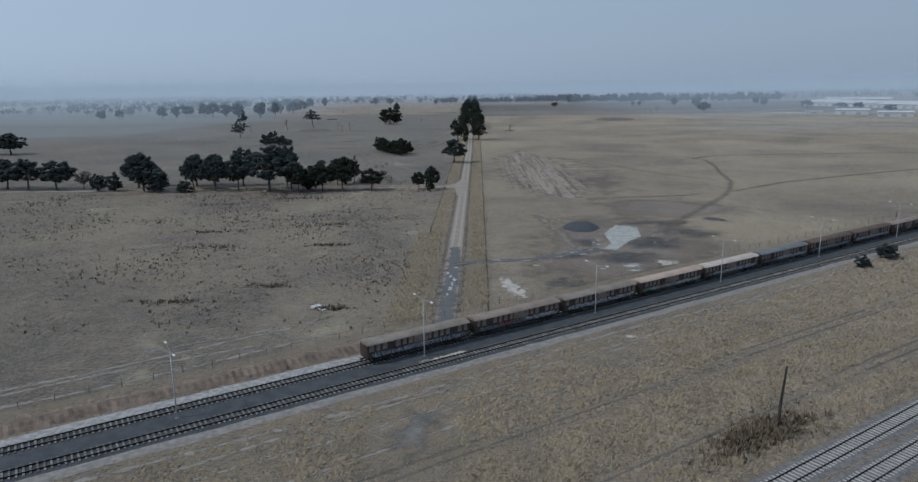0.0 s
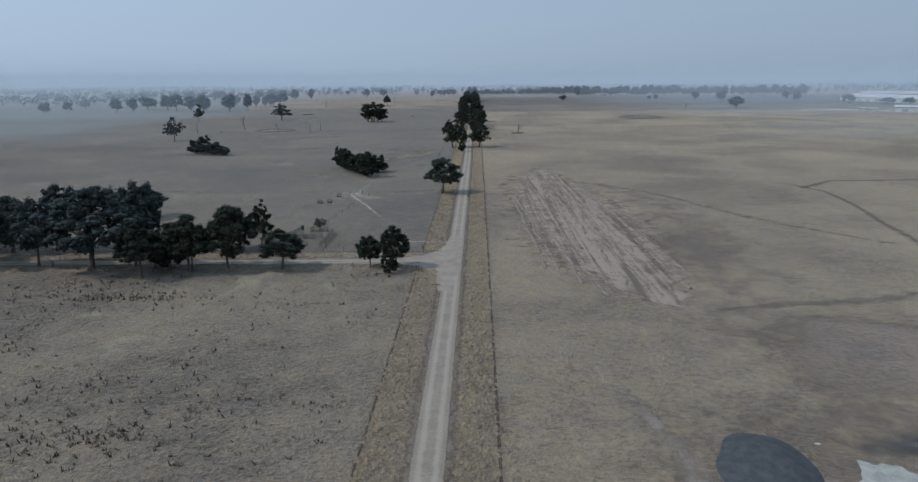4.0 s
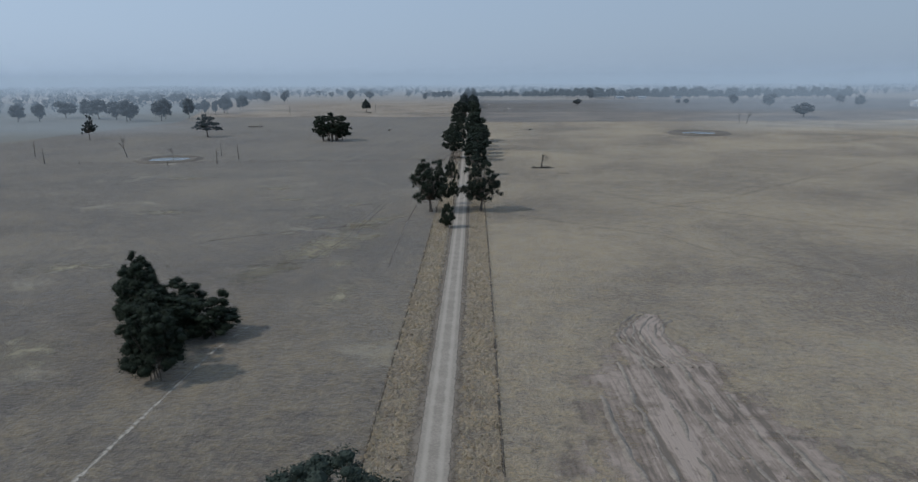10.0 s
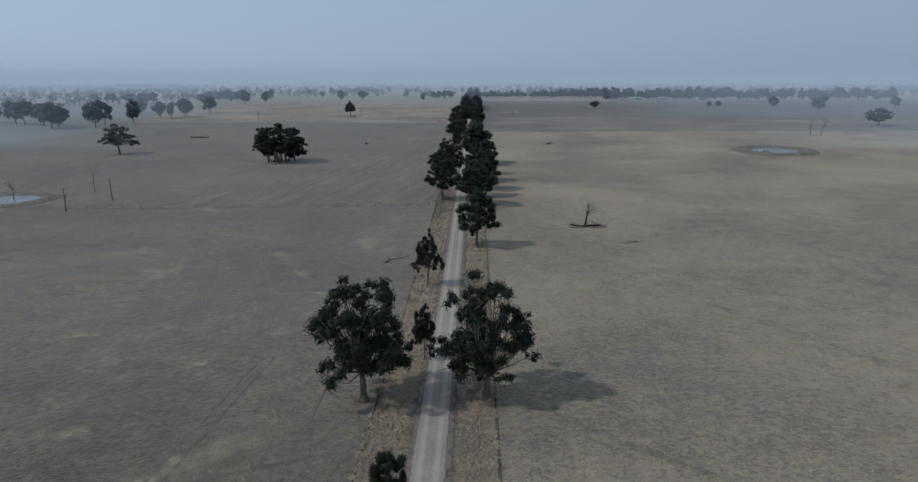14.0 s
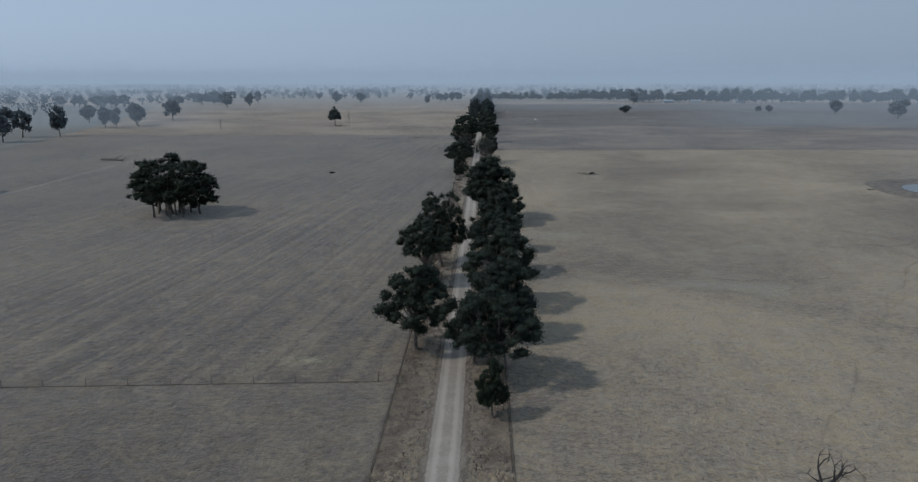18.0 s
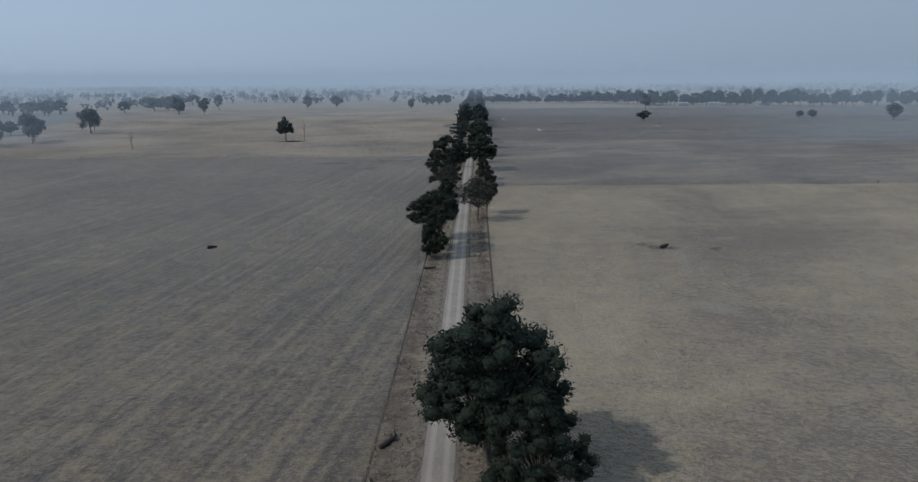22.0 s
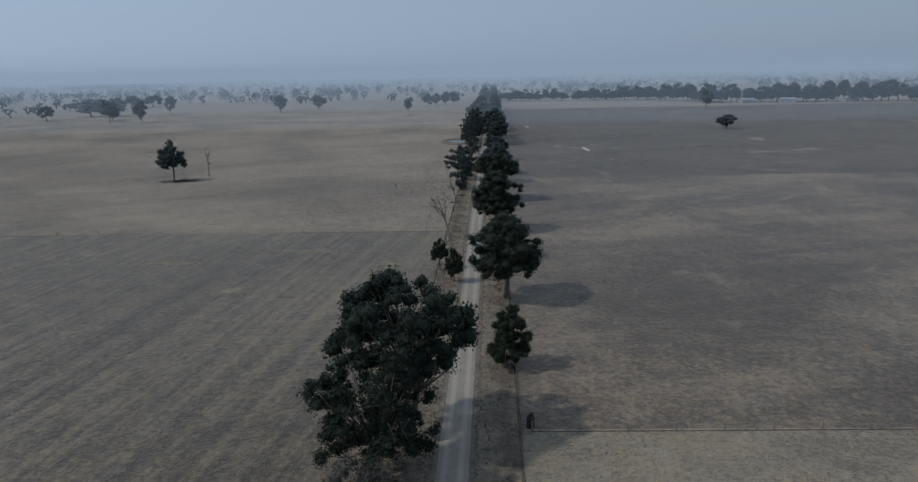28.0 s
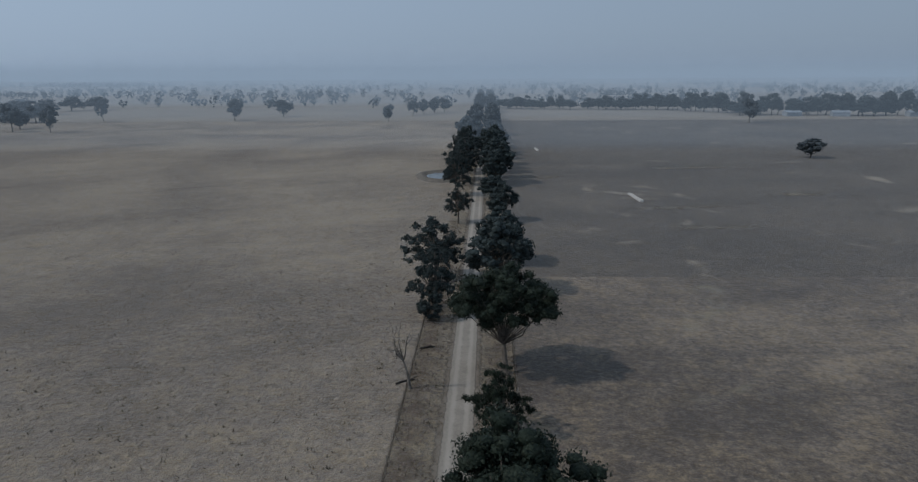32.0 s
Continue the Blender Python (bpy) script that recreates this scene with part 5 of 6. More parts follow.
bm = bmesh.new()
boxes(bm, 0, 0, 0, 1.0, 0.05, 1.0)
for k in range(6):
    boxes(bm, 0, -0.035, -0.42 + 0.165 * k, 0.9, 0.05, 0.07)
panel_me = from_bm("louvre_panel", bm, rust_tan)
bm = bmesh.new()
boxes(bm, 0, 0, 0, 0.12, 0.09, 2.05)
rib_me = from_bm("rib", bm, rust)
bm = bmesh.new()
boxes(bm, 0, 0, 0, 2.5, 0.09, 1.98, 0, 0.01)
for k in (-1.1, -0.4, 0.4, 1.1):
    boxes(bm, k, -0.055, 0, 0.08, 0.05, 1.9)
boxes(bm, 0, -0.055, 0.1, 2.4, 0.05, 0.08)
door_me = from_bm("sliding_door", bm, rust_tan)
rail_me = box_mesh("door_rail", LENGTH * 0.72, 0.08, 0.07, under)
bm = bmesh.new()
boxes(bm, 0, 0, 0.55, 2.4, 0.12, 0.3, 0, 0.04)
boxes(bm, 0, 1.75, 0.55, 2.4, 0.12, 0.3, 0, 0.04)
boxes(bm, 0, 0.875, 0.6, 0.4, 1.8, 0.2)
bogie_me = from_bm("bogie", bm, under)
bm = bmesh.new()
bmesh.ops.create_cone(bm, cap_ends=True, segments=16, radius1=0.44, radius2=0.44, depth=0.12, matrix=Matrix.Rotation(math.pi / 2, 4, "X"))
bmesh.ops.create_cone(bm, cap_ends=True, segments=10, radius1=0.12, radius2=0.1, depth=0.3, matrix=Matrix.Rotation(math.pi / 2, 4, "X"))
wheel_me = from_bm("wheel", bm, under)
bm = bmesh.new()
boxes(bm, 0, 0, 0, 0.7, 0.22, 0.24, 0, 0.03)
boxes(bm, 0.3, 0, 0, 0.25, 0.34, 0.3, 0, 0.04)
coupler_me = from_bm("coupler", bm, under)
ladder_bm = bmesh.new()
for y in (-0.22, 0.22):
    boxes(ladder_bm, 0, y, 1.9, 0.04, 0.04, 2.3)
for k in range(7):
    boxes(ladder_bm, 0, 0, 0.95 + 0.32 * k, 0.03, 0.44, 0.03)
ladder_me = from_bm("ladder", ladder_bm, under)


def spray_mesh(seed, material, x0, x1, z0, z1):
    """Sprayed letters that cannot be read: slanted bars and loops."""
    rng = np.random.default_rng(seed)
    V, F = [], []
    x = x0
    while x < x1:
        h, w, lean = rng.uniform(0.5, 1.0) * (z1 - z0), rng.uniform(0.10, 0.24), rng.uniform(-0.35, 0.35)
        z = z0 + rng.uniform(0, (z1 - z0) - h)
        k = len(V)
        V += [(x, 0, z), (x + w, 0, z), (x + w + lean, 0, z + h), (x + lean, 0, z + h)]
        F.append((k, k + 1, k + 2, k + 3))
        if rng.uniform() < 0.7:
            k, zz = len(V), z + rng.uniform(0.1, 0.8) * h
            V += [(x - 0.1, -0.002, zz), (x + 0.55, -0.002, zz + 0.06), (x + 0.5, -0.002, zz + 0.2), (x - 0.1, -0.002, zz + 0.15)]
            F.append((k, k + 1, k + 2, k + 3))
        x += rng.uniform(0.22, 0.5)
    return mesh_of("graffiti", V, F, material)


def lettering(word, size, material):
    cu = bpy.data.curves.new("lettering", "FONT")
    cu.body, cu.size, cu.shear = word, size, 0.3
    ob = bpy.data.objects.new("lettering", cu)
    scene.collection.objects.link(ob)
    bpy.context.view_layer.update()
    me = bpy.data.meshes.new_from_object(ob)
    bpy.data.objects.remove(ob)
    me.materials.clear()
    me.materials.append(material)
    return me


rail_word = lettering("RAIL", 1.05, SPRAY[3])
ROOF_ORDER = (0, 1, 0, 2, 3, 4, 5, 5, 1, 0)
ROOF_MESH = [roof_mesh(m) for m in ROOFS]
ROOF_WORDS = ("brown", "tan", "faded pink-tan", "pale", "blue-grey", "dark rusty")
for i in range(10):
    s = 39.7 + 19.75 * i + LENGTH / 2 + 0.4
    w = tagged(new("goods_wagon"), "rusty louvred goods wagon with a %s curved roof and graffiti" % ROOF_WORDS[ROOF_ORDER[i]], "train wagon", "train on the siding")
    w.matrix_world = Matrix.Translation(rail_at(s, 90.3, 0.32)) @ Matrix.Rotation(RAIL_DIR, 4, "Z")
    part("body", body_me, w)
    part("roof", ROOF_MESH[ROOF_ORDER[i]], w, ROOF_WORDS[ROOF_ORDER[i]] + " curved roof")
    part("underframe", frame_me, w)
    for side in (-1, 1):
        turn = 0 if side < 0 else 180
        y = side * (WIDE / 2 - 0.055)
        for k in range(16):
            x = -LENGTH / 2 + 0.7 + k * 1.14
            if abs(x) < 1.6:
                continue
            part("rib", rib_me, w, "", pose(x - 0.57, y, 1.94, 0, 0, turn))
            if (k + i) % 5 != 3:
                part("louvre_panel", panel_me, w, "", pose(x, y + side * 0.005, 2.38, 0, 0, turn) @ Matrix.Diagonal((0.62 if (k + i) % 2 else 0.8, 1, 1, 1)))
        part("sliding_door", door_me, w, "faded tan sliding door", pose(0, y + side * 0.06, 1.95, 0, 0, turn))
        part("door_rail", rail_me, w, "", pose(0, side * (WIDE / 2 + 0.03), 1.78, 0, 0, turn))
    for x in (-LENGTH / 2 + 2.6, LENGTH / 2 - 2.6):
        bg = part("bogie", bogie_me, w, "", pose(x, -0.875, 0))
        for dx in (-0.9, 0.9):
            for yy in (0.12, 1.63):
                part("wheel", wheel_me, bg, "", pose(dx, yy, 0.45))
    for x, turn in ((LENGTH / 2 + 0.25, 0), (-LENGTH / 2 - 0.25, 180)):
        part("coupler", coupler_me, w, "", pose(x, 0, 0.62, 0, 0, turn))
        part("ladder", ladder_me, w, "", pose(x * 0.992, -0.9, 0))
    yg = -(WIDE / 2 + 0.115)
    if i < 8:
        part("graffiti", spray_mesh(i, SPRAY[(1, 0, 0, 0, 0, 0, 1, 0)[i]], (-8.2, 1.5, -8.4, -6.5, -6.5, -3, -6.5, -8)[i], 8.4, 0.95, 1.85), w, "sprayed pale letters", pose(0, yg, 0))
        part("graffiti", spray_mesh(20 + i, SPRAY[(0, 1, 1, 2, 1, 1, 0, 1)[i]], -8.3, 7.5, 0.95, 1.7), w, "sprayed blue letters", pose(0, yg + 0.005, 0))
    if i in (1, 3):
        part("lettering", rail_word, w, "black slanted lettering", pose(-1.2, yg - 0.004, 1.15, 90, 0, 0))
        part("emblem", spray_mesh(60 + i, SPRAY[4], -4.4, -1.9, 1.1, 1.9), w, "faded red sprayed shape", pose(0, yg, 0))

# ---- lamp posts and pole beside the tracks ----
galv = plain_matter("galvanised_steel", (0.26, 0.27, 0.28), (0.38, 0.39, 0.40), 2.0, 0.5, 0.6, bump=0.05)
lamp_white = plain_matter("lamp_housing", (0.62, 0.63, 0.64), (0.72, 0.73, 0.74), 2.0, 0.4)
V, F = tubes([((0, 0, 0), (0, 0, 9.2), 0.11, 0.06)], 10)
pole_me = mesh_of("pole", V, F, galv, True)
base_me = box_mesh("base_plate", 0.42, 0.42, 0.06, galv, 0.01)
V, F = tubes([((0, 0, 9.1), (0, 1.2, 9.38), 0.045, 0.04), ((0, 1.2, 9.38), (0, 2.4, 9.48), 0.04, 0.035)], 8)
arm_me = mesh_of("arm", V, F, galv, True)
bm = bmesh.new()
boxes(bm, 0, 2.65, 9.49, 0.26, 0.62, 0.13, 0, 0.03)
boxes(bm, 0, 2.68, 9.41, 0.2, 0.4, 0.04)
head_me = from_bm("lamp_head", bm, lamp_white)
for s in (12.3, 49.2, 85.9, 122.6, 160.2, 198.0, 236.0):
    lp = tagged(new("street_lamp"), "galvanised lamp post with two arms between the tracks", "street lamp", "lamps along the tracks")
    lp.matrix_world = Matrix.Translation(rail_at(s, 87.6, 0.12)) @ Matrix.Rotation(RAIL_DIR, 4, "Z")
    part("pole", pole_me, lp), part("base_plate", base_me, lp, "", pose(0, 0, 0.03))
    for turn in (0, 180):
        a = part("arm", arm_me, lp, "", pose(0, 0, 0, 0, 0, turn))
        part("lamp_head", head_me, a, "white lamp head")
V, F = tubes([((0, 0, -0.2), (0.1, 0.0, 3.4), 0.2, 0.18), ((0.1, 0, 3.4), (0.45, 0.05, 8.0), 0.17, 0.12)], 8)
tagged(new("charred_pole", mesh_of("charred_pole", V, F, bark_black, True)), "leaning charred timber pole in burnt grass", "pole").matrix_world = pose(38.4, 76.2, 0)
tree("bush", 91.8, 150.6, 2.6, 3.6, "small round dark shrub beside the track")
tree("bush", 102.4, 158.4, 3.4, 4.8, "small round dark shrub beside the track")

# ---- fences ----
bm = bmesh.new()
bmesh.ops.create_cone(bm, cap_ends=True, segments=6, radius1=0.065, radius2=0.055, depth=1.35, matrix=Matrix.Translation((0, 0, 0.575)))
post_me = from_bm("post", bm, post_wood)
bm = bmesh.new()
bmesh.ops.create_cone(bm, cap_ends=True, segments=8, radius1=0.15, radius2=0.13, depth=1.7, matrix=Matrix.Translation((0, 0, 0.7)))
strainer_me = from_bm("strainer_post", bm, post_wood)
weed_line = soil_m("weeds_under_fence", (0.055, 0.046, 0.036), (0.12, 0.10, 0.075), ends=False, ragged=0.5, scale=1.2, cover=0.75)


def fence(pts, gap, label, seed=0, weeds=0.0):
    """Posts and three wires along a line; the first and the last post are stout strainers."""
    rng = np.random.default_rng(seed)
    P = [Vector((x, y, 0)) for x, y in pts]
    total = sum((b - a).length for a, b in zip(P, P[1:]))
    n = max(1, round(total / gap))
    ob = tagged(new("wire_fence"), label, "fence")
    ob.matrix_world = Matrix.Translation(P[0])
    at = []
    for i in range(n + 1):
        d, k = total * i / n, 0
        while k < len(P) - 2 and d > (P[k + 1] - P[k]).length:
            d -= (P[k + 1] - P[k]).length
            k += 1
        at.append(P[k] + (P[k + 1] - P[k]).normalized() * d - P[0])
    for i, q in enumerate(at):
        big = i in (0, n)
        part("strainer_post" if big else "post", strainer_me if big else post_me, ob, "", Matrix.Translation(q) @ pose(0, 0, 0, rng.normal(0, 3), rng.normal(0, 3), rng.uniform(0, 360)))
    for z in (0.45, 0.78, 1.1):
        V, F = polytube([a + Vector((0, 0, z)) for a in at], 0.012)
        part("wire", mesh_of("wire", V, F, wire_metal), ob)
    if weeds:
        ribbon("weeds", [(p.x, p.y) for p in P], weeds, 0.088, weed_line, "dark weeds under a fence")
    return ob


for side, cuts, word in ((-1, ((196, 280), (299, 386), (386, 560), (560, 703), (703, 850), (850, 1010), (1040, 1142), (1142, 1280)), "west"), (1, ((110, 157), (162, 290), (290, 420), (420, 560), (560, 700), (700, 860), (860, 1031), (1031, 1180), (1180, 1300)), "east")):
    for k, (a, b) in enumerate(cuts):
        fence([(road_x(y) + side * 8.0, y) for y in np.linspace(a, b, 6)], 5.5, "old wire fence with grey timber posts along the road", 10 * k + side + 2, 0.55 if side > 0 else 0.4)
fence([(-6.2, 280), (-5.6, 284.0), (-90, 285.6)], 5.0, "wire fence along the side road", 31, 0.5)
fence([(-5.9, 298), (-51.5, 299.9), (-140, 301)], 5.0, "wire fence along the side road", 32, 0.4)
fence([(-3.5, 386.5), (-33, 386.6)], 5.5, "wire fence across the pasture", 33)
fence([(-37.5, 386.8), (-180, 390)], 7.0, "wire fence across the pasture", 34)
fence([(1.5, 703.6), (-80, 699.5), (-190, 697)], 6.0, "wire fence between two pastures", 35, 0.4)
fence([(13.5, 1142.5), (-70, 1144), (-200, 1140)], 6.0, "wire fence between two pastures", 36, 0.4)
fence([(28.5, 1031.3), (190, 1032)], 6.0, "wire fence between golden and dark pasture", 37, 0.3)
fence([tuple(rail_at(s, 102.6)[:2]) for s in (-30, 60, 150, 230)], 4.2, "wire fence along the railway reserve", 38)
fence([(-31, 303.0), (-18, 305.5)], 3.2, "broken wire fence beside the stockyard", 39)
fence([(-38, 322), (-34.5, 346), (-30, 382)], 6.5, "sagging wire fence across the pasture", 40)

# ---- stockyard ----
bm = bmesh.new()
boxes(bm, 0, 0, 0.8, 0.16, 0.16, 1.75, 0, 0.02)
yard_post_me = from_bm("post", bm, rail_wood)
plank_me = box_mesh("rail", 1.0, 0.045, 0.17, rail_wood, 0.01)
yard_rng = np.random.default_rng(77)


def yard_fence(pts, label, rails=5):
    ob = tagged(new("yard_fence"), label, "stockyard fence", "stockyard")
    ob.matrix_world = Matrix.Translation((*pts[0], 0))
    o = Vector((*pts[0], 0))
    for a, b in zip(pts, pts[1:]):
        a, b = Vector((*a, 0)) - o, Vector((*b, 0)) - o
        n = max(1, round((b - a).length / 2.4))
        w = math.atan2(b.y - a.y, b.x - a.x)
        for i in range(n + 1):
            part("post", yard_post_me, ob, "", Matrix.Translation(a.lerp(b, i / n)) @ pose(0, 0, 0, yard_rng.normal(0, 1.5), yard_rng.normal(0, 1.5), math.degrees(w)))
        for i in range(n):
            p, q = a.lerp(b, i / n), a.lerp(b, (i + 1) / n)
            for k in range(rails):
                if yard_rng.uniform() < 0.06:
                    continue
                m = Matrix.Translation(p.lerp(q, 0.5) + Vector((0, 0, 0.32 + 0.29 * k))) @ Matrix.Rotation(w, 4, "Z") @ Matrix.Rotation(yard_rng.normal(0, 0.012), 4, "Y") @ Matrix.Translation((0, 0.1, 0)) @ Matrix.Diagonal(((q - p).length + 0.1, 1, 1, 1))
                part("rail", plank_me, ob, "", m)
    return ob


patch("yard_floor", -41, 306, 7, 9, 20, 0.06, soil_m("trampled_yard_soil", (0.085, 0.075, 0.065), (0.15, 0.13, 0.11), ragged=0.5, scale=0.3), "dark trampled soil of the stockyard")
yard_fence([(-47.0, 300.3), (-45.2, 305.4), (-46.6, 311.9), (-42.2, 315.5), (-41.2, 322.8)], "curved timber stockyard fence of weathered rails")
yard_fence([(-38.3, 320.5), (-33.7, 321.1), (-31.8, 318.3), (-32.1, 309.8), (-32.3, 302.4)], "timber stockyard fence of weathered rails")
yard_fence([(-38.3, 311.8), (-33.6, 312.5)], "timber stockyard cross fence")
yard_fence([(-41.6, 316.2), (-39.0, 314.0)], "pale timber stockyard gate standing open", 6)
yard_fence([(-42.5, 303.4), (-40.4, 309.7), (-38.3, 311.8)], "timber side of the narrow stock race")
yard_fence([(-41.2, 302.6), (-39.2, 309.2)], "timber side of the narrow stock race")
yard_fence([(-45.8, 307.4), (-40.6, 309.9)], "timber stockyard cross fence")
yard_fence([(-39.9, 303.9), (-38.6, 301.6)], "pale loading ramp fence", 6)
patch("bare_clay", -40.0, 311.5, 2.4, 1.6, 30, 0.07, clay_pale, "pale worn soil inside the yard")
tree("pale", -36.2, 322.6, 3.6, 3.6, "small leafless thorny shrub by the stockyard")
V, F = tubes([((0, 0, -0.1), (0, 0, 1.35), 0.42, 0.40)], 12)
tagged(new("stump", mesh_of("stump", V, F, bark_black)), "blackened stump at the stockyard corner", "stump").matrix_world = pose(-41.4, 323.9, 0)

# ---- heaps, pans, dams, troughs ----
heap_m = plain_matter("dark_crushed_rock", (0.045, 0.052, 0.058), (0.075, 0.084, 0.092), 0.8, 0.95, bump=0.5, local=False, dist=0.1)


def mound(name, x, y, rx, ry, h, turn, material, label, kind="", category="", seed=0, dish=0.0, rough=0.25):
    """A low heap, or with dish a ring bank round a hollow."""
    V, F = [], []
    n, rings = 40, 12
    for i in range(rings + 1):
        r = i / rings
        for j in range(n):
            w = 2 * math.pi * j / n
            wob = 1 + 0.16 * noise.noise((math.cos(w) * 1.4, math.sin(w) * 1.4, seed))
            px, py = math.cos(w) * r * rx * wob, math.sin(w) * r * ry * wob
            if dish:
                z = h * math.exp(-((r - dish) / 0.13) ** 2)
            else:
                z = h * (1 - r * r) ** 1.2 if r < 1 else 0.0
            z *= 1 + rough * noise.noise((px * 0.5, py * 0.5, seed + 3.3))
            V.append((px, py, z - (0.15 if i == rings else 0.0)))
        if i:
            for j in range(n):
                F.append(((i - 1) * n + j, i * n + j, i * n + (j + 1) % n, (i - 1) * n + (j + 1) % n))
    ob = new(name, mesh_of(name, V, F, material, True))
    ob.matrix_world = pose(x, y, 0.03, 0, 0, turn)
    return tagged(ob, label, category, "", kind)


mound("rock_mound", 36.2, 200.8, 5.6, 8.4, 1.35, -10, heap_m, "low heap of dark crushed rock", "", "gravel heap", 1)
RIM = ((46.7, 202.4), (50.2, 201.3), (52.4, 198.2), (51.2, 190.7), (50.1, 185.5), (45.6, 180.2), (42.2, 174.4), (39.6, 169.8), (38.6, 171.1), (36.8, 171.6), (40.4, 178.5), (40.5, 183.7), (40.7, 190.1))
rim = [Vector((*a, 0)).lerp(Vector((*b, 0)), k / 14) for a, b in zip(RIM, RIM[1:] + RIM[:1]) for k in range(14)]
rim = [(p.x + 0.4 * noise.noise((p.x * 0.8, p.y * 0.8, 1.0)) + 0.45 * noise.noise((p.x * 2.2, p.y * 2.2, 3.0)), p.y + 0.5 * noise.noise((p.x * 0.8, p.y * 0.8, 7.0)) + 0.5 * noise.noise((p.x * 2.2, p.y * 2.2, 5.0))) for p in rim]
sheet("white_gravel", rim[::-1], 0.10, plain_matter("white_crushed_rock_spread", (0.25, 0.257, 0.242), (0.39, 0.40, 0.378), 0.5, 0.95, bump=0.4, local=False, dist=0.06), "spread of pale crushed rock")
white_spill = soil_m("spilled_white_rock", (0.36, 0.37, 0.37), (0.5, 0.51, 0.505), width=0.3, ragged=1.1, scale=0.9, cover=0.9)
for x, y, rx, ry, w in ((44, 206, 1.0, 0.5, 20), (40, 190, 0.8, 1.6, 0), (37.5, 182, 1.0, 1.2, 0), (36.5, 177, 0.8, 1.8, 10), (54, 187, 1.6, 0.8, 40), (52, 178, 1.2, 0.5, 10), (56, 181, 1.8, 0.7, 30), (57, 190, 1.4, 0.6, 20), (33, 171, 1.5, 1.0, 0), (45, 168, 1.8, 0.8, 30)):
    patch("white_gravel", x, y, rx, ry, w, 0.11, white_spill, "pale crushed rock scattered round the spread")
for x, y, rx, ry, w in ((-2.2, 141, 0.5, 4, 0), (-3.3, 150, 0.8, 2.6, 0), (-1.4, 154.5, 1.3, 1.0, 0), (-3.1, 133, 0.6, 1.6, 0), (-2.6, 147, 0.7, 2, 0), (8.5, 161.2, 3.0, 0.7, 4), (15.8, 160.1, 3.4, 0.7, 6), (20.8, 158.7, 2.2, 0.6, 10), (17.7, 155.7, 1.8, 0.9, 0), (28, 168.2, 2.6, 1.0, 30), (30.9, 166.5, 2.4, 0.8, 25), (35.9, 179.3, 1.0, 1.8, 0), (32.7, 152.1, 1.6, 1.0, 0), (39.9, 154.4, 4.2, 3.0, 20), (39.5, 150.2, 3.0, 1.4, 10), (24, 163.5, 2.4, 0.6, 20), (33.5, 171.5, 2.2, 0.7, 30), (-2.6, 137, 0.9, 3.2, 0), (-1.8, 144, 0.8, 3.0, 5)):
    patch("white_gravel", x, y, rx, ry, w, 0.11, white_spill, "pale crushed rock spilled on the track")
dam_m = plain_matter("grey_dam_bank", (0.085, 0.075, 0.064), (0.18, 0.16, 0.135), 0.6, 0.95, bump=0.6, local=False, dist=0.1)
water, nt_, b_ = matter("muddy_water", 0.22)
b_.inputs["Base Color"].default_value = (0.10, 0.105, 0.10, 1)
b_.inputs["Specular IOR Level"].default_value = 0.35
relief(nt_, b_, grain(nt_, place_vec(nt_), 2.0, 2), 0.05, 0.02)


def dam(x, y, rx, ry, turn, label, wet=0.82, bank=1.0):
    mound("dam_bank", x, y, rx * 1.35, ry * 1.35, bank, turn, dam_m, label, "structure", "", 7, 0.78)
    V = [(math.cos(i * math.pi / 12) * rx * wet, math.sin(i * math.pi / 12) * ry * wet, 0) for i in range(24)]
    ob = tagged(new("water", mesh_of("water", V, [tuple(range(24))], water)), "shallow muddy water in the dam", "", "", "structure")
    ob.matrix_world = pose(x, y, 0.22, 0, 0, turn)


dam(-150, 715, 13, 14, 0, "low bank of a small farm dam")
dam(198, 879, 18, 22, -25, "low bank of a farm dam", 0.7, 1.3)
dam(11, 1395, 9, 14, 0, "low bank of a roadside dam")
stone_m = plain_matter("pale_stone", (0.25, 0.235, 0.215), (0.40, 0.38, 0.35), 1.5, 0.9)
bm = bmesh.new()
bmesh.ops.create_icosphere(bm, subdivisions=1, radius=0.5)
for v in bm.verts:
    v.co *= 0.8 + 0.35 * noise.noise(v.co * 3)
stone_me = from_bm("stone", bm, stone_m)
rng_s = np.random.default_rng(12)
for i in range(34):
    w = i * 0.37 + rng_s.normal(0, 0.1)
    ob = tagged(new("stone", stone_me), "pale stone on the dam bank", "stone", "stones round the dam")
    ob.matrix_world = pose(-150 + math.cos(w) * 14.5, 715 + math.sin(w) * 15.5, 0.55, 0, 0, rng_s.uniform(0, 360)) @ Matrix.Diagonal((rng_s.uniform(1.0, 2.4), rng_s.uniform(0.8, 1.7), 0.9, 1))
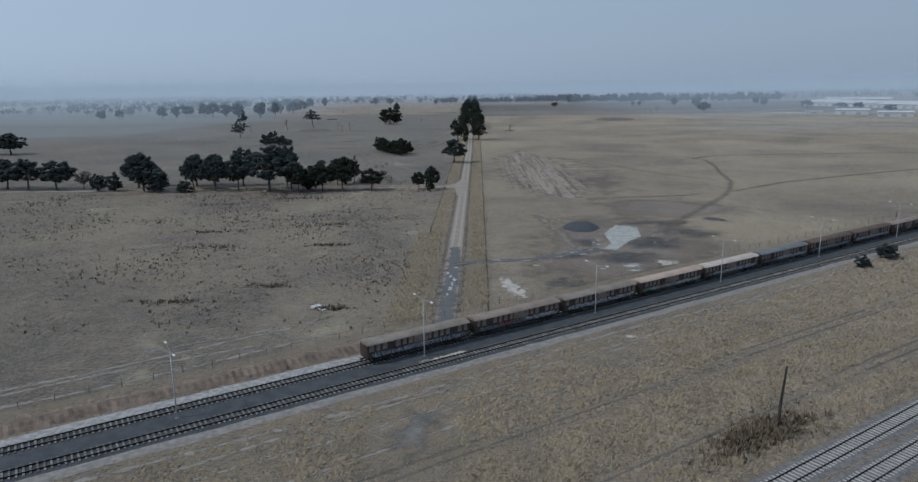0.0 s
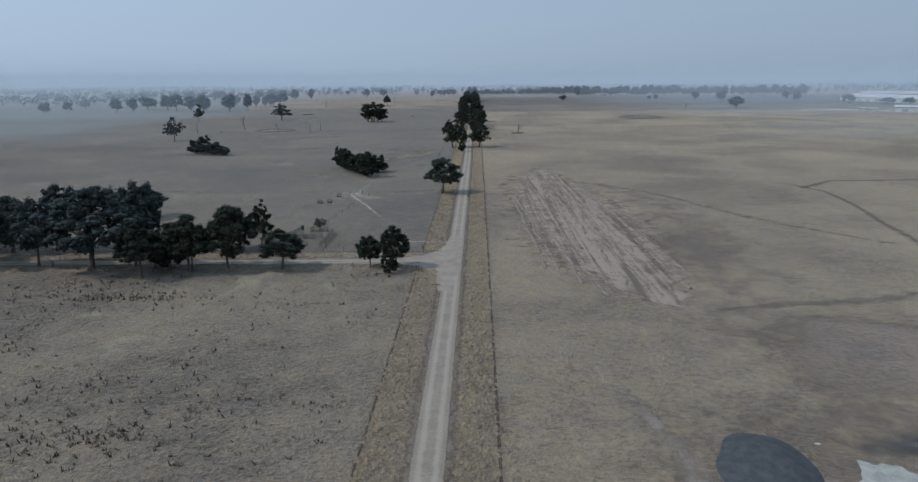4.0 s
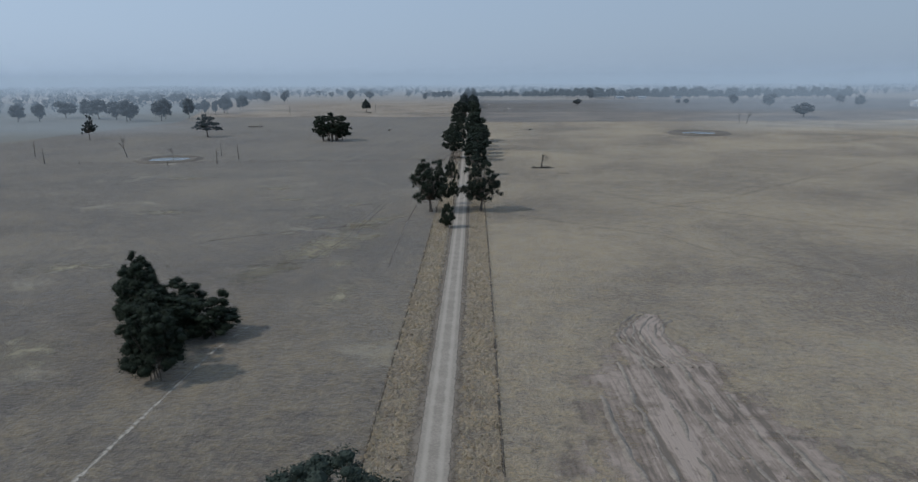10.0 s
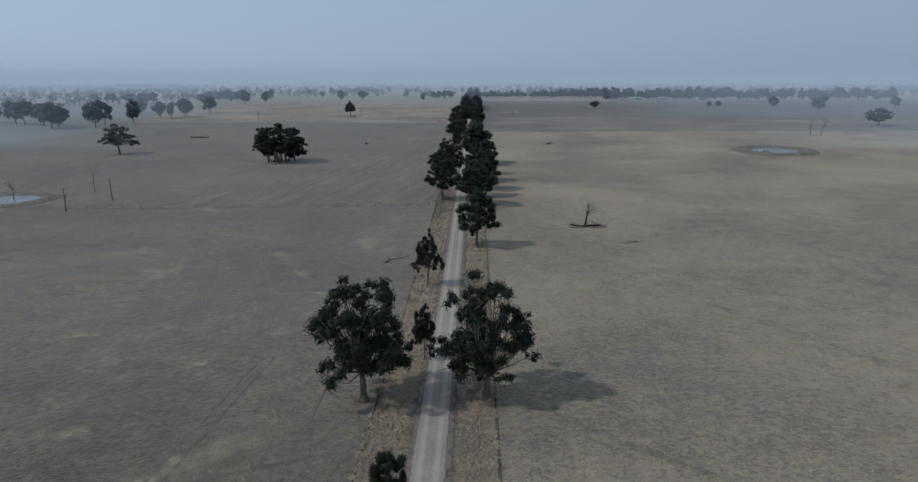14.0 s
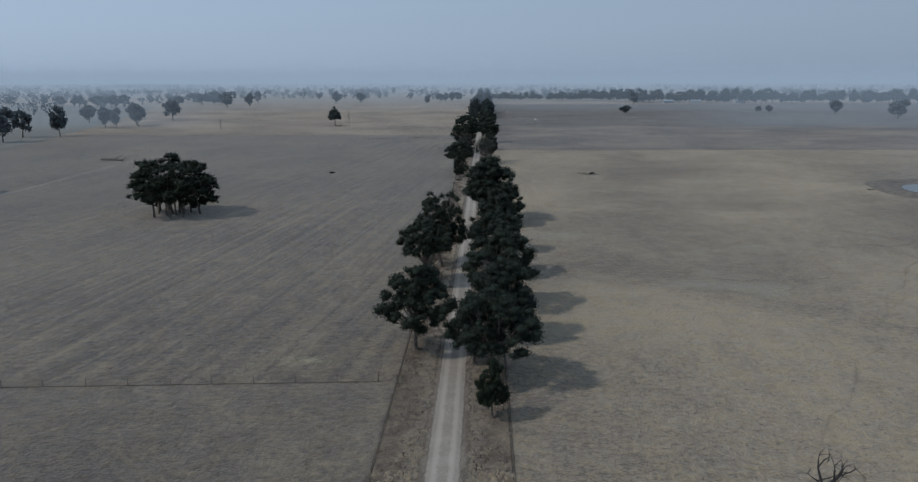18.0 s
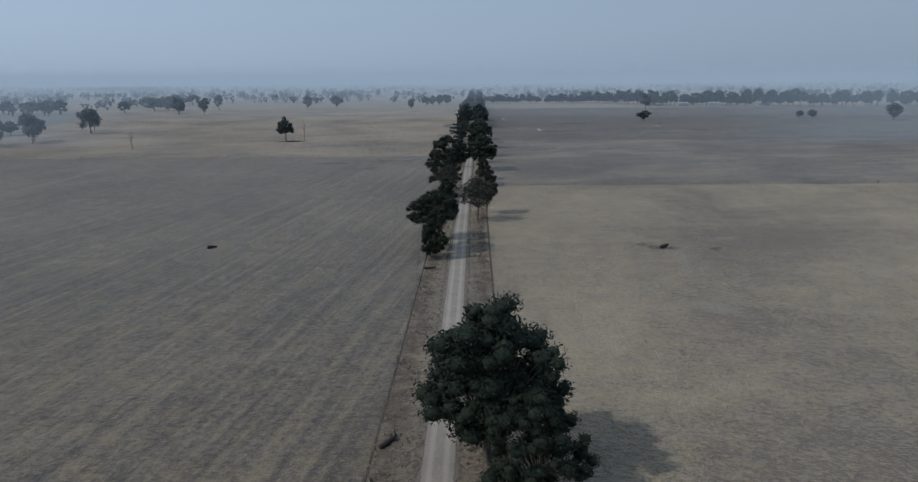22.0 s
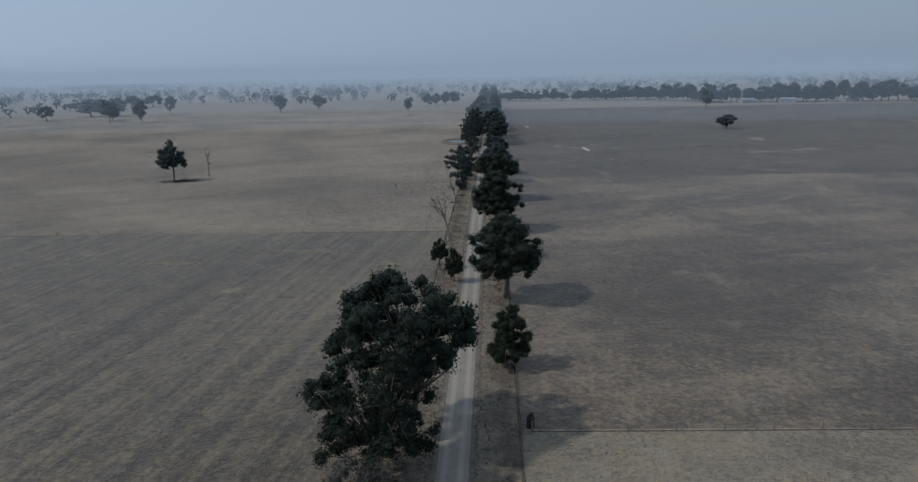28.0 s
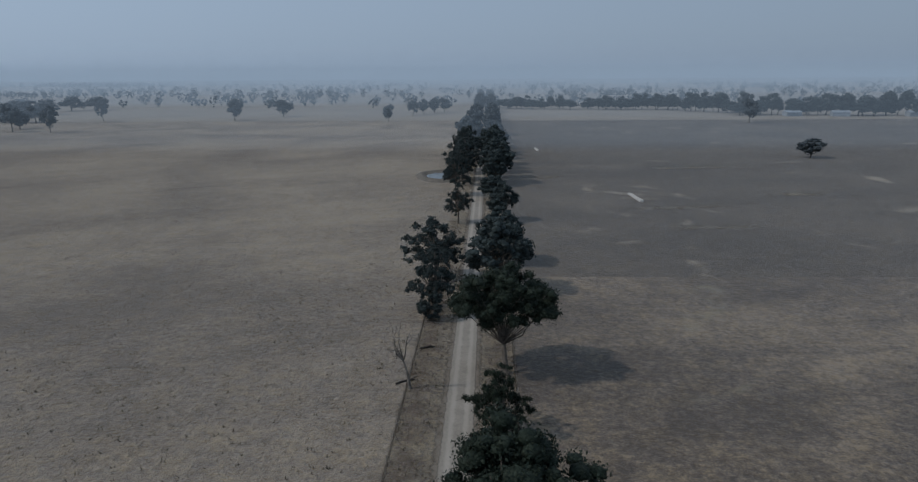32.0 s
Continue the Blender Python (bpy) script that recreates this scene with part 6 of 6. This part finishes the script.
for k, (x, y, h, r, lx) in enumerate(((-117, 694.5, 7.8, 0.34, 0.1), (-127.5, 732.9, 8.3, 0.2, 0.2), (-112.4, 716.2, 8.4, 0.3, -0.6), (-141.0, 690, 3.0, 0.3, 0.3), (-210, 700, 8, 0.3, 0.3), (-236, 735, 9, 0.3, -0.4))):
    V, F = tubes([((0, 0, -0.2), (lx * 0.4, 0.1, h * 0.5), r, r * 0.75), ((lx * 0.4, 0.1, h * 0.5), (lx, 0, h), r * 0.75, r * 0.35), ((lx * 0.5, 0.1, h * 0.55), (lx + 1.2, 0.3, h * 0.8), r * 0.4, r * 0.15)], 6)
    tagged(new("dead_tree", mesh_of("dead_tree", V, F, bark_dead, True)), "bare grey standing dead tree trunk", "dead tree").matrix_world = pose(x, y, 0, 0, 0, 40 * k)


def taper(points, radii, sides=7):
    """One closed tapered tube along a line of points."""
    V, F = polytube(points, 1.0, sides)
    V = [np.array(points[i // sides], float) + (v - np.array(points[i // sides], float)) * radii[i // sides] for i, v in enumerate(V)]
    n = len(V)
    return V, F + [tuple(range(sides))[::-1], tuple(range(n - sides, n))]


def log(x, y, turn, length, r, material, label, limbs=3, seed=0):
    """A fallen trunk lying on the ground, with broken limbs."""
    rng = np.random.default_rng(seed)
    bow = 0.12 * length * rng.uniform(-1, 1)
    V, F = taper([(-length / 2, 0, r), (-length / 4, bow * 0.7, r), (0, bow, r * 1.1), (length / 4, bow * 0.6, r), (length / 2, 0, r * 0.8)], (r, r * 1.05, r * 0.9, r * 0.65, r * 0.4))
    ob = tagged(new("fallen_log", mesh_of("fallen_log", V, F, material, True)), label, "log")
    ob.matrix_world = pose(x, y, 0, 0, 0, turn)
    for _ in range(limbs):
        a = np.array((rng.uniform(-0.1, 0.4) * length, bow * 0.6, r))
        d = np.array((rng.uniform(0.1, 0.3) * length, rng.uniform(-0.35, 0.35) * length, rng.uniform(0, 0.25) * length))
        V, F = taper([a, a + d * 0.5 + rng.normal(0, 0.05, 3) * length * 0.5, a + d], (r * 0.4, r * 0.28, r * 0.12), 5)
        part("limb", mesh_of("limb", V, F, material, True), ob)


log(6.2, 640, 100, 7.5, 0.35, bark_dead, "pale fallen trunk on the verge", 3, 1)
log(-2.5, 634, 30, 5, 0.1, bark_dead, "grey branches fallen on dry grass", 4, 2)
log(-5.0, 631, 80, 3, 0.16, bark_black, "charred branches fallen on dry grass", 3, 3)
log(50.8, 669.5, 10, 5.5, 0.3, bark_black, "charred limbs fallen from the dead tree", 4, 4)
log(47.0, 670.2, 150, 4.5, 0.28, bark_black, "charred limbs fallen from the dead tree", 4, 5)
for k, (x, y, w) in enumerate(((45.4, 672.5, 40), (52.6, 673.0, 120), (48.0, 667.6, 75), (53.4, 670.4, 160), (46.2, 668.6, 10), (50.2, 674.6, 95))):
    log(x, y, w, 2.6 + 0.3 * k, 0.14, bark_dead, "grey limbs fallen round the dead tree", 4, 30 + k)
log(70.5, 924.2, 40, 2.6, 0.5, bark_black, "blackened stump and roots in golden pasture", 3, 6)
log(-49.0, 926.0, 20, 2.4, 0.45, bark_black, "blackened stump in mown pasture", 2, 7)
log(8.4, 826, 60, 3.4, 0.3, bark_black, "charred log on the verge", 4, 8)
log(-177, 975, -22, 16, 0.55, bark_dead, "long fallen trunk in pasture", 3, 9)
log(6.6, 380.5, 85, 5.0, 0.25, bark_dead, "fallen branch on the verge", 4, 10)
log(9.8, 905, 20, 2.6, 0.3, bark_black, "charred log on the verge", 3, 11)
log(26.4, 1003, 95, 6, 0.2, bark_dead, "grey branch fallen beside the fence", 4, 12)
log(14.0, 1186, 30, 3, 0.16, bark_black, "dark branch fallen on the verge", 3, 13)
log(-105, 1243, 20, 7, 0.3, bark_black, "fallen dark branches under the gum tree", 5, 14)
log(-1.9, 269.8, 10, 1.8, 0.16, bark_dead, "short pale log beside the road", 0, 15)
log(16.5, 1199, 20, 2.5, 0.2, bark_black, "dark branch fallen on the verge", 3, 16)
log(192, 876, 10, 5, 0.3, bark_dead, "pale fallen trunk near the dam", 1, 17)
log(172, 880, 10, 3, 0.25, bark_dead, "pale fallen trunk near the dam", 1, 18)
patch("bare_soil", 70, 924, 7, 5, 0, 0.05, soil_brown, "trampled pale soil round a stump")
patch("burnt_patch", 51, 670, 7, 4.5, 0, 0.05, soil_m("ashy_soil", (0.12, 0.11, 0.098), (0.19, 0.172, 0.15), ragged=0.9, scale=0.3, cover=0.8), "ashy soil under the dead tree")
patch("camp_soil", -106, 1244, 13, 6.5, 5, 0.05, soil_m("dark_camp_soil", (0.06, 0.054, 0.047), (0.10, 0.09, 0.078), ragged=0.5, scale=0.2, cover=0.9), "dark trampled soil under the gum tree")
conc = plain_matter("pale_concrete", (0.42, 0.41, 0.39), (0.56, 0.55, 0.53), 1.5, 0.85, bump=0.2)
bm = bmesh.new()
for sx, sy, cx, cy in ((16, 0.12, 0, -0.5), (16, 0.12, 0, 0.5), (0.12, 1.1, -8, 0), (0.12, 1.1, 8, 0)):
    boxes(bm, cx, cy, 0.35, sx, sy, 0.7)
boxes(bm, 0, 0, 0.1, 15.9, 0.95, 0.2)
trough_me = from_bm("water_trough", bm, conc)
for x, y, turn, k in ((83, 1338.5, 93, 1.0), (62, 1500, 93, 0.9)):
    tagged(new("water_trough", trough_me), "long pale concrete feed trough in dark pasture", "trough").matrix_world = pose(x, y, 0.05, 0, 0, turn) @ Matrix.Scale(k, 4)
crate_m = plain_matter("dark_steel", (0.03, 0.03, 0.03), (0.07, 0.068, 0.065), 2.0, 0.7, 0.3)
leg_me = box_mesh("leg", 0.1, 0.1, 1.2, crate_m)
tray_me = box_mesh("tray", 1.3, 1.1, 0.12, crate_m, 0.02)
for x, y in ((-40.4, 380), (-44.8, 366.5), (-41.6, 367.5)):
    fd = tagged(new("stock_feeder"), "small dark steel stock feeder in pasture", "feeder")
    fd.matrix_world = pose(x, y, 0.02, 0, 0, x * 13)
    for a in (-0.6, 0.6):
        for b in (-0.5, 0.5):
            part("leg", leg_me, fd, "", pose(a, b, 0.6))
    for z in (0.3, 1.1):
        part("tray", tray_me, fd, "", pose(0, 0, z))
bm = bmesh.new()
boxes(bm, 0, 0, 0.45, 0.06, 0.03, 1.1)
guide_me = from_bm("guide_post", bm, lamp_white)
for x, y in ((3.9, 280.2), (10.2, 273.3), (14.2, 1094), (5.8, 533)):
    tagged(new("guide_post", guide_me), "small white roadside guide post", "guide post").matrix_world = pose(x, y, 0)
bm = bmesh.new()
bmesh.ops.create_cone(bm, cap_ends=True, segments=10, radius1=0.55, radius2=0.5, depth=1.5, matrix=Matrix.Translation((0, 0, 0.75)))
bmesh.ops.create_cone(bm, cap_ends=True, segments=8, radius1=0.3, radius2=0.25, depth=0.5, matrix=Matrix.Translation((0.1, 0, 1.7)))
tagged(new("stump", from_bm("stump", bm, bark_black)), "charred stump used as a fence corner", "stump").matrix_world = pose(28.4, 1032.6, 0)

# ---- sheds on the far east side ----
shed_wall = plain_matter("shed_wall_sheet", (0.40, 0.41, 0.42), (0.50, 0.51, 0.52), 0.2, 0.6, bump=0.05)
shed_roof = plain_matter("shed_roof_sheet", (0.42, 0.44, 0.45), (0.56, 0.57, 0.58), 0.1, 0.5, bump=0.05)
shed_door = plain_matter("shed_door_sheet", (0.22, 0.25, 0.28), (0.30, 0.33, 0.36), 0.3, 0.6)


def shed(x, y, sx, sy, h, turn):
    ob = tagged(new("warehouse"), "large pale metal warehouse shed far off", "warehouse", "far warehouses")
    ob.matrix_world = pose(x, y, 0, 0, 0, turn)
    part("wall", box_mesh("wall", sx, sy, h, shed_wall), ob, "", pose(0, 0, h / 2))
    V = [(-sx / 2 - 1, -sy / 2 - 1, h), (sx / 2 + 1, -sy / 2 - 1, h), (sx / 2 + 1, 0, h + sy * 0.09), (-sx / 2 - 1, 0, h + sy * 0.09), (sx / 2 + 1, sy / 2 + 1, h), (-sx / 2 - 1, sy / 2 + 1, h)]
    part("roof", mesh_of("roof", V, [(0, 1, 2, 3), (3, 2, 4, 5), (0, 3, 5), (1, 4, 2), (0, 5, 4, 1)], shed_roof), ob, "white metal roof")
    for k in range(int(sx / 18)):
        part("door", box_mesh("door", 6, 0.3, h * 0.6, shed_door), ob, "grey roller door", pose(-sx / 2 + 10 + 18 * k, -sy / 2 - 0.1, h * 0.3))


shed(728, 1225, 285, 56, 7, -79.5)
shed(860, 1500, 120, 50, 8, -20)
shed(538, 948, 40, 22, 6, -33)
shed(548, 870, 38, 20, 5.5, -30)
shed(508, 990, 20, 8, 3, -33)
for x, y, h, w in ((615, 1227, 14, 20), (672, 1167, 10, 16), (640, 1031, 10, 18), (662, 1206, 9, 22), (560, 905, 5, 8)):
    tree("far", x, y, h, w, "dark tree beside the far warehouses")
sheet("hardstand", [(462, 1050), (470, 1030), (525, 972), (535, 980), (500, 1040)], 0.06, plain_matter("pale_hardstand", (0.36, 0.36, 0.355), (0.46, 0.46, 0.45), 0.05, 0.9, local=False), "pale gravel hardstand round the far warehouses")
for x, y, turn in ((352, 1812, 10), (398, 1806, -10), (470, 1800, 0)):
    ob = tagged(new("farm_shed"), "small farm building under far trees", "farm building")
    ob.matrix_world = pose(x, y, 0, 0, 0, turn)
    part("wall", box_mesh("wall", 16, 9, 4, shed_door), ob, "", pose(0, 0, 2))
    V = [(-8.5, -5, 4), (8.5, -5, 4), (8.5, 0, 6), (-8.5, 0, 6), (8.5, 5, 4), (-8.5, 5, 4)]
    part("roof", mesh_of("roof", V, [(0, 1, 2, 3), (3, 2, 4, 5), (0, 3, 5), (1, 4, 2), (0, 5, 4, 1)], shed_door), ob)


# ---- litter in the paddock ----
sheet_iron = plain_matter("bent_pale_sheet", (0.42, 0.42, 0.41), (0.58, 0.58, 0.57), 1.2, 0.6, bump=0.2)
for x, y, sx, sy, w in ((-28.6, 126.6, 1.9, 1.2, 20), (-29.2, 125.4, 1.0, 0.25, -40), (-26.8, 124.2, 0.9, 0.6, 10), (-27.6, 124.3, 0.25, 0.9, 25), (-27.2, 126.4, 0.9, 0.5, 60)):
    bm = bmesh.new()
    bmesh.ops.create_grid(bm, x_segments=5, y_segments=3, size=0.5)
    for v in bm.verts:
        v.co = Vector((v.co.x * sx, v.co.y * sy, 0.14 + 0.1 * math.sin(v.co.x * 7) + 0.06 * v.co.y))
    r = bmesh.ops.extrude_face_region(bm, geom=bm.faces[:])
    bmesh.ops.translate(bm, vec=(0, 0, -0.10), verts=[v for v in r["geom"] if isinstance(v, bmesh.types.BMVert)])
    tagged(new("scrap_sheet", from_bm("scrap_sheet", bm, sheet_iron)), "bent pale scrap sheet lying in dry pasture", "scrap").matrix_world = pose(x, y, 0, 0, 0, w)
# low pale block standing in for a whitish stump beside the log
bm = bmesh.new()
boxes(bm, 0, 0, 0.1, 0.9, 0.6, 0.22, 0.2, 0.03)
tagged(new("pale_stump_block", from_bm("pale_stump_block", bm, stone_m)), "small pale stump on the verge, drawn as a low block", "slab").matrix_world = pose(12.0, 909.6, 0, 0, 0, 15)


# ---- tussocks and weeds ----
def tufts(name, count, seed, pick, size, material, label, blades=4, wide=0.17):
    """Many grass tufts, each a few bent blades in a fan, in one mesh."""
    rng = np.random.default_rng(seed)
    P = np.array([pick(rng) for _ in range(count)])
    n = len(P)
    Vs, Fs = [], []
    for b in range(blades):
        w = rng.uniform(0, 2 * math.pi, n)
        s = size * rng.uniform(0.5, 1.4, n)
        dx, dy = np.cos(w), np.sin(w)
        half = s * wide
        base = np.stack([P[:, 0] + rng.normal(0, 0.18, n), P[:, 1] + rng.normal(0, 0.18, n), np.full(n, 0.03)], 1)
        side = np.stack([-dy * half, dx * half, np.zeros(n)], 1)
        lean = np.stack([dx * s * rng.uniform(0.1, 0.9, n), dy * s * rng.uniform(0.1, 0.9, n), s * rng.uniform(0.4, 0.9, n)], 1)
        Vs.append(np.stack([base - side, base + side, base + lean + side * 0.3, base + lean - side * 0.3], 1).reshape(-1, 3))
        Fs.append(np.arange(4 * n).reshape(n, 4) + 4 * n * b)
    tagged(new(name, fast_mesh(name, np.concatenate(Vs), np.concatenate(Fs), material)), label, "grass", "", "stuff")


def hummocks(name, count, seed, pick, wide, high, label, material=None):
    """Low rough mounds of tangled grass, each an uneven cone, in one mesh."""
    rng = np.random.default_rng(seed)
    P = np.array([pick(rng) for _ in range(count)])
    n, k = len(P), 6
    R = wide * rng.uniform(0.55, 1.3, n)
    H = high * rng.uniform(0.4, 1.3, n)
    V = np.zeros((n, k + 1, 3))
    w0 = rng.uniform(0, 6.28, n)
    for j in range(k):
        r = R * rng.uniform(0.7, 1.25, n)
        V[:, j, 0], V[:, j, 1], V[:, j, 2] = P[:, 0] + np.cos(w0 + j * 6.283 / k) * r, P[:, 1] + np.sin(w0 + j * 6.283 / k) * r, 0.02
    V[:, k, 0], V[:, k, 1], V[:, k, 2] = P[:, 0] + rng.normal(0, 0.3, n) * R, P[:, 1] + rng.normal(0, 0.3, n) * R, H
    F = np.concatenate([np.stack([np.arange(n) * (k + 1) + j, np.arange(n) * (k + 1) + (j + 1) % k, np.arange(n) * (k + 1) + k], 1) for j in range(k)])
    me = fast_mesh(name, V.reshape(-1, 3), F, material or hummock_m)
    me.shade_smooth()
    tagged(new(name, me), label, "grass", "", "stuff")


def verge_pick(r):
    y = r.uniform(195, 680)
    side = -1 if r.uniform() < 0.5 else 1
    if 282 < y < 298 and side < 0:
        y += 30
    return road_x(y) + side * r.uniform(3.3, 8.2), y


def verge_far(r):
    y = r.uniform(620, 1290)
    return road_x(y) + r.choice((-1, 1)) * r.uniform(3.3, 8.0), y


def verge_near(r):
    while True:
        y = r.uniform(105, 196)
        x = road_x(y) - r.uniform(4.2, 11) if r.uniform() < 0.6 else road_x(y) + r.uniform(4.0, 8.0)
        if Vector((x, y, 0)).dot(RN) > 103.5 and not (154 < y < 163 and x > 0):
            return x, y


def rail_pick(r):
    while True:
        s, d = r.uniform(-10, 260), min(r.uniform(38.0, 78.0), r.uniform(44.0, 84.0))
        q = rail_at(s, d)
        rut = min(abs(d + 0.8 * math.sin(s / 37.0) - k) for k in (60.5, 58.6, 47.5, 45.6))
        if abs(q.x + 6.6) > 5.5 and rut > 0.8 and noise.noise((q.x * 0.06, q.y * 0.06, 2.0)) > r.uniform(-0.7, 0.1):
            return q.x, q.y


def side_pick(r):
    return r.uniform(-150, -8), r.choice((294.8, 284.2)) + r.normal(0, 0.9)


def field_pick(r):
    while True:
        x, y = r.uniform(-170, -12), r.uniform(112, 278)
        if Vector((x, y, 0)).dot(RN) > 105 and noise.noise((x * 0.035, y * 0.035, 5.0)) + 0.5 * noise.noise((x * 0.15, y * 0.15, 1.0)) > r.uniform(-0.3, 0.7):
            return x, y


CLUMPS = ((-68, 179, 4.5, 1.6), (-37, 180, 3, 0.8), (-41, 141, 2.4, 0.8), (-41, 209, 5, 1.4), (-97, 218, 7, 2.5), (-58, 130, 3, 1.0), (-25, 125, 2, 0.8), (-90, 250, 8, 1.4), (-60, 262, 6, 1.2), (-75, 200, 5, 1.0))


def clump_pick(r):
    x, y, a, b = CLUMPS[r.integers(len(CLUMPS))]
    return x + r.normal(0, a), y + r.normal(0, b)


def dropping_pick(r):
    y = 1150 + abs(r.normal(0, 90))
    return road_x(y) - 9 - abs(r.normal(0, 45)), y


hummocks("verge_grass", 7500, 21, verge_pick, 0.45, 0.45, "long dry golden grass on the road verge")
hummocks("verge_litter", 5200, 29, verge_far, 0.36, 0.16, "brown grass and bark litter on the road verge", g_litter)
tufts("verge_blades", 3000, 44, verge_far, 0.4, tuft_dark, "thin dead weeds on the road verge")
tufts("verge_blades", 5000, 41, verge_pick, 0.5, tuft_gold, "dry golden grass blades on the road verge", 4, 0.08)
hummocks("verge_grass", 2600, 22, verge_near, 0.5, 0.4, "long dry golden grass beside the road end")
tufts("verge_blades", 3600, 42, verge_near, 0.6, tuft_gold, "dry golden grass blades beside the road end", 5, 0.07)
hummocks("trackside_grass", 14000, 23, rail_pick, 0.5, 0.46, "rough dry tussocks beside the railway")
tufts("trackside_blades", 11000, 43, rail_pick, 0.6, tuft_gold, "dry grass blades beside the railway", 5, 0.07)
tuft_brown, nt_, b_ = matter("brown_dead_grass", 0.9)
nt_.links.new(blend(nt_, nt_.nodes.new("ShaderNodeNewGeometry").outputs["Random Per Island"], (0.07, 0.055, 0.04), (0.19, 0.152, 0.105)), b_.inputs["Base Color"])
tufts("scrub_grass", 520, 47, lambda r: tuple((rail_at(70.0, 43.0) + RU * r.normal(0, 5.0) + RN * r.normal(0, 1.5))[:2]), 0.9, tuft_brown, "tall brown dead grass round the charred pole", 5, 0.08)
hummocks("side_road_grass", 1800, 24, side_pick, 0.6, 0.4, "dry grass along the side road")
tufts("pasture_weeds", 2200, 25, field_pick, 0.6, tuft_dark, "dead dark weeds dotted over pasture")
tufts("weed_clumps", 620, 26, clump_pick, 0.6, tuft_dark, "clumps of dead dark weeds")
tufts("pasture_weeds", 1100, 27, dropping_pick, 0.36, tuft_dark, "small dark weeds dotted over bleached pasture")
hummocks("pasture_grass", 9000, 28, lambda r: (r.uniform(-130, -11), r.uniform(130, 281)), 0.42, 0.16, "dry grass tussocks in the pasture", g_south)
